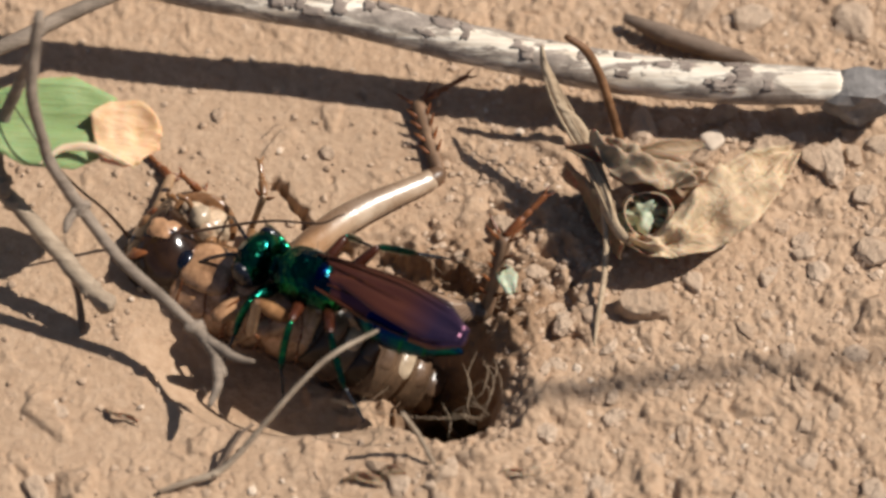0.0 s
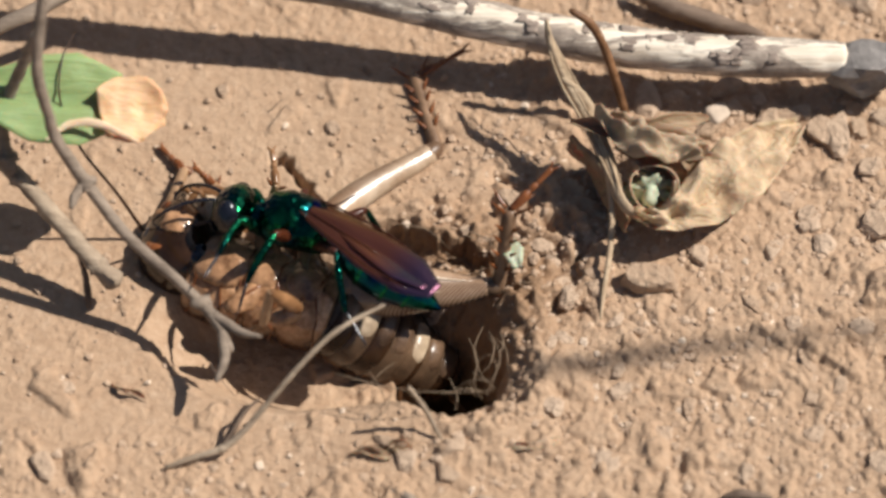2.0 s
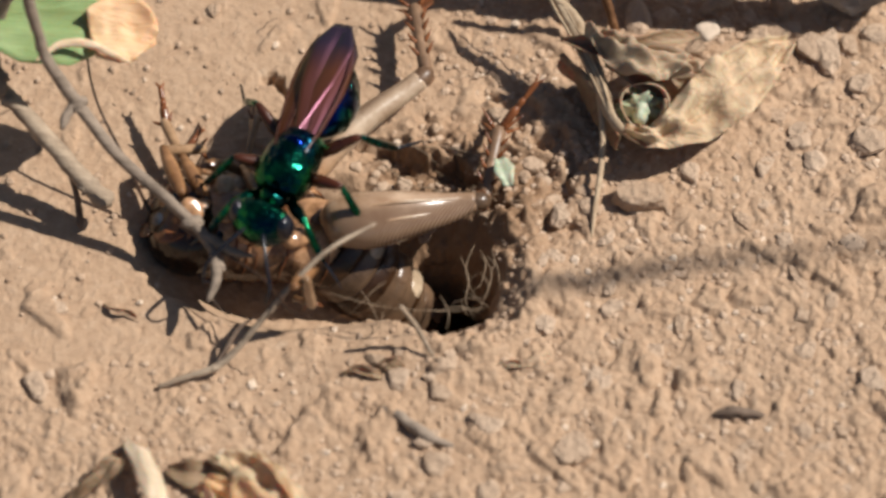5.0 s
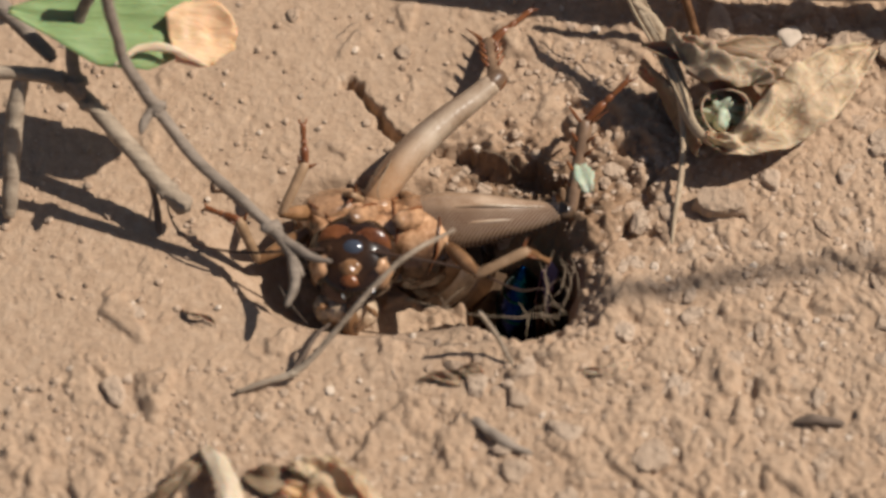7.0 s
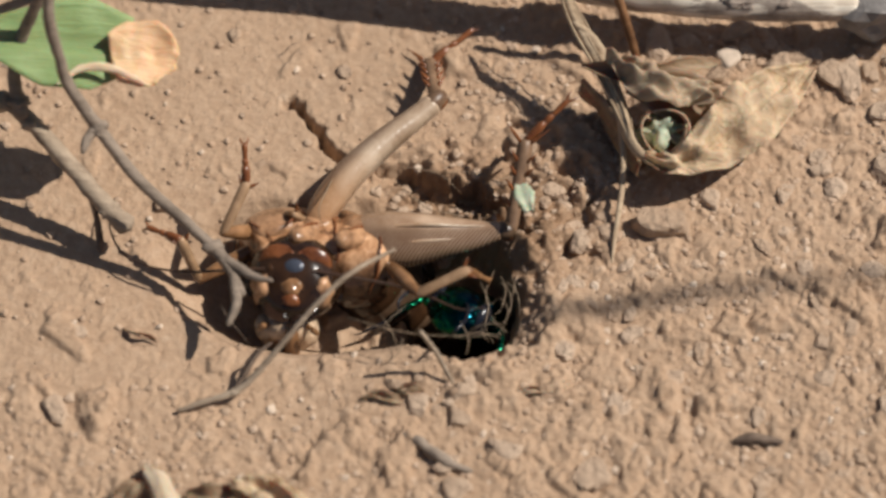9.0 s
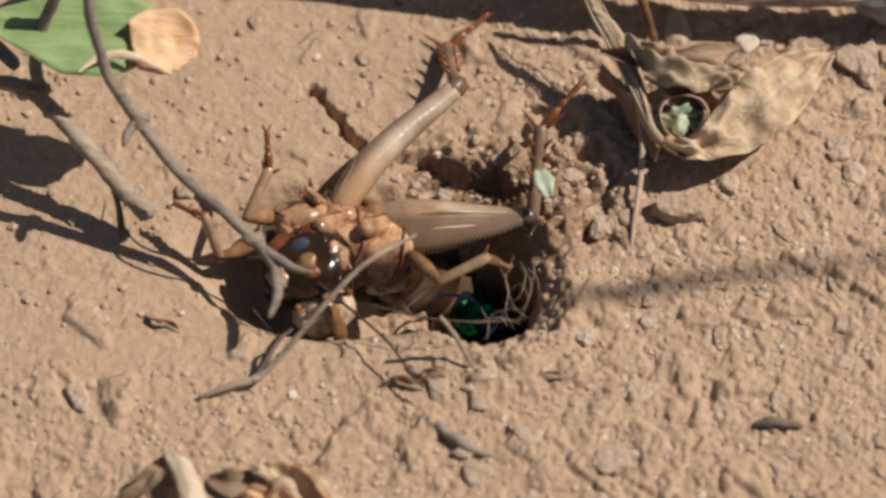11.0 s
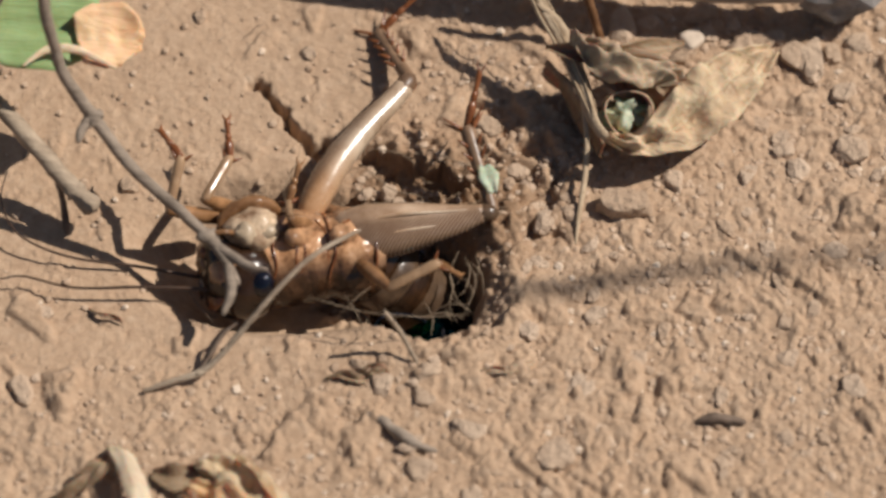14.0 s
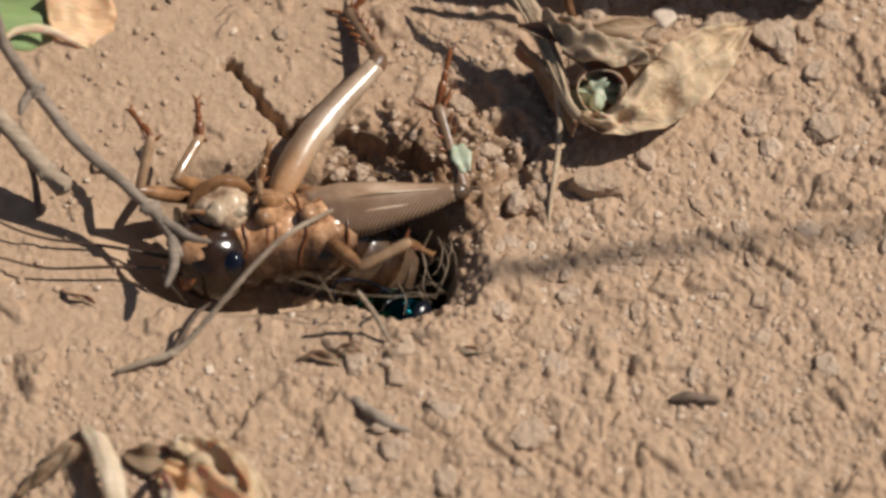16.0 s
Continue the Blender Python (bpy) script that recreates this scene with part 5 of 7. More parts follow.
        part("ridge", longer(tube([(1.0, 0.5, 1.1), (3.2, 0.6 + 0.55 * (1 - k), 1.25 + 1.2 * k), (6.5, 0.7 + 0.7 * (1 - k), 1.25 + 1.3 * k), (10, 0.5 + 0.4 * (1 - k), 1.0 + 0.6 * k), (13, 0.4, 0.75)], [0.1, 0.16, 0.16, 0.12, 0.06], 6, 8), stretch), FEMUR_PLAIN, f)
        t2 = p["hind_tibia.%d" % k] = part("hind_tibia", smooth_loft([(-0.2, 0, 0, 0.5, 0.55), (0.8, 0, 0, 0.62, 0.66), (4, 0, 0, 0.6, 0.66), (7.4, 0, 0, 0.72, 0.74), (8.2, 0, 0, 0.5, 0.5)], 18, 14), SHIN, c, "dusky spiny shin")
        for x in (2.2, 3.6, 5.0, 6.2):
            for s in (1, -1):
                part("spine", joined(*spines([(x, s * 0.4, 0.4, s * 0.6, 0.5)], 1.3)), KNEE, t2, "red-brown spine")
        for s, z in ((1, 0.3), (-1, 0.3), (1, -0.4), (-1, -0.4)):
            part("spur", joined(*spines([(7.9, s * 0.4, z, s * 1.0, z * 1.6)], 2.3, 1.0)), KNEE, t2, "red-brown spur")
        p["hind_foot.%d" % k] = foot("hind_foot", 5.8, c, KNEE)
    for kind, n in (("fore", 2), ("middle", 2)):
        for k in range(n):
            p["%s_femur.%d" % (kind, k)] = leg_piece(kind + "_femur", 5.6, 0.6, 0.72, 0.5, AMBER, c, "amber leg segment")
            t2 = p["%s_tibia.%d" % (kind, k)] = leg_piece(kind + "_tibia", 4.8, *((0.3, 0.3, 0.35, STRAW_LEG) if kind == "middle" and not k else (0.45, 0.46, 0.5, STRAW_LEG)), c, "pale slender shin")
            for s in (1, -1):
                part("spur", joined(*spines([(4.6, s * 0.35, 0, s * 0.8, 0.1)], 1.0, 0.9)), KNEE, t2)
            p["%s_foot.%d" % (kind, k)] = foot(kind + "_foot", 3.9, c, KNEE if kind == "fore" else AMBER)
    return c, p


CRICKET_BASE = (-8.0, -11.0, -2.0)
cricket, cricket_parts = build_cricket()

# ---- the jewel wasp: +x forward, +z up, from the middle of its thorax ----


def wasp_leg(owner, root, knee, ankle, toe, red, side):
    o = Vector(root)
    rel = lambda q: tuple(Vector(q) - o)
    k, a, t = rel(knee), rel(ankle), rel(toe)
    f = part("thigh", tube([(0, 0, 0), tuple(Vector(k) * 0.45 + Vector((0, 0, 0.15))), k], [0.42, 0.62, 0.36], 5, 10), WASP_RED if red else JEWEL_DARK, owner, "dark red thigh" if red else "metallic green thigh")
    f.location = o * MM
    part("shin", tube([k, tuple((Vector(k) + Vector(a)) / 2 + Vector((0.1, 0, 0.1))), a], [0.28, 0.36, 0.3], 4, 8), JEWEL_DARK, f, "dark metallic green shin")
    part("foot", joined(tube([a, tuple((Vector(a) * 0.6 + Vector(t) * 0.4)), tuple(Vector(a) * 0.25 + Vector(t) * 0.75), t], [0.18, 0.15, 0.14, 0.06], 4, 7),
                        tube([t, tuple(Vector(t) + Vector((0.3, side * 0.3, -0.15)))], [0.07, 0.02], 3, 6)), WASP_BLACK, f, "black jointed foot")
    return f


def build_wasp():
    w = thing("jewel_wasp", "metallic green and blue jewel wasp with amber wings", "wasp")
    p = {}
    big = lambda shape, k: ([(x * k, y * k, z * k) for x, y, z in shape[0]], shape[1])
    t = part("thorax", big(smooth_loft([(-3.6, 0, -0.4, 0.8, 0.8), (-3.0, 0, -0.1, 1.75, 1.75), (-1.6, 0, 0.1, 2.1, 2.15), (0, 0, 0.25, 2.2, 2.25), (1.6, 0, 0.15, 2.05, 2.0), (2.4, 0, 0.0, 1.35, 1.35)], 24, 24), 1.14), JEWEL, w, "pitted emerald green thorax")
    part("shield", big(ball(0.2, 0, 1.55, 1.2, 1.4, 1.0, 12, 18), 1.16), JEWEL, t)
    part("shield", big(ball(-1.5, 0, 1.5, 0.8, 1.15, 0.8, 10, 16), 1.16), JEWEL_BLUE, t)
    part("collar", big(smooth_loft([(2.1, 0, -0.1, 1.0, 1.0), (2.5, 0, -0.1, 1.2, 1.15), (3.3, 0, -0.1, 1.0, 0.95), (3.8, 0, -0.15, 0.55, 0.55)], 12, 18), 1.1), JEWEL, t, "emerald collar")
    for s in (1, -1):
        part("side_plate", big(ball(0.2, s * 1.25, -0.5, 1.6, 0.9, 1.1, 12, 16), 1.15), JEWEL_DARK, t)
    h = p["head"] = part("head", big(smooth_loft([(0.0, 0, 0.1, 0.6, 0.6), (0.3, 0, 0.1, 1.8, 1.5), (1.1, 0, 0.05, 2.35, 1.95), (2.1, 0, -0.15, 2.05, 1.75), (2.7, 0, -0.3, 1.2, 1.2), (2.95, 0, -0.35, 0.3, 0.3)], 18, 22), 1.2), JEWEL, w, "metallic green head")
    h.location = (3.7 * MM, 0, -0.1 * MM)
    for s in (1, -1):
        part("eye", big(ball(1.35, s * 1.8, 0.15, 0.95, 0.7, 1.35, 12, 16), 1.2), WASP_BLACK, h, "black compound eye")
        part("mandible", tube([(1.6, s * 1.0, -1.1), (2.3, s * 0.9, -1.7), (2.6, s * 0.2, -2.1)], [0.35, 0.3, 0.08], 4, 8), WASP_BLACK, h)
        part("antenna", tube([(2.2, s * 0.45, 0.1), (3.2, s * 0.9, 0.9), (5.2, s * 2.0, 0.6), (7.0, s * 3.0, -0.4), (8.0, s * 3.0, -1.6), (7.6, s * 2.6, -2.4)], [0.2, 0.19, 0.17, 0.15, 0.13, 0.08], 6, 8), WASP_BLACK, h, "curled black antenna")
    a = p["abdomen"] = part("abdomen", smooth_loft([(0.2, 0, 0, 0.28, 0.28), (-0.8, 0, 0, 0.32, 0.32), (-1.5, 0, 0.05, 1.3, 1.2), (-3.2, 0, 0.1, 2.4, 2.2), (-5.8, 0, 0, 2.75, 2.5), (-8.6, 0, -0.1, 2.0, 1.8), (-10.9, 0, -0.1, 0.8, 0.7), (-11.9, 0, -0.1, 0.12, 0.12)], 34, 24), JEWEL_BLUE, w, "smooth blue-green metallic abdomen")
    a.location = (-3.5 * MM, 0, -0.4 * MM)
    for x, r in ((-4.2, 2.66), (-6.8, 2.6), (-8.8, 1.9)):
        part("abdomen_band", smooth_loft([(x + 0.22, 0, 0.02 - 0.03 * abs(x + 3), r * 0.98, r * 0.90), (x, 0, 0.0 - 0.03 * abs(x + 3), r * 1.02, r * 0.935), (x - 0.2, 0, -0.03 * abs(x + 3), r * 0.98, r * 0.89)], 6, 24), JEWEL_DARK, a)
    for s, k in ((1, 0), (-1, 1)):
        wing = p["wing.%d" % k] = part("wing", blade([(0, 0, 0), (-3.4, s * 0.1, 0.15), (-8, s * 0.1, 0.1), (-12.6, s * 0.0, -0.2), (-15.4, s * -0.1, -0.5)], [0.5, 1.25, 2.05, 2.1, 0.8], -0.12, 8, 6, (0, s * 0.25, 1), 0.05, 0.12, 3 + k), WING, w, "smoky amber folded wing")
        wing.location = (-0.6 * MM, s * 0.9 * MM, 2.2 * MM)
        part("wing_vein", tube([(0, s * 0.45, 0.05), (-3.8, s * 1.2, 0.1), (-9, s * 1.8, 0.0), (-13.5, s * 1.5, -0.3)], [0.13, 0.12, 0.1, 0.05], 5, 6), WASP_RED, wing)
        part("wing_vein", tube([(0, 0, 0.06), (-4, s * 0.15, 0.2), (-9, s * 0.1, 0.1)], [0.09, 0.08, 0.04], 5, 6), WASP_RED, wing)
    k = 0
    for s in (1, -1):
        for x, red, kn, an, to in ((2.3, False, (4.4, 3.6, 1.6), (6.0, 5.6, -1.6), (7.0, 7.4, -4.4)), (-0.2, True, (0.0, 4.9, 2.0), (1.0, 7.6, -2.2), (0.8, 9.2, -5.4)), (-2.4, True, (-5.4, 4.2, 2.4), (-7.6, 6.6, -2.0), (-10.2, 7.8, -5.0))):
            p["leg.%d" % k] = wasp_leg(w, (x, s * 1.2, -1.1), (kn[0], s * kn[1], kn[2] - 1.2), (an[0], s * an[1], an[2] - 1.0), (to[0], s * to[1], to[2]), red, s)
            k += 1
    return w, p


wasp, wasp_parts = build_wasp()

# ---- what moves ----
# rows: seconds, place in millimetres, turn in degrees
CRICKET_MOVES = {
    "head": [(0, -16.67, 10.14, 2.20, -114.4, -33.6, 155.0), (0.5, -17.38, 11.63, 2.20, -114.4, -33.6, 155.0), (1, -15.49, 4.25, 2.20, -114.4, -33.6, 155.0), (1.5, -15.14, 7.42, 2.20, -114.4, -33.6, 155.0), (2, -15.90, 8.16, 2.20, -114.4, -33.6, 155.0), (2.5, -15.60, 5.62, 2.20, -114.4, -33.6, 155.0), (3, -16.26, 4.38, 2.20, -114.4, -33.6, 155.0), (4.2, -15.65, 3.08, 2.20, -114.4, -33.6, 155.0), (5.5, -13.63, 1.59, 1.80, -131.4, -51.0, -170.5), (5.8, -12.63, 1.09, 1.80, -161.2, -56.1, -158.2), (5.933, -9.66, -0.21, 2.00, 118.9, -75.7, -147.4), (6.1, -6.69, -1.50, 2.20, -5.8, -66.0, -90.0), (9, -6.69, -1.50, 2.20, -5.8, -66.0, -90.0), (10.7, -6.69, -1.50, 2.20, -5.8, -66.0, -90.0), (11.133, -7.30, -1.71, 2.07, 133.7, -70.6, 172.3), (11.567, -7.91, -1.93, 1.93, -178.8, -38.2, 170.5), (12, -8.51, -2.14, 1.80, -143.1, -12.9, -166.8), (14, -8.36, -2.24, 1.85, -143.1, -12.9, -166.8), (16, -8.51, -2.14, 1.80, -143.1, -12.9, -166.8)],
    "pronotum": [(0, -12.44, 7.18, 1.20, 176.2, -3.7, 153.1), (0.5, -13.09, 8.52, 1.20, 176.5, -3.6, 151.5), (1, -11.39, 1.88, 1.20, 174.4, -4.0, 161.7), (1.5, -11.07, 4.73, 1.20, 175.5, -3.9, 156.2), (2, -11.75, 5.40, 1.20, 175.7, -3.8, 155.6), (2.5, -11.48, 3.11, 1.20, 174.9, -3.9, 159.5), (3, -12.08, 1.99, 1.20, 174.4, -3.9, 161.9), (4.2, -11.53, 0.82, 1.20, 174.1, -4.0, 163.8), (5.5, -9.90, 2.26, 1.20, -149.6, -4.5, 179.5), (5.8, -9.00, 1.81, 1.20, -149.7, -4.6, -179.5), (6.1, -7.91, 2.02, 1.00, -144.5, -11.8, -155.4), (9, -7.91, 2.02, 1.00, -144.5, -11.8, -155.4), (10.7, -7.91, 2.02, 1.00, -144.5, -11.8, -155.4), (12, -4.21, -0.30, 1.20, -140.0, -4.6, -168.3), (14, -4.06, -0.40, 1.25, -140.0, -4.6, -168.3), (16, -4.21, -0.30, 1.20, -140.0, -4.6, -168.3)],
    "thorax": [(0, -6.81, 4.80, 1.20, 175.3, -0.0, 157.1), (0.5, -7.31, 5.84, 1.20, 175.7, -0.0, 155.1), (1, -5.99, 0.68, 1.20, 173.3, -0.0, 167.4), (1.5, -5.74, 2.89, 1.20, 174.5, -0.0, 161.0), (2, -6.27, 3.41, 1.20, 174.7, -0.0, 160.1), (2.5, -6.06, 1.63, 1.20, 173.8, -0.0, 164.8), (3, -6.52, 0.76, 1.20, 173.3, -0.0, 167.5), (4.2, -6.09, -0.15, 1.20, 172.9, -0.0, 169.9), (5.5, -4.60, 1.73, 1.00, -149.2, -2.2, 174.3), (5.8, -3.90, 1.38, 1.00, -149.3, -2.2, 175.2), (6.1, -2.96, 1.70, 0.80, -139.0, -2.3, 176.3), (9, -2.96, 1.70, 0.80, -139.0, -2.3, 176.3), (10.7, -2.96, 1.70, 0.80, -139.0, -2.3, 176.3), (12, -0.56, 0.09, 1.00, -139.3, -3.1, -174.0), (14, -0.41, -0.01, 1.05, -139.3, -3.1, -174.0), (16, -0.56, 0.09, 1.00, -139.3, -3.1, -174.0)],
    "abdomen": [(0, -3.49, 3.4, 1.2, -171.4, 40.5, -8), (0.5, -4.04, 4.32, 1.2, -172, 39.5, -10.1), (1, -2.47, -0.11, 1.2, -169.4, 42.7, 0.7), (1.5, -2.33, 1.72, 1.2, -170.4, 42.6, -3.9), (2, -2.89, 2.18, 1.2, -170.7, 41.7, -5.1), (2.5, -2.59, 0.68, 1.2, -169.9, 42.4, -1.3), (3, -3.01, -0.02, 1.2, -169.6, 41.8, 0.4), (4.2, -2.55, -0.78, 1.2, -169.1, 42.6, 2.4), (5.5, -1.02, 1.37, 0.86, 129.6, 51.2, -31.4), (5.8, -0.32, 1.08, 0.86, 127.7, 52.8, -32.2), (6.1, -0.57, 2.07, -1.95, 130.5, 51, -3), (9, -0.57, 2.07, -1.95, 130.5, 51, -3), (10.7, -0.57, 2.07, -1.95, 130.5, 51, -3), (12, 2.2, 0.8, -0.5, 128, 44, -11), (14, 2.35, 0.8, -0.5, 128, 44, -11), (16, 2.2, 0.8, -0.5, 128, 44, -11)],
    "antenna.0": [(0, -20.04, 11.69, 2.41, 0.0, -65.9, -150.0), (0.5, -20.75, 13.17, 2.41, 0.0, -61.0, -117.9), (0.733, -19.81, 9.49, 2.41, 7.6, -52.5, 177.8), (1, -18.86, 5.80, 2.41, 0.0, -44.4, 125.7), (1.5, -18.51, 8.96, 2.41, -0.0, -54.6, 158.2), (2, -19.27, 9.70, 2.41, 0.0, -61.6, 165.9), (2.5, -18.96, 7.16, 2.41, 0.0, -50.5, 134.6), (3, -19.63, 5.92, 2.41, 0.0, -47.1, 119.7), (4.2, -19.02, 4.62, 2.41, 0.0, -40.1, 118.7), (5.5, -17.09, 1.55, 3.15, 0.0, -41.7, 131.3), (5.8, -15.80, 1.28, 3.73, 0.0, -31.1, 139.7), (6.1, -4.92, -2.23, 5.38, 0.0, 6.2, 180.0), (9, -4.92, -2.23, 5.38, 0.0, 6.2, 180.0), (10.7, -4.92, -2.23, 5.38, 0.0, 6.2, 180.0), (12, -12.11, -2.09, 0.90, 0.0, -10.1, 178.8), (14, -11.96, -2.19, 0.95, 0.0, -10.1, 178.8), (16, -12.11, -2.09, 0.90, 0.0, -10.1, 178.8)],
    "antenna.1": [(0, -19.08, 9.69, 4.99, 0.0, -12.1, -0.5), (0.5, -19.79, 11.18, 4.99, -0.0, -11.8, -3.5), (1, -17.90, 3.80, 4.99, 0.0, -12.4, 11.9), (1.5, -17.55, 6.96, 4.99, 0.0, -12.8, 5.4), (2, -18.31, 7.71, 4.99, -0.0, -12.5, 3.6), (2.5, -18.00, 5.16, 4.99, -0.0, -12.5, 9.0), (3, -18.67, 3.92, 4.99, 0.0, -12.1, 11.3), (4.2, -18.06, 2.62, 4.99, 0.0, -12.2, 14.2), (4.867, -16.41, 1.14, 4.87, 0.0, -12.1, -33.2), (5.5, -14.77, -0.35, 4.76, 0.0, -12.1, -80.6), (5.8, -13.76, -1.37, 4.34, -0.0, -15.9, -85.7), (5.933, -11.03, -1.64, 4.93, -3.3, -5.9, -48.6), (6.1, -8.30, -1.92, 5.52, 0.0, 4.1, -12.2), (9, -8.30, -1.92, 5.52, 0.0, 4.1, -12.2), (10.7, -8.30, -1.92, 5.52, 0.0, 4.1, -12.2), (11.133, -9.22, -2.82, 4.64, -2.6, 2.4, -68.4), (11.567, -10.13, -3.72, 3.76, -2.6, -0.7, -124.4), (12, -11.04, -4.63, 2.89, 0.0, -2.4, 179.5), (14, -10.89, -4.73, 2.94, 0.0, -2.4, 179.5), (16, -11.04, -4.63, 2.89, 0.0, -2.4, 179.5)],
    "hind_femur.0": [(0, -5.42, 9.09, 3, 26.8, 1.4, 36.8), (0.5, -5.85, 9.98, 3, 29.7, -14.6, 20.7), (1, -4.72, 5.55, 3, 23.1, -8.8, 44), (1.5, -4.51, 7.45, 3, 24, 2.6, 45.7), (2, -4.96, 7.9, 3, 24.9, 2.6, 43.5), (2.5, -4.78, 6.37, 3, 23.5, -4, 44.3), (3, -5.18, 5.63, 3, 24, -12.3, 40.8), (4.2, -4.81, 4.84, 3, 23.5, -16.1, 41.7), (5.5, -5.08, 4.95, 3, 23.8, -4.9, 43.2), (5.8, -4.48, 4.65, 3, 22.9, -3.1, 46.3), (6.1, -5.04, 4.06, 3.57, 10, -10.24, 45.84), (9, -5.04, 4.06, 3.57, 10, -10.24, 45.84), (10.7, -5.04, 4.06, 3.57, 10, -10.24, 45.84), (12, -2.65, 3.17, 3, 18.4, -6.8, 55.8), (14, -2.5, 3.07, 3.05, 18.4, -6.8, 55.8), (16, -2.65, 3.17, 3, 18.4, -6.8, 55.8)],
    "hind_tibia.0": [(0, 7.7, 18.91, 2.6, -8.7, -3.2, 104.6), (0.5, 9, 15.58, 7.13, -8.3, -1.9, 103.8), (1, 6.94, 16.81, 5.5, -8.7, -2.1, 104.5), (1.5, 6.94, 19.17, 2.25, -8.8, -3.2, 104.8), (2, 6.93, 19.17, 2.25, -8.7, -3.2, 104.7), (2.5, 6.94, 17.79, 4.15, -8.7, -2.5, 104.6), (3, 6.96, 16.09, 6.5, -8.8, -2.1, 104.6), (4.2, 6.96, 15.32, 7.55, -8.8, -1.8, 104.5), (5.5, 6.84, 16.13, 4.4, -3, 5.6, 94.5), (5.8, 6.84, 16.48, 3.9, -3, 5.6, 94.5), (6.1, 5.86, 15.28, 6.4, 0, 28.68, 95.31), (9, 5.86, 15.28, 6.4, 0, 28.68, 95.31), (10.7, 5.86, 15.28, 6.4, 0, 28.68, 95.31), (12, 6.5, 16.64, 4.95, -17.1, 18.3, 112.1), (14, 6.65, 16.54, 5, -17.1, 18.3, 112.1), (16, 6.5, 16.64, 4.95, -17.1, 18.3, 112.1)],
    "hind_foot.0": [(0, 5.65, 26.74, 3.05, 29.4, -16.8, 22.5), (0.5, 7.07, 23.44, 7.4, 29.4, -17.1, 22.5), (1, 4.91, 24.64, 5.8, 29.2, -16.5, 23.1), (1.5, 4.88, 27, 2.7, 29.3, -16.8, 22.6), (2, 4.88, 26.99, 2.7, 29.3, -16.8, 22.7), (2.5, 4.9, 25.62, 4.5, 29.3, -16.9, 22.8), (3, 4.91, 23.92, 6.8, 29.3, -16.5, 22.7), (4.2, 4.92, 23.16, 7.8, 29.3, -16.6, 22.7), (5.5, 6.21, 24.16, 3.6, 24.9, -13.1, 37.9), (5.8, 6.21, 24.52, 3.1, 25, -13.7, 37.7), (6.1, 5.21, 22.27, 2.56, 0, -7.23, 39.34), (9, 5.21, 22.27, 2.56, 0, -7.23, 39.34), (10.7, 5.21, 22.27, 2.56, 0, -7.23, 39.34), (12, 3.6, 23.77, 2.4, 24.9, -24.7, 37.6), (14, 3.75, 23.67, 2.45, 24.9, -24.7, 37.6), (16, 3.6, 23.77, 2.4, 24.9, -24.7, 37.6)],
    "hind_femur.1": [(0, -2.40, 5.12, 3.00, 31.9, 2.7, -5.1), (0.5, -2.83, 6.01, 3.00, 31.7, 4.1, -7.2), (1, -1.69, 1.58, 3.00, 32.3, -9.3, 0.7), (1.5, -1.48, 3.48, 3.00, 32.7, -11.1, -8.3), (2, -1.94, 3.93, 3.00, 32.0, 0.6, -2.0), (2.5, -1.76, 2.40, 3.00, 32.2, -7.2, -1.2), (3, -2.15, 1.66, 3.00, 31.9, -3.5, 4.1), (4.2, -1.79, 0.88, 3.00, 31.8, -5.2, 6.3), (5.5, -2.40, -0.51, 7.00, 32.5, 10.3, 10.7), (5.8, -1.80, -0.81, 7.00, 33.2, 15.6, 15.9), (6.1, -1.83, 3.36, 2.30, 32.0, -1.6, 1.0), (9, -1.83, 3.36, 2.30, 32.0, -1.6, 1.0), (10.7, -1.83, 3.36, 2.30, 32.0, -1.6, 1.0), (12, -0.27, 1.50, 2.80, 31.9, -4.6, 5.1), (14, -0.12, 1.40, 2.85, 31.9, -4.6, 5.1), (16, -0.27, 1.50, 2.80, 31.9, -4.6, 5.1)],
    "hind_tibia.1": [(0, 11.83, 3.85, 2.33, 16.8, -64.4, 63.1), (0.5, 11.32, 4.21, 1.98, 21.2, -63.0, 55.5), (1, 12.42, 1.76, 5.30, 4.6, -3.2, 82.4), (1.5, 12.41, 1.46, 5.75, 4.6, -2.8, 82.3), (2, 12.35, 3.43, 2.85, 11.7, -65.6, 71.5), (2.5, 12.43, 2.10, 4.80, 4.6, -3.2, 82.4), (3, 12.08, 2.68, 3.88, 14.1, -65.1, 67.6), (4.2, 12.37, 2.43, 4.29, 4.9, -3.2, 81.9), (5.5, 11.43, 2.09, 4.45, 8.5, -15.4, 74.4), (5.8, 11.45, 2.97, 3.15, 13.3, -51.6, 66.2), (6.1, 12.46, 3.61, 2.70, 6.4, -34.8, 77.9), (9, 12.46, 3.61, 2.70, 6.4, -34.8, 77.9), (10.7, 12.46, 3.61, 2.70, 6.4, -34.8, 77.9), (12, 13.93, 2.76, 3.94, -9.3, -20.7, 107.6), (14, 14.08, 2.66, 3.99, -9.3, -20.7, 107.6), (16, 13.93, 2.76, 3.94, -9.3, -20.7, 107.6)],
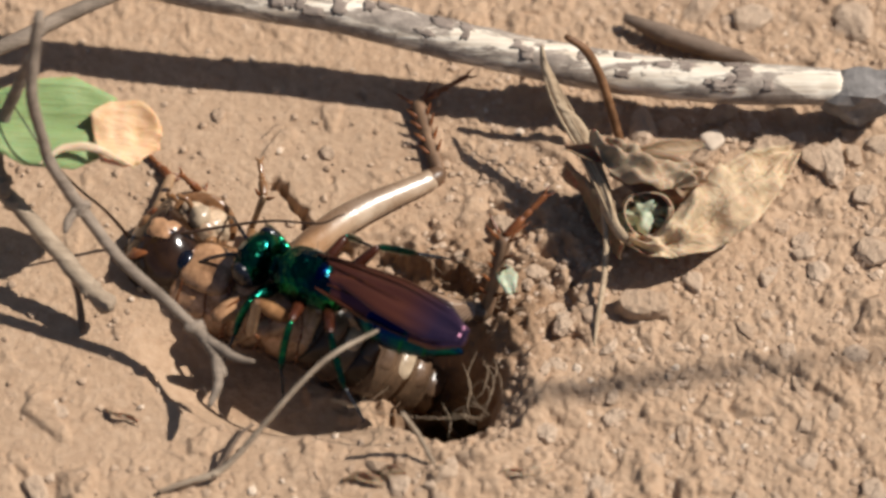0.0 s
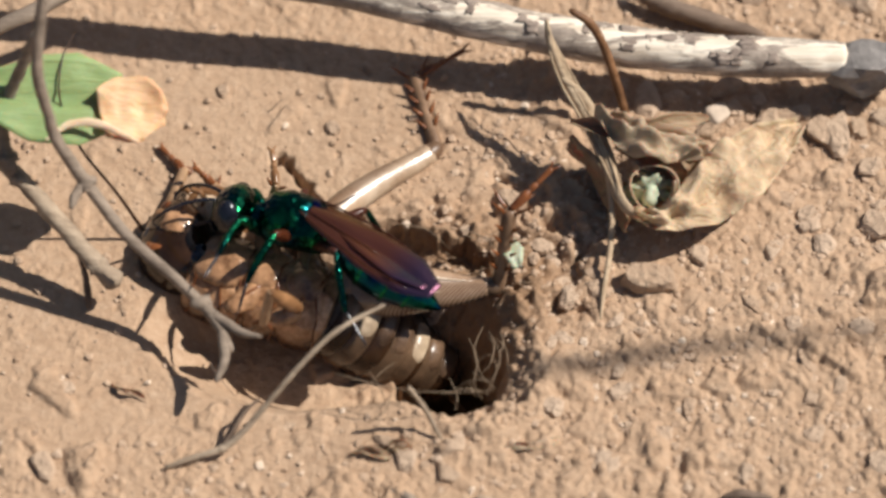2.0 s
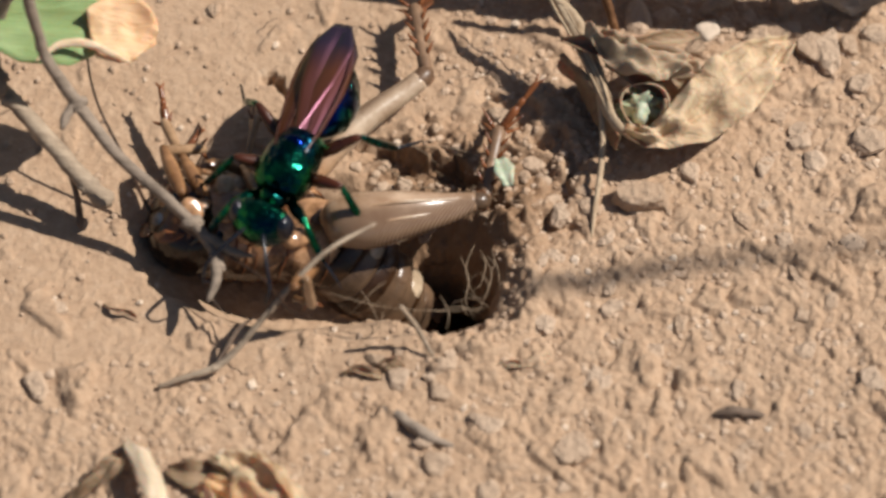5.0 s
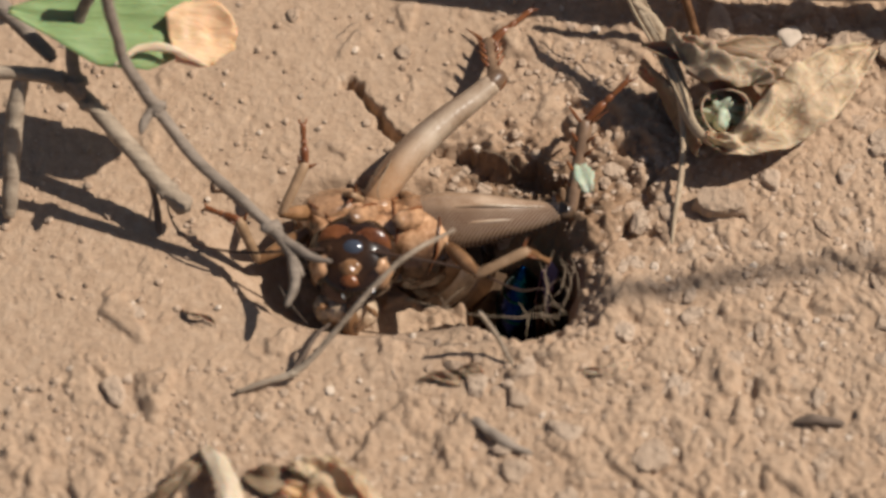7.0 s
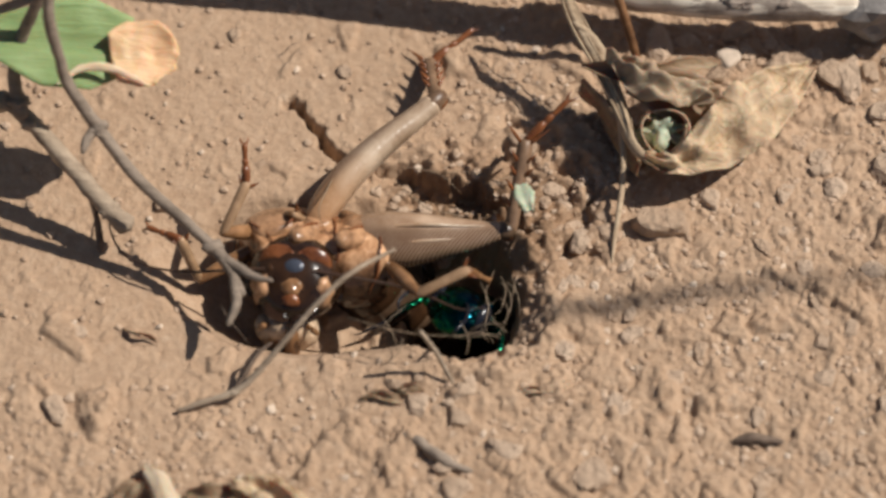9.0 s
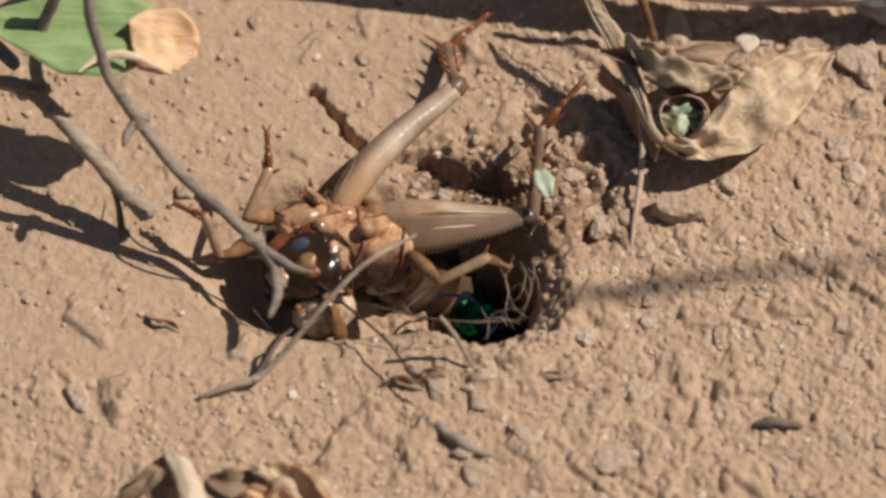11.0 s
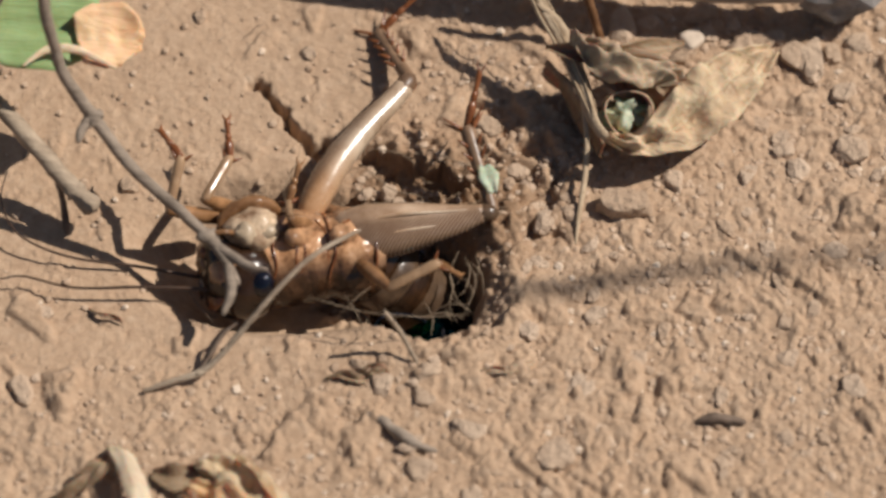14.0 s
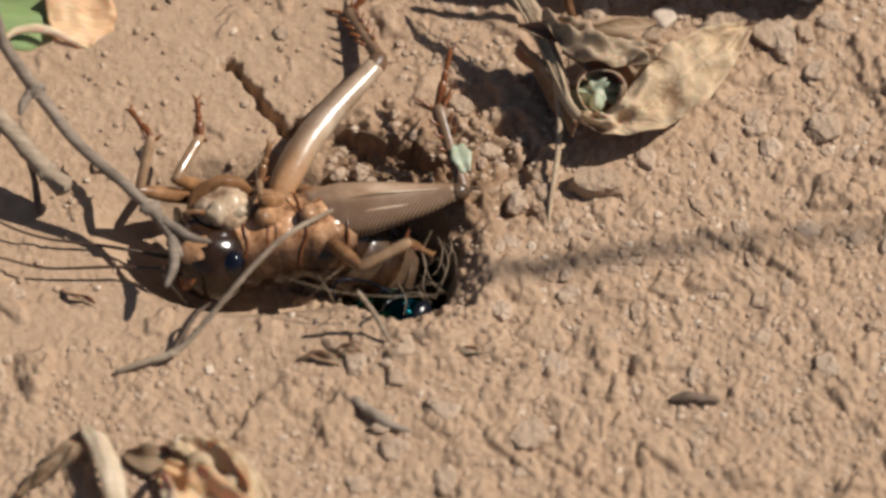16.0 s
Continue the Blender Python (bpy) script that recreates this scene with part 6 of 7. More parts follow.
    "hind_foot.1": [(0, 13.41, 6.97, 9.64, 24.6, -25.8, 38.5), (0.5, 13.40, 7.24, 9.20, 24.6, -25.9, 38.5), (1, 13.49, 9.78, 5.75, 24.6, -25.5, 38.3), (1.5, 13.48, 9.48, 6.15, 24.6, -25.5, 38.4), (2, 13.41, 6.60, 10.23, 24.6, -25.6, 38.4), (2.5, 13.50, 10.12, 5.25, 24.6, -25.4, 38.5), (3, 13.38, 5.84, 11.23, 24.6, -26.0, 38.4), (4.2, 13.51, 10.44, 4.75, 24.5, -25.3, 38.7), (5.5, 13.53, 9.62, 6.60, 20.6, -29.4, 48.6), (5.8, 13.48, 7.58, 9.50, 20.7, -29.7, 48.4), (6.1, 13.85, 10.11, 7.32, 25.1, -24.9, 37.0), (9, 13.85, 10.11, 7.32, 25.1, -24.9, 37.0), (10.7, 13.85, 10.11, 7.32, 25.1, -24.9, 37.0), (12, 11.65, 9.98, 6.81, 8.5, -35.2, 73.9), (14, 11.80, 9.88, 6.86, 8.5, -35.2, 73.9), (16, 11.65, 9.98, 6.81, 8.5, -35.2, 73.9)],
    "fore_femur.0": [(0, -16.00, 9.43, 5.00, -21.1, 23.6, 115.2), (0.5, -16.71, 10.92, 5.00, -21.1, 23.6, 115.2), (1, -14.82, 3.54, 5.00, -21.1, 23.6, 115.2), (1.5, -14.47, 6.70, 5.00, -21.1, 23.6, 115.2), (2, -15.23, 7.45, 5.00, -21.1, 23.6, 115.2), (2.5, -14.93, 4.91, 5.00, -21.1, 23.6, 115.2), (3, -15.59, 3.67, 5.00, -21.1, 23.6, 115.2), (4.2, -14.98, 2.36, 5.00, -21.1, 23.6, 115.2), (5.5, -14.81, 2.24, 8.00, -8.8, -0.5, 104.4), (5.8, -13.81, 1.74, 8.00, -8.8, -0.5, 104.4), (5.933, -12.09, 1.84, 5.25, -21.7, 1.5, 156.1), (6.1, -10.36, 1.94, 2.50, -28.2, 12.8, -152.9), (9, -10.36, 1.94, 2.50, -28.2, 12.8, -152.9), (10.7, -10.36, 1.94, 2.50, -28.2, 12.8, -152.9), (12, -10.20, 2.18, 4.00, -38.4, -32.3, -165.7), (14, -10.05, 2.08, 4.05, -38.4, -32.3, -165.7), (16, -10.20, 2.18, 4.00, -38.4, -32.3, -165.7)],
    "fore_tibia.0": [(0, -18.18, 14.07, 2.76, 10.8, 3.6, 73.0), (0.5, -18.90, 15.56, 2.76, 10.8, 3.6, 73.0), (1, -17.01, 8.18, 2.76, 10.8, 3.6, 73.0), (1.5, -16.65, 11.34, 2.76, 10.8, 3.6, 73.0), (2, -17.42, 12.09, 2.76, 10.8, 3.6, 73.0), (2.5, -17.11, 9.55, 2.76, 10.8, 3.6, 73.0), (3, -17.77, 8.31, 2.76, 10.8, 3.6, 73.0), (4.2, -17.16, 7.00, 2.76, 10.8, 3.6, 73.0), (4.867, -16.68, 7.33, 5.40, 38.6, 25.4, 39.2), (5.5, -16.20, 7.66, 8.05, 54.2, 58.1, 9.0), (5.8, -15.20, 7.16, 8.05, 54.2, 58.1, 9.0), (5.9, -15.21, 4.59, 5.78, 62.0, 8.4, 30.8), (6, -15.22, 2.02, 3.52, 50.2, -40.3, 51.4), (6.1, -15.23, -0.54, 1.25, -29.9, -65.5, 137.5), (9, -15.23, -0.54, 1.25, -29.9, -65.5, 137.5), (10.7, -15.23, -0.54, 1.25, -29.9, -65.5, 137.5), (12, -14.79, 1.01, 6.99, 8.3, -33.3, 74.2), (14, -14.64, 0.91, 7.04, 8.3, -33.3, 74.2), (16, -14.79, 1.01, 6.99, 8.3, -33.3, 74.2)],
    "fore_foot.0": [(0, -16.78, 18.65, 2.45, -22.2, 3.7, 129.1), (0.5, -17.50, 20.14, 2.45, -22.2, 3.7, 129.1), (1, -15.61, 12.76, 2.45, -22.2, 3.7, 129.1), (1.5, -15.25, 15.93, 2.45, -22.2, 3.7, 129.1), (2, -16.02, 16.67, 2.45, -22.2, 3.7, 129.1), (2.5, -15.71, 14.13, 2.45, -22.2, 3.7, 129.1), (3, -16.38, 12.89, 2.45, -22.2, 3.7, 129.1), (4.2, -15.76, 11.59, 2.45, -22.2, 3.7, 129.1), (4.867, -14.73, 9.82, 3.21, 20.5, 12.0, 83.0), (5.5, -13.70, 8.06, 3.98, 50.5, 46.8, 46.6), (5.8, -12.70, 7.56, 3.98, 50.5, 46.8, 46.6), (5.9, -14.03, 5.31, 4.53, 31.4, 18.5, 77.1), (6, -15.36, 3.05, 5.07, 2.1, 3.6, 112.5), (6.1, -16.69, 0.80, 5.62, -30.0, 9.2, 150.1), (9, -16.69, 0.80, 5.62, -30.0, 9.2, 150.1), (10.7, -16.69, 0.80, 5.62, -30.0, 9.2, 150.1), (12, -13.69, 4.87, 9.63, -18.6, -1.6, 123.1), (14, -13.54, 4.77, 9.68, -18.6, -1.6, 123.1), (16, -13.69, 4.87, 9.63, -18.6, -1.6, 123.1)],
    "fore_femur.1": [(0, -13.20, 7.90, 5.00, 10.0, 21.9, 78.7), (0.5, -13.91, 9.39, 5.00, 10.0, 21.9, 78.7), (1, -12.02, 2.01, 5.00, 10.0, 21.9, 78.7), (1.5, -11.67, 5.17, 5.00, 10.0, 21.9, 78.7), (2, -12.43, 5.92, 5.00, 10.0, 21.9, 78.7), (2.5, -12.12, 3.38, 5.00, 10.0, 21.9, 78.7), (3, -12.79, 2.14, 5.00, 10.0, 21.9, 78.7), (4.2, -12.18, 0.83, 5.00, 10.0, 21.9, 78.7), (5.5, -13.41, 3.51, 7.00, -25.2, 17.7, 127.1), (5.8, -12.41, 3.01, 7.00, -25.2, 17.7, 127.1), (5.933, -10.90, 3.38, 4.75, -21.6, -13.8, 166.3), (6.1, -9.40, 3.76, 2.50, -43.1, -39.3, -144.7), (9, -9.40, 3.76, 2.50, -43.1, -39.3, -144.7), (10.7, -9.40, 3.76, 2.50, -43.1, -39.3, -144.7), (12, -8.78, 4.09, 2.50, -56.7, -52.2, -146.9), (14, -8.63, 3.99, 2.55, -56.7, -52.2, -146.9), (16, -8.78, 4.09, 2.50, -56.7, -52.2, -146.9)],
    "fore_tibia.1": [(0, -12.17, 13.00, 2.91, -15.9, 10.2, 113.8), (0.5, -12.89, 14.49, 2.91, -15.9, 10.2, 113.8), (1, -11.00, 7.11, 2.91, -15.9, 10.2, 113.8), (1.5, -10.64, 10.27, 2.91, -15.9, 10.2, 113.8), (2, -11.41, 11.01, 2.91, -15.9, 10.2, 113.8), (2.5, -11.10, 8.47, 2.91, -15.9, 10.2, 113.8), (3, -11.76, 7.23, 2.91, -15.9, 10.2, 113.8), (4.2, -11.15, 5.93, 2.91, -15.9, 10.2, 113.8), (5.5, -16.62, 7.77, 5.30, -12.7, -10.2, 113.0), (5.8, -15.62, 7.27, 5.30, -12.7, -10.2, 113.0), (6.1, -12.93, 1.25, 6.05, 14.7, -26.6, 61.5), (9, -12.93, 1.25, 6.05, 14.7, -26.6, 61.5), (10.7, -12.93, 1.25, 6.05, 14.7, -26.6, 61.5), (12, -11.65, 2.22, 6.92, 15.1, -3.9, 63.4), (14, -11.50, 2.12, 6.97, 15.1, -3.9, 63.4), (16, -11.65, 2.22, 6.92, 15.1, -3.9, 63.4)],
    "fore_foot.1": [(0, -14.08, 17.32, 2.06, -55.9, -61.1, -173.4), (0.5, -14.79, 18.81, 2.06, -55.9, -61.1, -173.4), (1, -12.90, 11.43, 2.06, -55.9, -61.1, -173.4), (1.5, -12.55, 14.59, 2.06, -55.9, -61.1, -173.4), (2, -13.31, 15.34, 2.06, -55.9, -61.1, -173.4), (2.5, -13.01, 12.79, 2.06, -55.9, -61.1, -173.4), (3, -13.67, 11.55, 2.06, -55.9, -61.1, -173.4), (4.2, -13.06, 10.25, 2.06, -55.9, -61.1, -173.4), (4.867, -15.76, 11.18, 4.10, 8.0, -29.9, 107.2), (5.5, -18.47, 12.12, 6.15, 11.2, 21.7, 77.1), (5.8, -17.47, 11.62, 6.15, 11.2, 21.7, 77.1), (6.1, -10.89, 5.02, 8.20, -1.6, -35.2, 93.1), (9, -10.89, 5.02, 8.20, -1.6, -35.2, 93.1), (10.7, -10.89, 5.02, 8.20, -1.6, -35.2, 93.1), (12, -9.51, 6.50, 7.25, -2.5, -21.8, 94.7), (14, -9.36, 6.40, 7.30, -2.5, -21.8, 94.7), (16, -9.51, 6.50, 7.25, -2.5, -21.8, 94.7)],
    "middle_femur.0": [(0, -8.39, 7.34, 5.00, -9.2, 21.9, 100.4), (0.5, -8.96, 8.53, 5.00, -9.2, 21.9, 100.4), (1, -7.45, 2.63, 5.00, -9.2, 21.9, 100.4), (1.5, -7.16, 5.16, 5.00, -9.2, 21.9, 100.4), (2, -7.77, 5.76, 5.00, -9.2, 21.9, 100.4), (2.5, -7.53, 3.72, 5.00, -9.2, 21.9, 100.4), (3, -8.06, 2.73, 5.00, -9.2, 21.9, 100.4), (4.2, -7.57, 1.69, 5.00, -9.2, 21.9, 100.4), (5.5, -7.91, 2.85, 7.00, -25.4, 29.7, 116.7), (5.8, -7.11, 2.45, 7.00, -25.4, 29.7, 116.7), (6.1, -5.73, 0.23, 5.00, 13.2, 34.5, 79.7), (9, -5.73, 0.23, 5.00, 13.2, 34.5, 79.7), (10.7, -5.73, 0.23, 5.00, 13.2, 34.5, 79.7), (11.333, -3.93, 1.03, 4.00, 17.3, -30.6, 118.8), (12, -2.14, 1.82, 3.00, -74.6, -58.4, -128.8), (14, -1.99, 1.72, 3.05, -74.6, -58.4, -128.8), (16, -2.14, 1.82, 3.00, -74.6, -58.4, -128.8)],
    "middle_tibia.0": [(0, -9.32, 12.45, 2.91, 49.8, -73.1, 20.1), (0.5, -9.89, 13.65, 2.91, 49.8, -73.1, 20.1), (1, -8.38, 7.74, 2.91, 49.8, -73.1, 20.1), (1.5, -8.10, 10.27, 2.91, 49.8, -73.1, 20.1), (2, -8.71, 10.87, 2.91, 49.8, -73.1, 20.1), (2.5, -8.47, 8.83, 2.91, 49.8, -73.1, 20.1), (3, -9.00, 7.84, 2.91, 49.8, -73.1, 20.1), (4.2, -8.51, 6.80, 2.91, 49.8, -73.1, 20.1), (4.867, -9.30, 7.00, 3.57, 7.8, -35.5, 69.2), (5.5, -10.09, 7.20, 4.23, 5.1, 7.4, 82.6), (5.8, -9.29, 6.80, 4.23, 5.1, 7.4, 82.6), (5.933, -7.10, 5.79, 3.03, 2.8, -40.9, 121.0), (6.1, -4.90, 4.77, 1.83, -71.9, -59.7, -139.7), (9, -4.90, 4.77, 1.83, -71.9, -59.7, -139.7), (10.7, -4.90, 4.77, 1.83, -71.9, -59.7, -139.7), (11.333, -4.44, 2.16, 4.80, -3.2, -22.5, 132.7), (12, -3.97, -0.46, 7.77, -7.6, 37.4, 95.1), (14, -3.82, -0.56, 7.82, -7.6, 37.4, 95.1), (16, -3.97, -0.46, 7.77, -7.6, 37.4, 95.1)],
    "middle_foot.0": [(0, -8.01, 12.93, 7.50, -3.9, -10.2, 96.8), (0.5, -8.58, 14.12, 7.50, -3.9, -10.2, 96.8), (1, -7.08, 8.22, 7.50, -3.9, -10.2, 96.8), (1.5, -6.79, 10.75, 7.50, -3.9, -10.2, 96.8), (2, -7.40, 11.35, 7.50, -3.9, -10.2, 96.8), (2.5, -7.16, 9.31, 7.50, -3.9, -10.2, 96.8), (3, -7.69, 8.32, 7.50, -3.9, -10.2, 96.8), (4.2, -7.20, 7.28, 7.50, -3.9, -10.2, 96.8), (5.5, -9.48, 11.92, 3.61, 2.3, 31.2, 88.1), (5.8, -8.68, 11.52, 3.61, 2.3, 31.2, 88.1), (5.933, -7.71, 7.36, 4.79, -25.7, 35.9, 110.0), (6.1, -6.75, 3.21, 5.97, -53.0, 48.6, 129.0), (9, -6.75, 3.21, 5.97, -53.0, 48.6, 129.0), (10.7, -6.75, 3.21, 5.97, -53.0, 48.6, 129.0), (11.333, -5.53, 3.27, 5.42, -31.5, 0.7, 110.8), (12, -4.31, 3.34, 4.86, 10.2, -32.3, 70.4), (14, -4.16, 3.24, 4.91, 10.2, -32.3, 70.4), (16, -4.31, 3.34, 4.86, 10.2, -32.3, 70.4)],
    "middle_femur.1": [(0, -5.78, 1.32, 5.00, -68.5, -60.2, -147.7), (0.5, -6.35, 2.51, 5.00, -68.5, -60.2, -147.7), (1, -4.84, -3.39, 5.00, -68.5, -60.2, -147.7), (1.5, -4.56, -0.86, 5.00, -68.5, -60.2, -147.7), (2, -5.17, -0.27, 5.00, -68.5, -60.2, -147.7), (2.5, -4.92, -2.30, 5.00, -68.5, -60.2, -147.7), (3, -5.45, -3.29, 5.00, -68.5, -60.2, -147.7), (4.2, -4.96, -4.34, 5.00, -68.5, -60.2, -147.7), (4.867, -3.41, -4.95, 6.00, -34.5, -38.5, -120.9), (5.5, -1.86, -5.56, 7.00, 1.6, -31.1, -88.6), (5.8, -1.06, -5.96, 7.00, 1.6, -31.1, -88.6), (6.1, 1.74, -0.61, 3.50, 23.8, -23.6, -60.5), (9, 1.74, -0.61, 3.50, 23.8, -23.6, -60.5), (10.7, 1.74, -0.61, 3.50, 23.8, -23.6, -60.5), (12, 1.92, -2.21, 3.50, 26.3, -24.8, -57.0), (14, 2.07, -2.31, 3.55, 26.3, -24.8, -57.0), (16, 1.92, -2.21, 3.50, 26.3, -24.8, -57.0)],
    "middle_tibia.1": [(0, -8.13, -0.17, 9.86, -68.9, 80.0, -173.9), (0.5, -8.70, 1.02, 9.86, -68.9, 80.0, -173.9), (1, -7.20, -4.88, 9.86, -68.9, 80.0, -173.9), (1.5, -6.91, -2.35, 9.86, -68.9, 80.0, -173.9), (2, -7.52, -1.76, 9.86, -68.9, 80.0, -173.9), (2.5, -7.28, -3.79, 9.86, -68.9, 80.0, -173.9), (3, -7.81, -4.78, 9.86, -68.9, 80.0, -173.9), (4.2, -7.32, -5.83, 9.86, -68.9, 80.0, -173.9), (5.5, -1.74, -10.36, 9.89, 107.4, 76.9, 38.6), (5.8, -0.94, -10.76, 9.89, 107.4, 76.9, 38.6), (5.933, 1.66, -7.92, 7.82, 53.9, 31.8, 8.1), (6.1, 4.26, -5.08, 5.74, 29.6, -13.7, 21.3), (9, 4.26, -5.08, 5.74, 29.6, -13.7, 21.3), (10.7, 4.26, -5.08, 5.74, 29.6, -13.7, 21.3), (12, 4.69, -6.47, 5.85, 29.4, -14.6, 22.3), (14, 4.84, -6.57, 5.90, 29.4, -14.6, 22.3), (16, 4.69, -6.47, 5.85, 29.4, -14.6, 22.3)],
    "middle_foot.1": [(0, -8.97, -0.26, 5.13, -61.5, 57.0, 152.1), (0.5, -9.54, 0.93, 5.13, -61.5, 57.0, 152.1), (1, -8.03, -4.97, 5.13, -61.5, 57.0, 152.1), (1.5, -7.74, -2.44, 5.13, -61.5, 57.0, 152.1), (2, -8.35, -1.85, 5.13, -61.5, 57.0, 152.1), (2.5, -8.11, -3.88, 5.13, -61.5, 57.0, 152.1), (3, -8.64, -4.87, 5.13, -61.5, 57.0, 152.1), (4.2, -8.15, -5.91, 5.13, -61.5, 57.0, 152.1), (5.5, -0.90, -9.68, 5.21, -30.0, 40.3, 110.8), (5.8, -0.10, -10.08, 5.21, -30.0, 40.3, 110.8), (5.9, 2.80, -7.85, 5.77, -0.3, 32.6, 81.0), (6, 5.71, -5.62, 6.32, 29.7, 38.1, 51.0), (6.1, 8.61, -3.39, 6.88, 57.1, 54.9, 23.5), (9, 8.61, -3.39, 6.88, 57.1, 54.9, 23.5), (10.7, 8.61, -3.39, 6.88, 57.1, 54.9, 23.5), (12, 8.99, -4.71, 7.05, 53.3, 54.4, 15.3), (14, 9.14, -4.81, 7.10, 53.3, 54.4, 15.3), (16, 8.99, -4.71, 7.05, 53.3, 54.4, 15.3)],
}
WASP_MOVES = [(0, -11.9, -7.02, 5.6, -5.1, 5.7, 151.9), (0.5, -15.72, -1.79, 5.6, 11, 5.7, 141.7), (1, -12.16, -12.61, 5.9, 29.4, 2.9, 165), (1.5, -12.09, -5.82, 5.6, 30.3, -3.8, 170.2), (2, -13.94, -3.75, 5.6, 30, -3.4, 166.2), (2.5, -13.97, -6.82, 5.6, 45.1, -3, 177), (3, -13.1, -6.48, 5.6, 35.3, -3.2, 158.1), (4.2, -12.72, -10.41, 10, -3.3, 13.7, -146.8), (5.3, -13.44, -8.65, 8.5, -0.5, 9, -113), (5.5, -13.44, -8.65, 8.5, -0.5, 9, -113), (5.8, -12.63, -11.34, 9, -3.9, 26.2, -44), (6, -10.24, -12.36, 6, -36.7, 19.5, -16.7), (6.3, -2.24, -13.22, 4, -9.5, 59.2, -5.3), (6.5, 2.57, -14.15, 0, -140.2, 78.6, -158.3), (6.8, 0.7, -14, -12, -71.7, 84.3, -90), (7.2, 0.7, -14, -17, -71.7, 84.3, -90), (7.47, 0.7, -14, -17.5, -87, 42.2, -102.4), (7.7, 0.7, -14, -18, -90, 0, -101.3), (8, 0.7, -14, -17, -86.9, -46.8, -108.5), (8.3, 0.7, -14, -16, 26.8, -82, 135), (8.7, 1.17, -11.17, -10.95, 16.7, -76, -143.1), (9, 1.44, -13.37, -5.63, 14.3, -64.8, -135), (9.5, 1.15, -14.51, -4.97, 32.1, -76.8, -153.4), (9.7, 1.15, -14.21, -4.97, 32.1, -76.8, -153.4), (10.7, 1.15, -12.14, -8.77, 32.1, -76.8, -153.4), (11.8, 1.0, -12.4, -19.5, 32.1, -76.8, -153.4), (12.3, 1.14, -11.61, -19.77, 32.1, -76.8, -153.4), (13, 2.2, -12.46, -18.77, 32.1, -76.8, -153.4), (13.5, 2.04, -14.9, -13.4, 32.1, -76.8, -153.4), (14, 2.16, -14.6, -12.6, 32.1, -76.8, -153.4), (14.5, 1.95, -14.6, -13.4, 32.1, -76.8, -153.4), (15, 1.83, -13.73, -17.37, 32.1, -76.8, -153.4), (15.5, 3.3, -14.2, -7.9, 32.1, -76.8, -153.4), (16, 1.96, -17.12, -8.25, 41, -71.6, -161.6)]
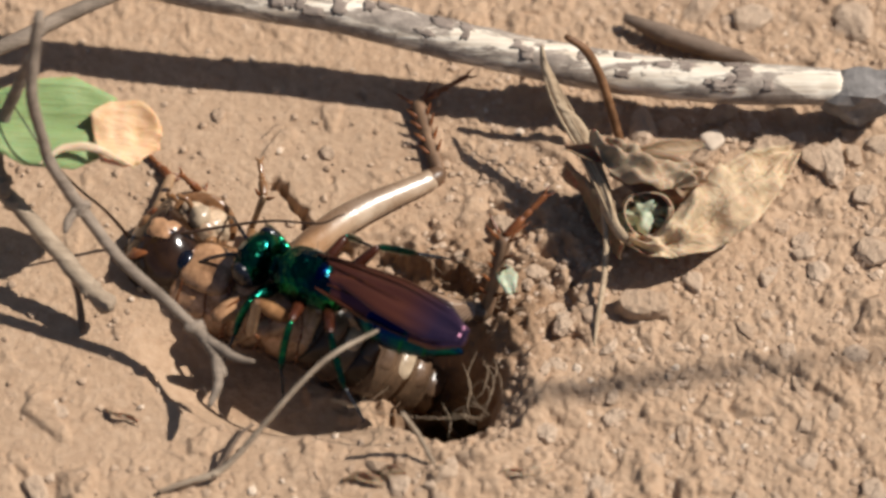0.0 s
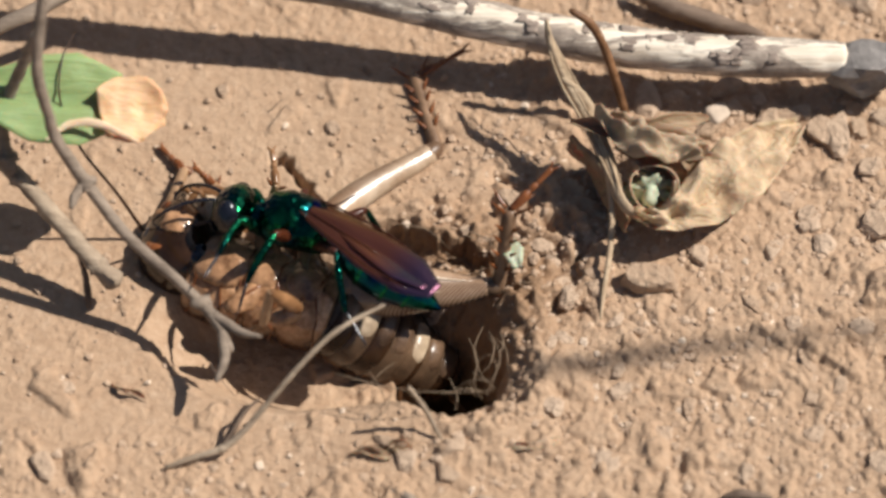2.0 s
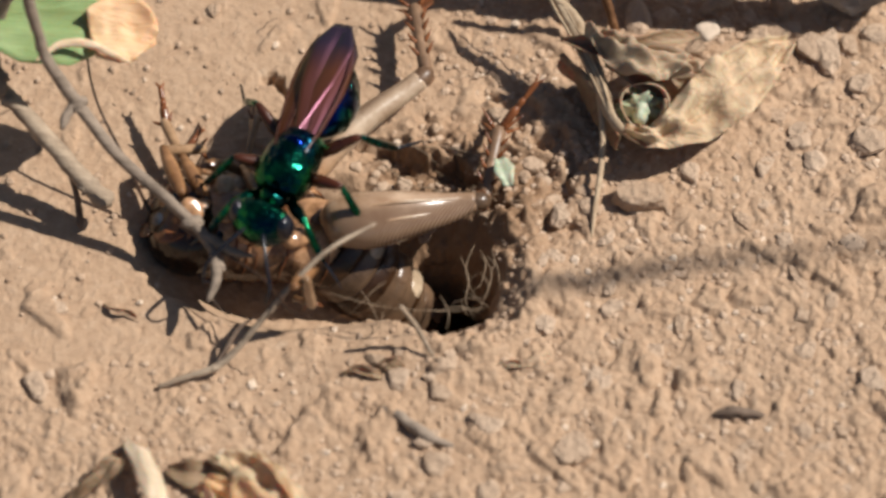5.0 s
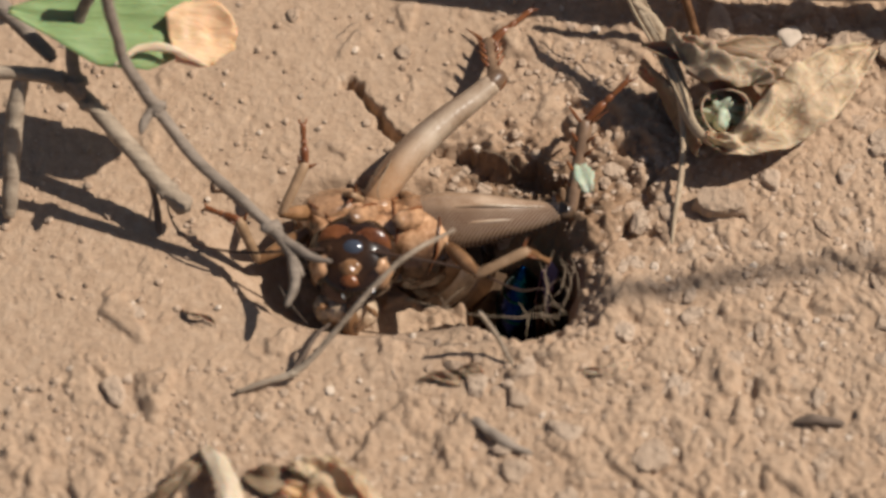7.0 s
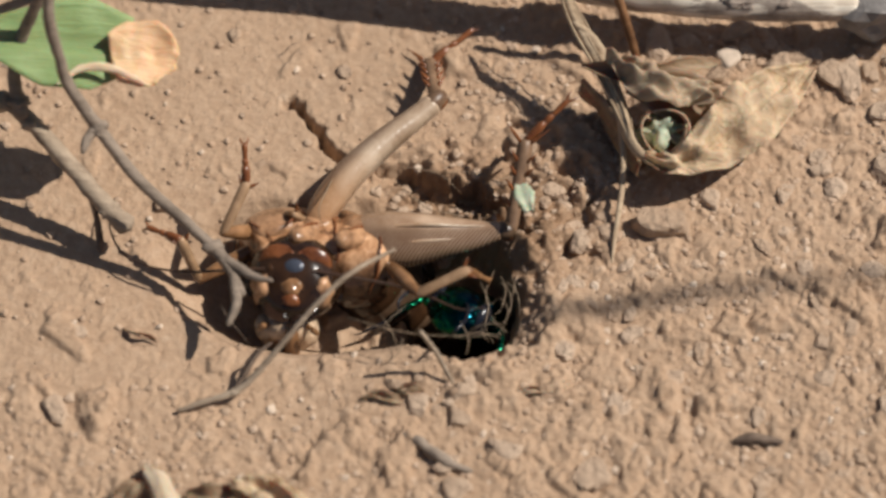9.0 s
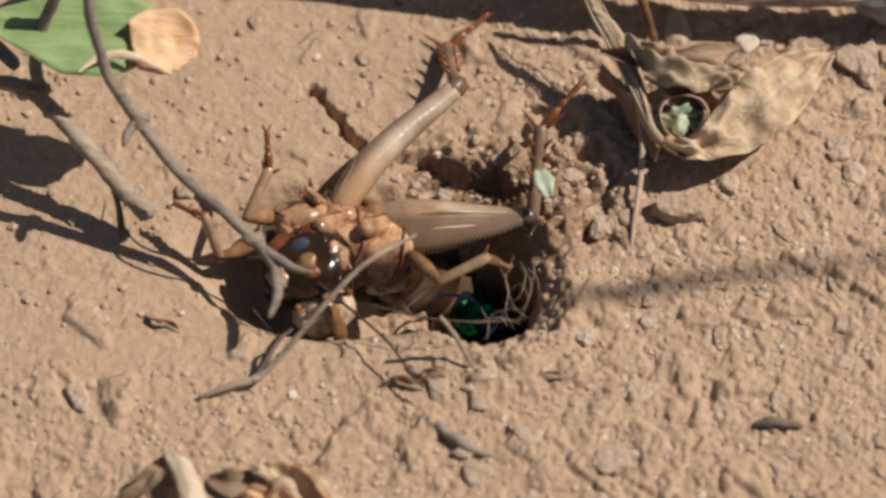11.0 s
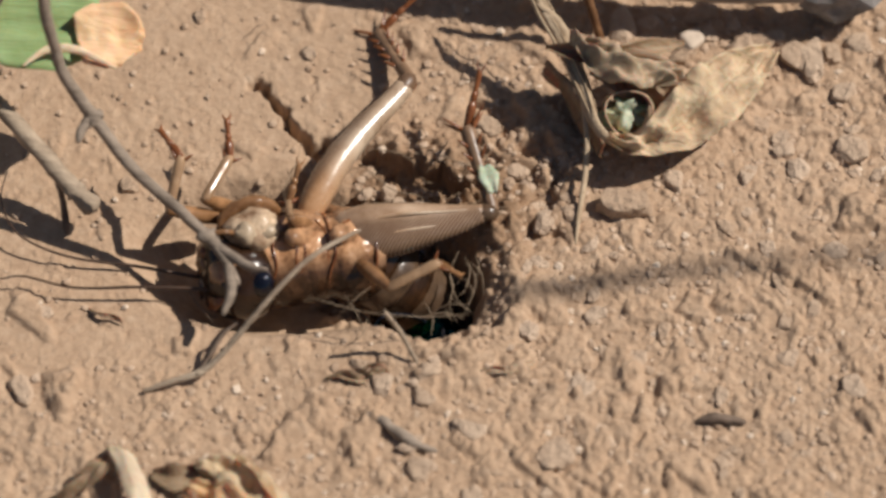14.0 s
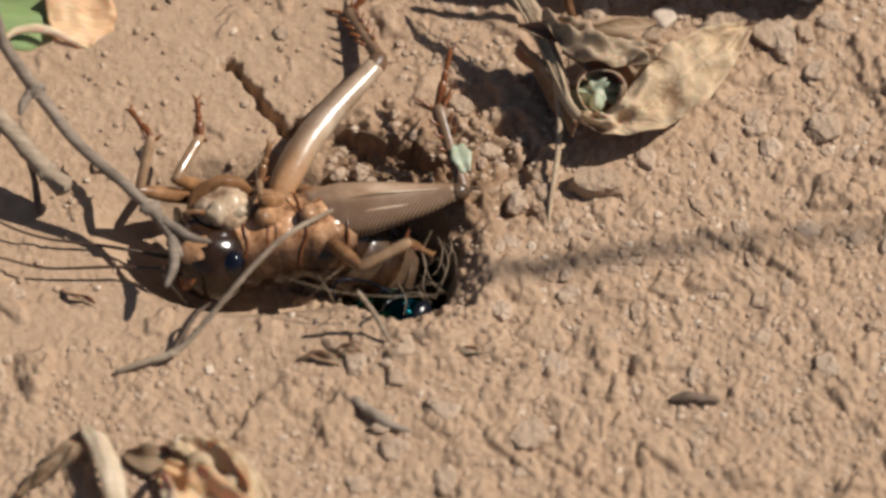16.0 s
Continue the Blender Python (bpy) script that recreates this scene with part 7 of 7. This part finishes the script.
WASP_PART_MOVES = {
    "abdomen": [(0, -3.5, 0, -0.4, 0, -13, 0.4), (0.5, -3.5, 0, -0.4, 0, -25.4, 9.3), (1, -3.5, 0, -0.4, 0, -26, 28.6), (1.5, -3.5, 0, -0.4, -0, -31.7, -16), (2, -3.5, 0, -0.4, -0, -20, -5.4), (2.5, -3.5, 0, -0.4, -0, -29.8, -60.3), (3, -3.5, 0, -0.4, 0, -3.2, 8.4), (4.2, -3.5, 0, -0.4, 0, -0, 0), (5.3, -3.5, 0, -0.4, 0, -34, 8), (5.5, -3.5, 0, -0.4, 0, -34, 8), (5.8, -3.5, 0, -0.4, 0, -65, -24.1), (6, -3.5, 0, -0.4, -0, -8.2, -0.1), (6.3, -3.5, 0, -0.4, 0, -0, 0), (6.5, -3.5, 0, -0.4, 0, 20, 44.9), (6.8, -3.5, 0, -0.4, 0, -0, 0), (16, -3.5, 0, -0.4, 0, -0, 0)],
    "wing.0": [(0, -0.6, 0.9, 2.2, -19.6, -9.2, 3.6), (0.5, -0.6, 0.9, 2.2, -21.2, -9, 11.2), (1, -0.6, 0.9, 2.2, -19.7, -21.7, 27), (1.5, -0.6, 0.9, 2.2, -18.8, 0.9, -13.9), (2, -0.6, 0.9, 2.2, -17.3, -5.4, -25.9), (2.5, -0.6, 0.9, 2.2, -15.8, 3.6, -37), (3, -0.6, 0.9, 2.2, -18.5, -9.2, 22.4), (4.2, -0.6, 0.9, 2.2, 0, 0, 4), (5.3, -0.6, 0.9, 2.2, 0, -14, 13), (5.5, -0.6, 0.9, 2.2, 0, -14, 13), (5.8, -0.6, 0.9, 2.2, 25.7, 49, 52), (6, -0.6, 0.9, 2.2, 17.8, 9.7, 28.8), (6.3, -0.6, 0.9, 2.2, 0, 0, 4), (6.6, -0.6, 0.9, 2.2, 0, 0, 4), (16, -0.6, 0.9, 2.2, 0, 0, 4)],
    "wing.1": [(0, -0.6, -0.9, 2.2, -19.2, -1.4, -5.3), (0.5, -0.6, -0.9, 2.2, -21.2, -9, 5.1), (1, -0.6, -0.9, 2.2, -18.2, 0.8, -20.7), (1.5, -0.6, -0.9, 2.2, -18.3, 2.6, -20), (2, -0.6, -0.9, 2.2, -16.6, -4.7, -30.5), (2.5, -0.6, -0.9, 2.2, -15.4, 4.8, -39.5), (3, -0.6, -0.9, 2.2, -18.9, 4.7, -14.4), (4.2, -0.6, -0.9, 2.2, 0, 0, -4), (5.3, -0.6, -0.9, 2.2, 0, -14, 7), (5.5, -0.6, -0.9, 2.2, 0, -14, 7), (5.8, -0.6, -0.9, 2.2, 32.4, -52.4, -35.5), (5.9, -0.6, -0.9, 2.2, 15.7, -22, -0.9), (6, -0.6, -0.9, 2.2, 18.6, 10.9, 22.9), (6.3, -0.6, -0.9, 2.2, 0, 0, -4), (6.6, -0.6, -0.9, 2.2, 0, 0, -4), (16, -0.6, -0.9, 2.2, 0, 0, -4)],
    "head": [(0, 3.70, 0.00, -0.10, 0.0, 8.0, -6.3), (0.5, 3.70, 0.00, -0.10, 0.0, 9.3, -3.1), (1, 3.70, 0.00, -0.10, 0.0, -2.6, 3.0), (1.5, 3.70, 0.00, -0.10, 0.0, 14.4, -11.7), (2, 3.70, 0.00, -0.10, 0.0, 1.2, -5.8), (2.5, 3.70, 0.00, -0.10, 0.0, 6.3, 11.9), (3, 3.70, 0.00, -0.10, 0.0, 6.5, 8.1), (5.3, 3.70, 0.00, -0.10, 0.0, -0.7, 3.3), (5.8, 3.70, 0.00, -0.10, 0.0, 15.1, 3.2), (6.2, 3.70, 0.00, -0.10, 0.0, 12.3, 0.6), (6.6, 3.70, 0.00, -0.10, 0.0, -2.6, 4.1), (8.8, 3.70, 0.00, -0.10, 0.0, 9.0, 6.2), (9.2, 3.70, 0.00, -0.10, 0.0, -3.3, -4.8), (9.7, 3.70, 0.00, -0.10, 0.0, 6.4, 8.8), (13, 3.70, 0.00, -0.10, 0.0, 15.3, 5.3), (13.6, 3.70, 0.00, -0.10, 0.0, 16.3, 5.1), (14.2, 3.70, 0.00, -0.10, 0.0, 13.6, -2.5), (15, 3.70, 0.00, -0.10, 0.0, 16.6, -1.3), (15.5, 3.70, 0.00, -0.10, 0.0, -1.9, 9.1), (16, 3.70, 0.00, -0.10, 0.0, 0.8, -8.7)],
    "leg.0": [(0, 2.30, 1.20, -1.10, -0.9, -0.0, 18.6), (0.3, 2.30, 1.20, -1.10, -5.0, -0.0, 5.1), (0.6, 2.30, 1.20, -1.10, -2.4, -0.0, 0.3), (1, 2.30, 1.20, -1.10, 3.6, -0.0, -6.0), (1.4, 2.30, 1.20, -1.10, 13.1, -0.0, 3.4), (1.8, 2.30, 1.20, -1.10, 13.9, -0.0, 7.3), (2.2, 2.30, 1.20, -1.10, 15.7, -0.0, 14.3), (2.6, 2.30, 1.20, -1.10, -9.1, -0.0, 6.9), (3, 2.30, 1.20, -1.10, 14.9, -0.0, 14.4), (3.6, 2.30, 1.20, -1.10, 3.1, -0.0, 16.2), (4.2, 2.30, 1.20, -1.10, -7.7, -0.0, 8.6), (4.8, 2.30, 1.20, -1.10, 3.2, -0.0, 13.3), (5.3, 2.30, 1.20, -1.10, -12.1, -0.0, -8.6), (5.6, 2.30, 1.20, -1.10, 15.7, -0.0, 14.2), (5.9, 2.30, 1.20, -1.10, 10.0, -0.0, -16.5), (6.1, 2.30, 1.20, -1.10, -9.5, -0.0, -3.6), (6.3, 2.30, 1.20, -1.10, 9.1, -0.0, -8.2), (6.5, 2.30, 1.20, -1.10, -12.7, -0.0, 14.9), (6.8, 2.30, 1.20, -1.10, -45.0, -0.0, 0.0), (8.8, 2.30, 1.20, -1.10, -12.7, -0.0, 4.6), (9.1, 2.30, 1.20, -1.10, -4.1, -0.0, 8.7), (9.4, 2.30, 1.20, -1.10, 15.4, -0.0, 15.2), (9.7, 2.30, 1.20, -1.10, 16.0, -0.0, 0.2), (13.4, 2.30, 1.20, -1.10, -11.7, -0.0, -7.6), (13.9, 2.30, 1.20, -1.10, -13.1, -0.0, 4.0), (14.4, 2.30, 1.20, -1.10, -1.8, -0.0, -12.1), (15.3, 2.30, 1.20, -1.10, -9.3, -0.0, 4.4), (15.7, 2.30, 1.20, -1.10, 12.0, -0.0, -18.3), (16, 2.30, 1.20, -1.10, 14.8, -0.0, -7.4)],
    "leg.1": [(0, -0.20, 1.20, -1.10, -2.7, -0.0, 15.9), (0.3, -0.20, 1.20, -1.10, 1.6, -0.0, -1.6), (0.6, -0.20, 1.20, -1.10, 3.9, -0.0, 5.8), (1, -0.20, 1.20, -1.10, 4.6, -0.0, 2.4), (1.4, -0.20, 1.20, -1.10, 1.2, -0.0, 17.6), (1.8, -0.20, 1.20, -1.10, 7.6, -0.0, -2.8), (2.2, -0.20, 1.20, -1.10, -5.0, -0.0, -10.5), (2.6, -0.20, 1.20, -1.10, 1.6, -0.0, 19.1), (3, -0.20, 1.20, -1.10, -13.7, -0.0, 1.9), (3.6, -0.20, 1.20, -1.10, 3.4, -0.0, -3.4), (4.2, -0.20, 1.20, -1.10, 4.5, -0.0, -19.2), (4.8, -0.20, 1.20, -1.10, -12.2, -0.0, 5.3), (5.3, -0.20, 1.20, -1.10, -0.0, -0.0, 5.1), (5.6, -0.20, 1.20, -1.10, -3.4, -0.0, 7.2), (5.9, -0.20, 1.20, -1.10, 8.1, -0.0, 8.3), (6.1, -0.20, 1.20, -1.10, -12.2, -0.0, -19.1), (6.3, -0.20, 1.20, -1.10, 14.9, -0.0, 7.0), (6.5, -0.20, 1.20, -1.10, -0.3, -0.0, -10.0), (6.8, -0.20, 1.20, -1.10, -45.0, -0.0, 0.0), (8.8, -0.20, 1.20, -1.10, -4.4, -0.0, 3.7), (9.1, -0.20, 1.20, -1.10, -4.6, -0.0, -5.4), (9.4, -0.20, 1.20, -1.10, 3.9, -0.0, -5.2), (9.7, -0.20, 1.20, -1.10, -2.7, -0.0, -8.0), (13.4, -0.20, 1.20, -1.10, -13.2, -0.0, 10.9), (13.9, -0.20, 1.20, -1.10, 8.1, -0.0, 2.8), (14.4, -0.20, 1.20, -1.10, -7.3, -0.0, -7.6), (15.3, -0.20, 1.20, -1.10, -6.8, -0.0, 12.2), (15.7, -0.20, 1.20, -1.10, -0.9, -0.0, -12.5), (16, -0.20, 1.20, -1.10, -10.9, -0.0, 7.9)],
    "leg.2": [(0, -2.40, 1.20, -1.10, -4.0, -0.0, -7.1), (0.3, -2.40, 1.20, -1.10, -0.8, -0.0, 13.3), (0.6, -2.40, 1.20, -1.10, -8.9, -0.0, 14.2), (1, -2.40, 1.20, -1.10, 5.5, -0.0, -6.5), (1.4, -2.40, 1.20, -1.10, -0.5, -0.0, 15.4), (1.8, -2.40, 1.20, -1.10, -10.4, -0.0, -11.0), (2.2, -2.40, 1.20, -1.10, -8.3, -0.0, 1.2), (2.6, -2.40, 1.20, -1.10, 11.2, -0.0, 12.3), (3, -2.40, 1.20, -1.10, -5.6, -0.0, -12.7), (3.6, -2.40, 1.20, -1.10, 5.3, -0.0, 12.3), (4.2, -2.40, 1.20, -1.10, -3.6, -0.0, 12.3), (4.8, -2.40, 1.20, -1.10, -5.2, -0.0, -14.8), (5.3, -2.40, 1.20, -1.10, -5.9, -0.0, 11.8), (5.6, -2.40, 1.20, -1.10, -1.5, -0.0, -6.1), (5.9, -2.40, 1.20, -1.10, -1.7, -0.0, -3.2), (6.1, -2.40, 1.20, -1.10, -9.3, -0.0, 16.8), (6.3, -2.40, 1.20, -1.10, 14.3, -0.0, -19.8), (6.5, -2.40, 1.20, -1.10, 15.6, -0.0, 15.2), (6.8, -2.40, 1.20, -1.10, -45.0, -0.0, 0.0), (8.8, -2.40, 1.20, -1.10, 14.5, -0.0, -2.6), (9.1, -2.40, 1.20, -1.10, -7.3, -0.0, 17.1), (9.4, -2.40, 1.20, -1.10, 11.1, -0.0, 9.8), (9.7, -2.40, 1.20, -1.10, 1.6, -0.0, 6.5), (13.4, -2.40, 1.20, -1.10, -3.8, -0.0, -8.4), (13.9, -2.40, 1.20, -1.10, -12.0, -0.0, -10.9), (14.4, -2.40, 1.20, -1.10, -5.4, -0.0, 3.5), (15.3, -2.40, 1.20, -1.10, -12.6, -0.0, 12.4), (15.7, -2.40, 1.20, -1.10, 6.8, -0.0, 16.1), (16, -2.40, 1.20, -1.10, 12.9, -0.0, 17.0)],
    "leg.3": [(0, 2.30, -1.20, -1.10, -3.3, -0.0, 16.0), (0.3, 2.30, -1.20, -1.10, -8.4, -0.0, -19.5), (0.6, 2.30, -1.20, -1.10, 5.0, -0.0, -13.1), (1, 2.30, -1.20, -1.10, -1.7, -0.0, 6.5), (1.4, 2.30, -1.20, -1.10, -14.2, -0.0, -3.4), (1.8, 2.30, -1.20, -1.10, 3.8, -0.0, 4.5), (2.2, 2.30, -1.20, -1.10, -11.8, -0.0, -9.9), (2.6, 2.30, -1.20, -1.10, -9.5, -0.0, -0.9), (3, 2.30, -1.20, -1.10, 8.1, -0.0, -5.9), (3.6, 2.30, -1.20, -1.10, -10.5, -0.0, 1.4), (4.2, 2.30, -1.20, -1.10, -9.8, -0.0, -13.1), (4.8, 2.30, -1.20, -1.10, -10.2, -0.0, 16.9), (5.3, 2.30, -1.20, -1.10, 13.8, -0.0, 12.9), (5.6, 2.30, -1.20, -1.10, -11.9, -0.0, 5.1), (5.9, 2.30, -1.20, -1.10, 5.9, -0.0, -18.0), (6.1, 2.30, -1.20, -1.10, -1.8, -0.0, -9.3), (6.3, 2.30, -1.20, -1.10, -0.2, -0.0, -3.1), (6.5, 2.30, -1.20, -1.10, 13.9, -0.0, 11.1), (6.8, 2.30, -1.20, -1.10, 45.0, -0.0, 0.0), (8.8, 2.30, -1.20, -1.10, 10.2, -0.0, -17.8), (9.1, 2.30, -1.20, -1.10, 11.9, -0.0, -15.0), (9.4, 2.30, -1.20, -1.10, -11.6, -0.0, 19.0), (9.7, 2.30, -1.20, -1.10, -1.1, -0.0, -16.6), (13.4, 2.30, -1.20, -1.10, 4.6, -0.0, -7.4), (13.9, 2.30, -1.20, -1.10, -5.4, -0.0, -5.9), (14.4, 2.30, -1.20, -1.10, 3.2, -0.0, 3.5), (15.3, 2.30, -1.20, -1.10, 4.1, -0.0, -12.4), (15.7, 2.30, -1.20, -1.10, -2.7, -0.0, -15.0), (16, 2.30, -1.20, -1.10, 2.6, -0.0, 8.6)],
    "leg.4": [(0, -0.20, -1.20, -1.10, 8.6, -0.0, -16.8), (0.3, -0.20, -1.20, -1.10, -4.1, -0.0, -5.1), (0.6, -0.20, -1.20, -1.10, 2.6, -0.0, 11.3), (1, -0.20, -1.20, -1.10, -4.7, -0.0, 12.0), (1.4, -0.20, -1.20, -1.10, 2.8, -0.0, -2.7), (1.8, -0.20, -1.20, -1.10, -7.1, -0.0, -0.2), (2.2, -0.20, -1.20, -1.10, -6.8, -0.0, -3.2), (2.6, -0.20, -1.20, -1.10, 6.6, -0.0, -1.6), (3, -0.20, -1.20, -1.10, -6.9, -0.0, 1.4), (3.6, -0.20, -1.20, -1.10, 1.3, -0.0, -17.1), (4.2, -0.20, -1.20, -1.10, -12.4, -0.0, -3.0), (4.8, -0.20, -1.20, -1.10, 2.8, -0.0, 17.5), (5.3, -0.20, -1.20, -1.10, -9.7, -0.0, 15.9), (5.6, -0.20, -1.20, -1.10, 0.1, -0.0, -9.5), (5.9, -0.20, -1.20, -1.10, -10.4, -0.0, -15.1), (6.1, -0.20, -1.20, -1.10, -12.6, -0.0, 6.5), (6.3, -0.20, -1.20, -1.10, -6.0, -0.0, 11.7), (6.5, -0.20, -1.20, -1.10, -2.9, -0.0, 9.3), (6.8, -0.20, -1.20, -1.10, 45.0, -0.0, 0.0), (8.8, -0.20, -1.20, -1.10, -3.6, -0.0, -15.9), (9.1, -0.20, -1.20, -1.10, 9.7, -0.0, -19.8), (9.4, -0.20, -1.20, -1.10, 12.7, -0.0, 11.0), (9.7, -0.20, -1.20, -1.10, 11.0, -0.0, -16.3), (13.4, -0.20, -1.20, -1.10, 8.6, -0.0, 15.2), (13.9, -0.20, -1.20, -1.10, -11.2, -0.0, -19.1), (14.4, -0.20, -1.20, -1.10, -11.3, -0.0, -15.1), (15.3, -0.20, -1.20, -1.10, -11.1, -0.0, 6.9), (15.7, -0.20, -1.20, -1.10, -3.4, -0.0, 18.1), (16, -0.20, -1.20, -1.10, 12.9, -0.0, 11.9)],
    "leg.5": [(0, -2.40, -1.20, -1.10, -1.3, -0.0, 10.7), (0.3, -2.40, -1.20, -1.10, 10.8, -0.0, 8.6), (0.6, -2.40, -1.20, -1.10, -14.0, -0.0, 10.0), (1, -2.40, -1.20, -1.10, 4.3, -0.0, -17.6), (1.4, -2.40, -1.20, -1.10, -10.8, -0.0, 2.6), (1.8, -2.40, -1.20, -1.10, 8.6, -0.0, -10.3), (2.2, -2.40, -1.20, -1.10, -4.5, -0.0, -10.0), (2.6, -2.40, -1.20, -1.10, 2.2, -0.0, 10.1), (3, -2.40, -1.20, -1.10, 2.1, -0.0, -5.3), (3.6, -2.40, -1.20, -1.10, 1.5, -0.0, -6.0), (4.2, -2.40, -1.20, -1.10, -1.0, -0.0, -16.7), (4.8, -2.40, -1.20, -1.10, 1.6, -0.0, 18.9), (5.3, -2.40, -1.20, -1.10, 9.2, -0.0, 9.9), (5.6, -2.40, -1.20, -1.10, -8.7, -0.0, 7.6), (5.9, -2.40, -1.20, -1.10, -1.5, -0.0, 7.0), (6.1, -2.40, -1.20, -1.10, -5.3, -0.0, -0.7), (6.3, -2.40, -1.20, -1.10, 9.5, -0.0, 15.9), (6.5, -2.40, -1.20, -1.10, -8.4, -0.0, -16.2), (6.8, -2.40, -1.20, -1.10, 45.0, -0.0, 0.0), (8.8, -2.40, -1.20, -1.10, -1.5, -0.0, 16.7), (9.1, -2.40, -1.20, -1.10, -7.6, -0.0, -2.3), (9.4, -2.40, -1.20, -1.10, 6.0, -0.0, -12.6), (9.7, -2.40, -1.20, -1.10, -3.6, -0.0, -12.0), (13.4, -2.40, -1.20, -1.10, 7.0, -0.0, -7.4), (13.9, -2.40, -1.20, -1.10, -14.6, -0.0, 7.6), (14.4, -2.40, -1.20, -1.10, -7.2, -0.0, -8.2), (15.3, -2.40, -1.20, -1.10, -11.6, -0.0, -3.5), (15.7, -2.40, -1.20, -1.10, 6.0, -0.0, 3.4), (16, -2.40, -1.20, -1.10, 13.3, -0.0, -11.3)],
}

# how far the leaning twig is pushed aside: seconds, east and north in millimetres
TWIG_SWAY = [(0, 0, 0), (9.7, 0, 0), (11.8, 2.6, -0.9), (15.0, 2.6, -0.9), (15.6, 1.3, -0.4), (16, 0, 0)]


def placed(x, y, z, rx, ry, rz):
    return pose(x * MM, y * MM, z * MM, rx, ry, rz)


def motions():
    for name, rows in CRICKET_MOVES.items():
        walk(cricket_parts[name], [(r[0], placed(*r[1:])) for r in rows])
    twig_at = Matrix.Translation(leaning_twig.location)
    walk(leaning_twig, [(t, Matrix.Translation((x * MM, y * MM, 0)) @ twig_at) for t, x, y in TWIG_SWAY])
    walk(wasp, [(r[0], placed(*r[1:])) for r in WASP_MOVES])
    for name, rows in WASP_PART_MOVES.items():
        walk(wasp_parts[name], [(r[0], placed(*r[1:])) for r in rows])


motions()
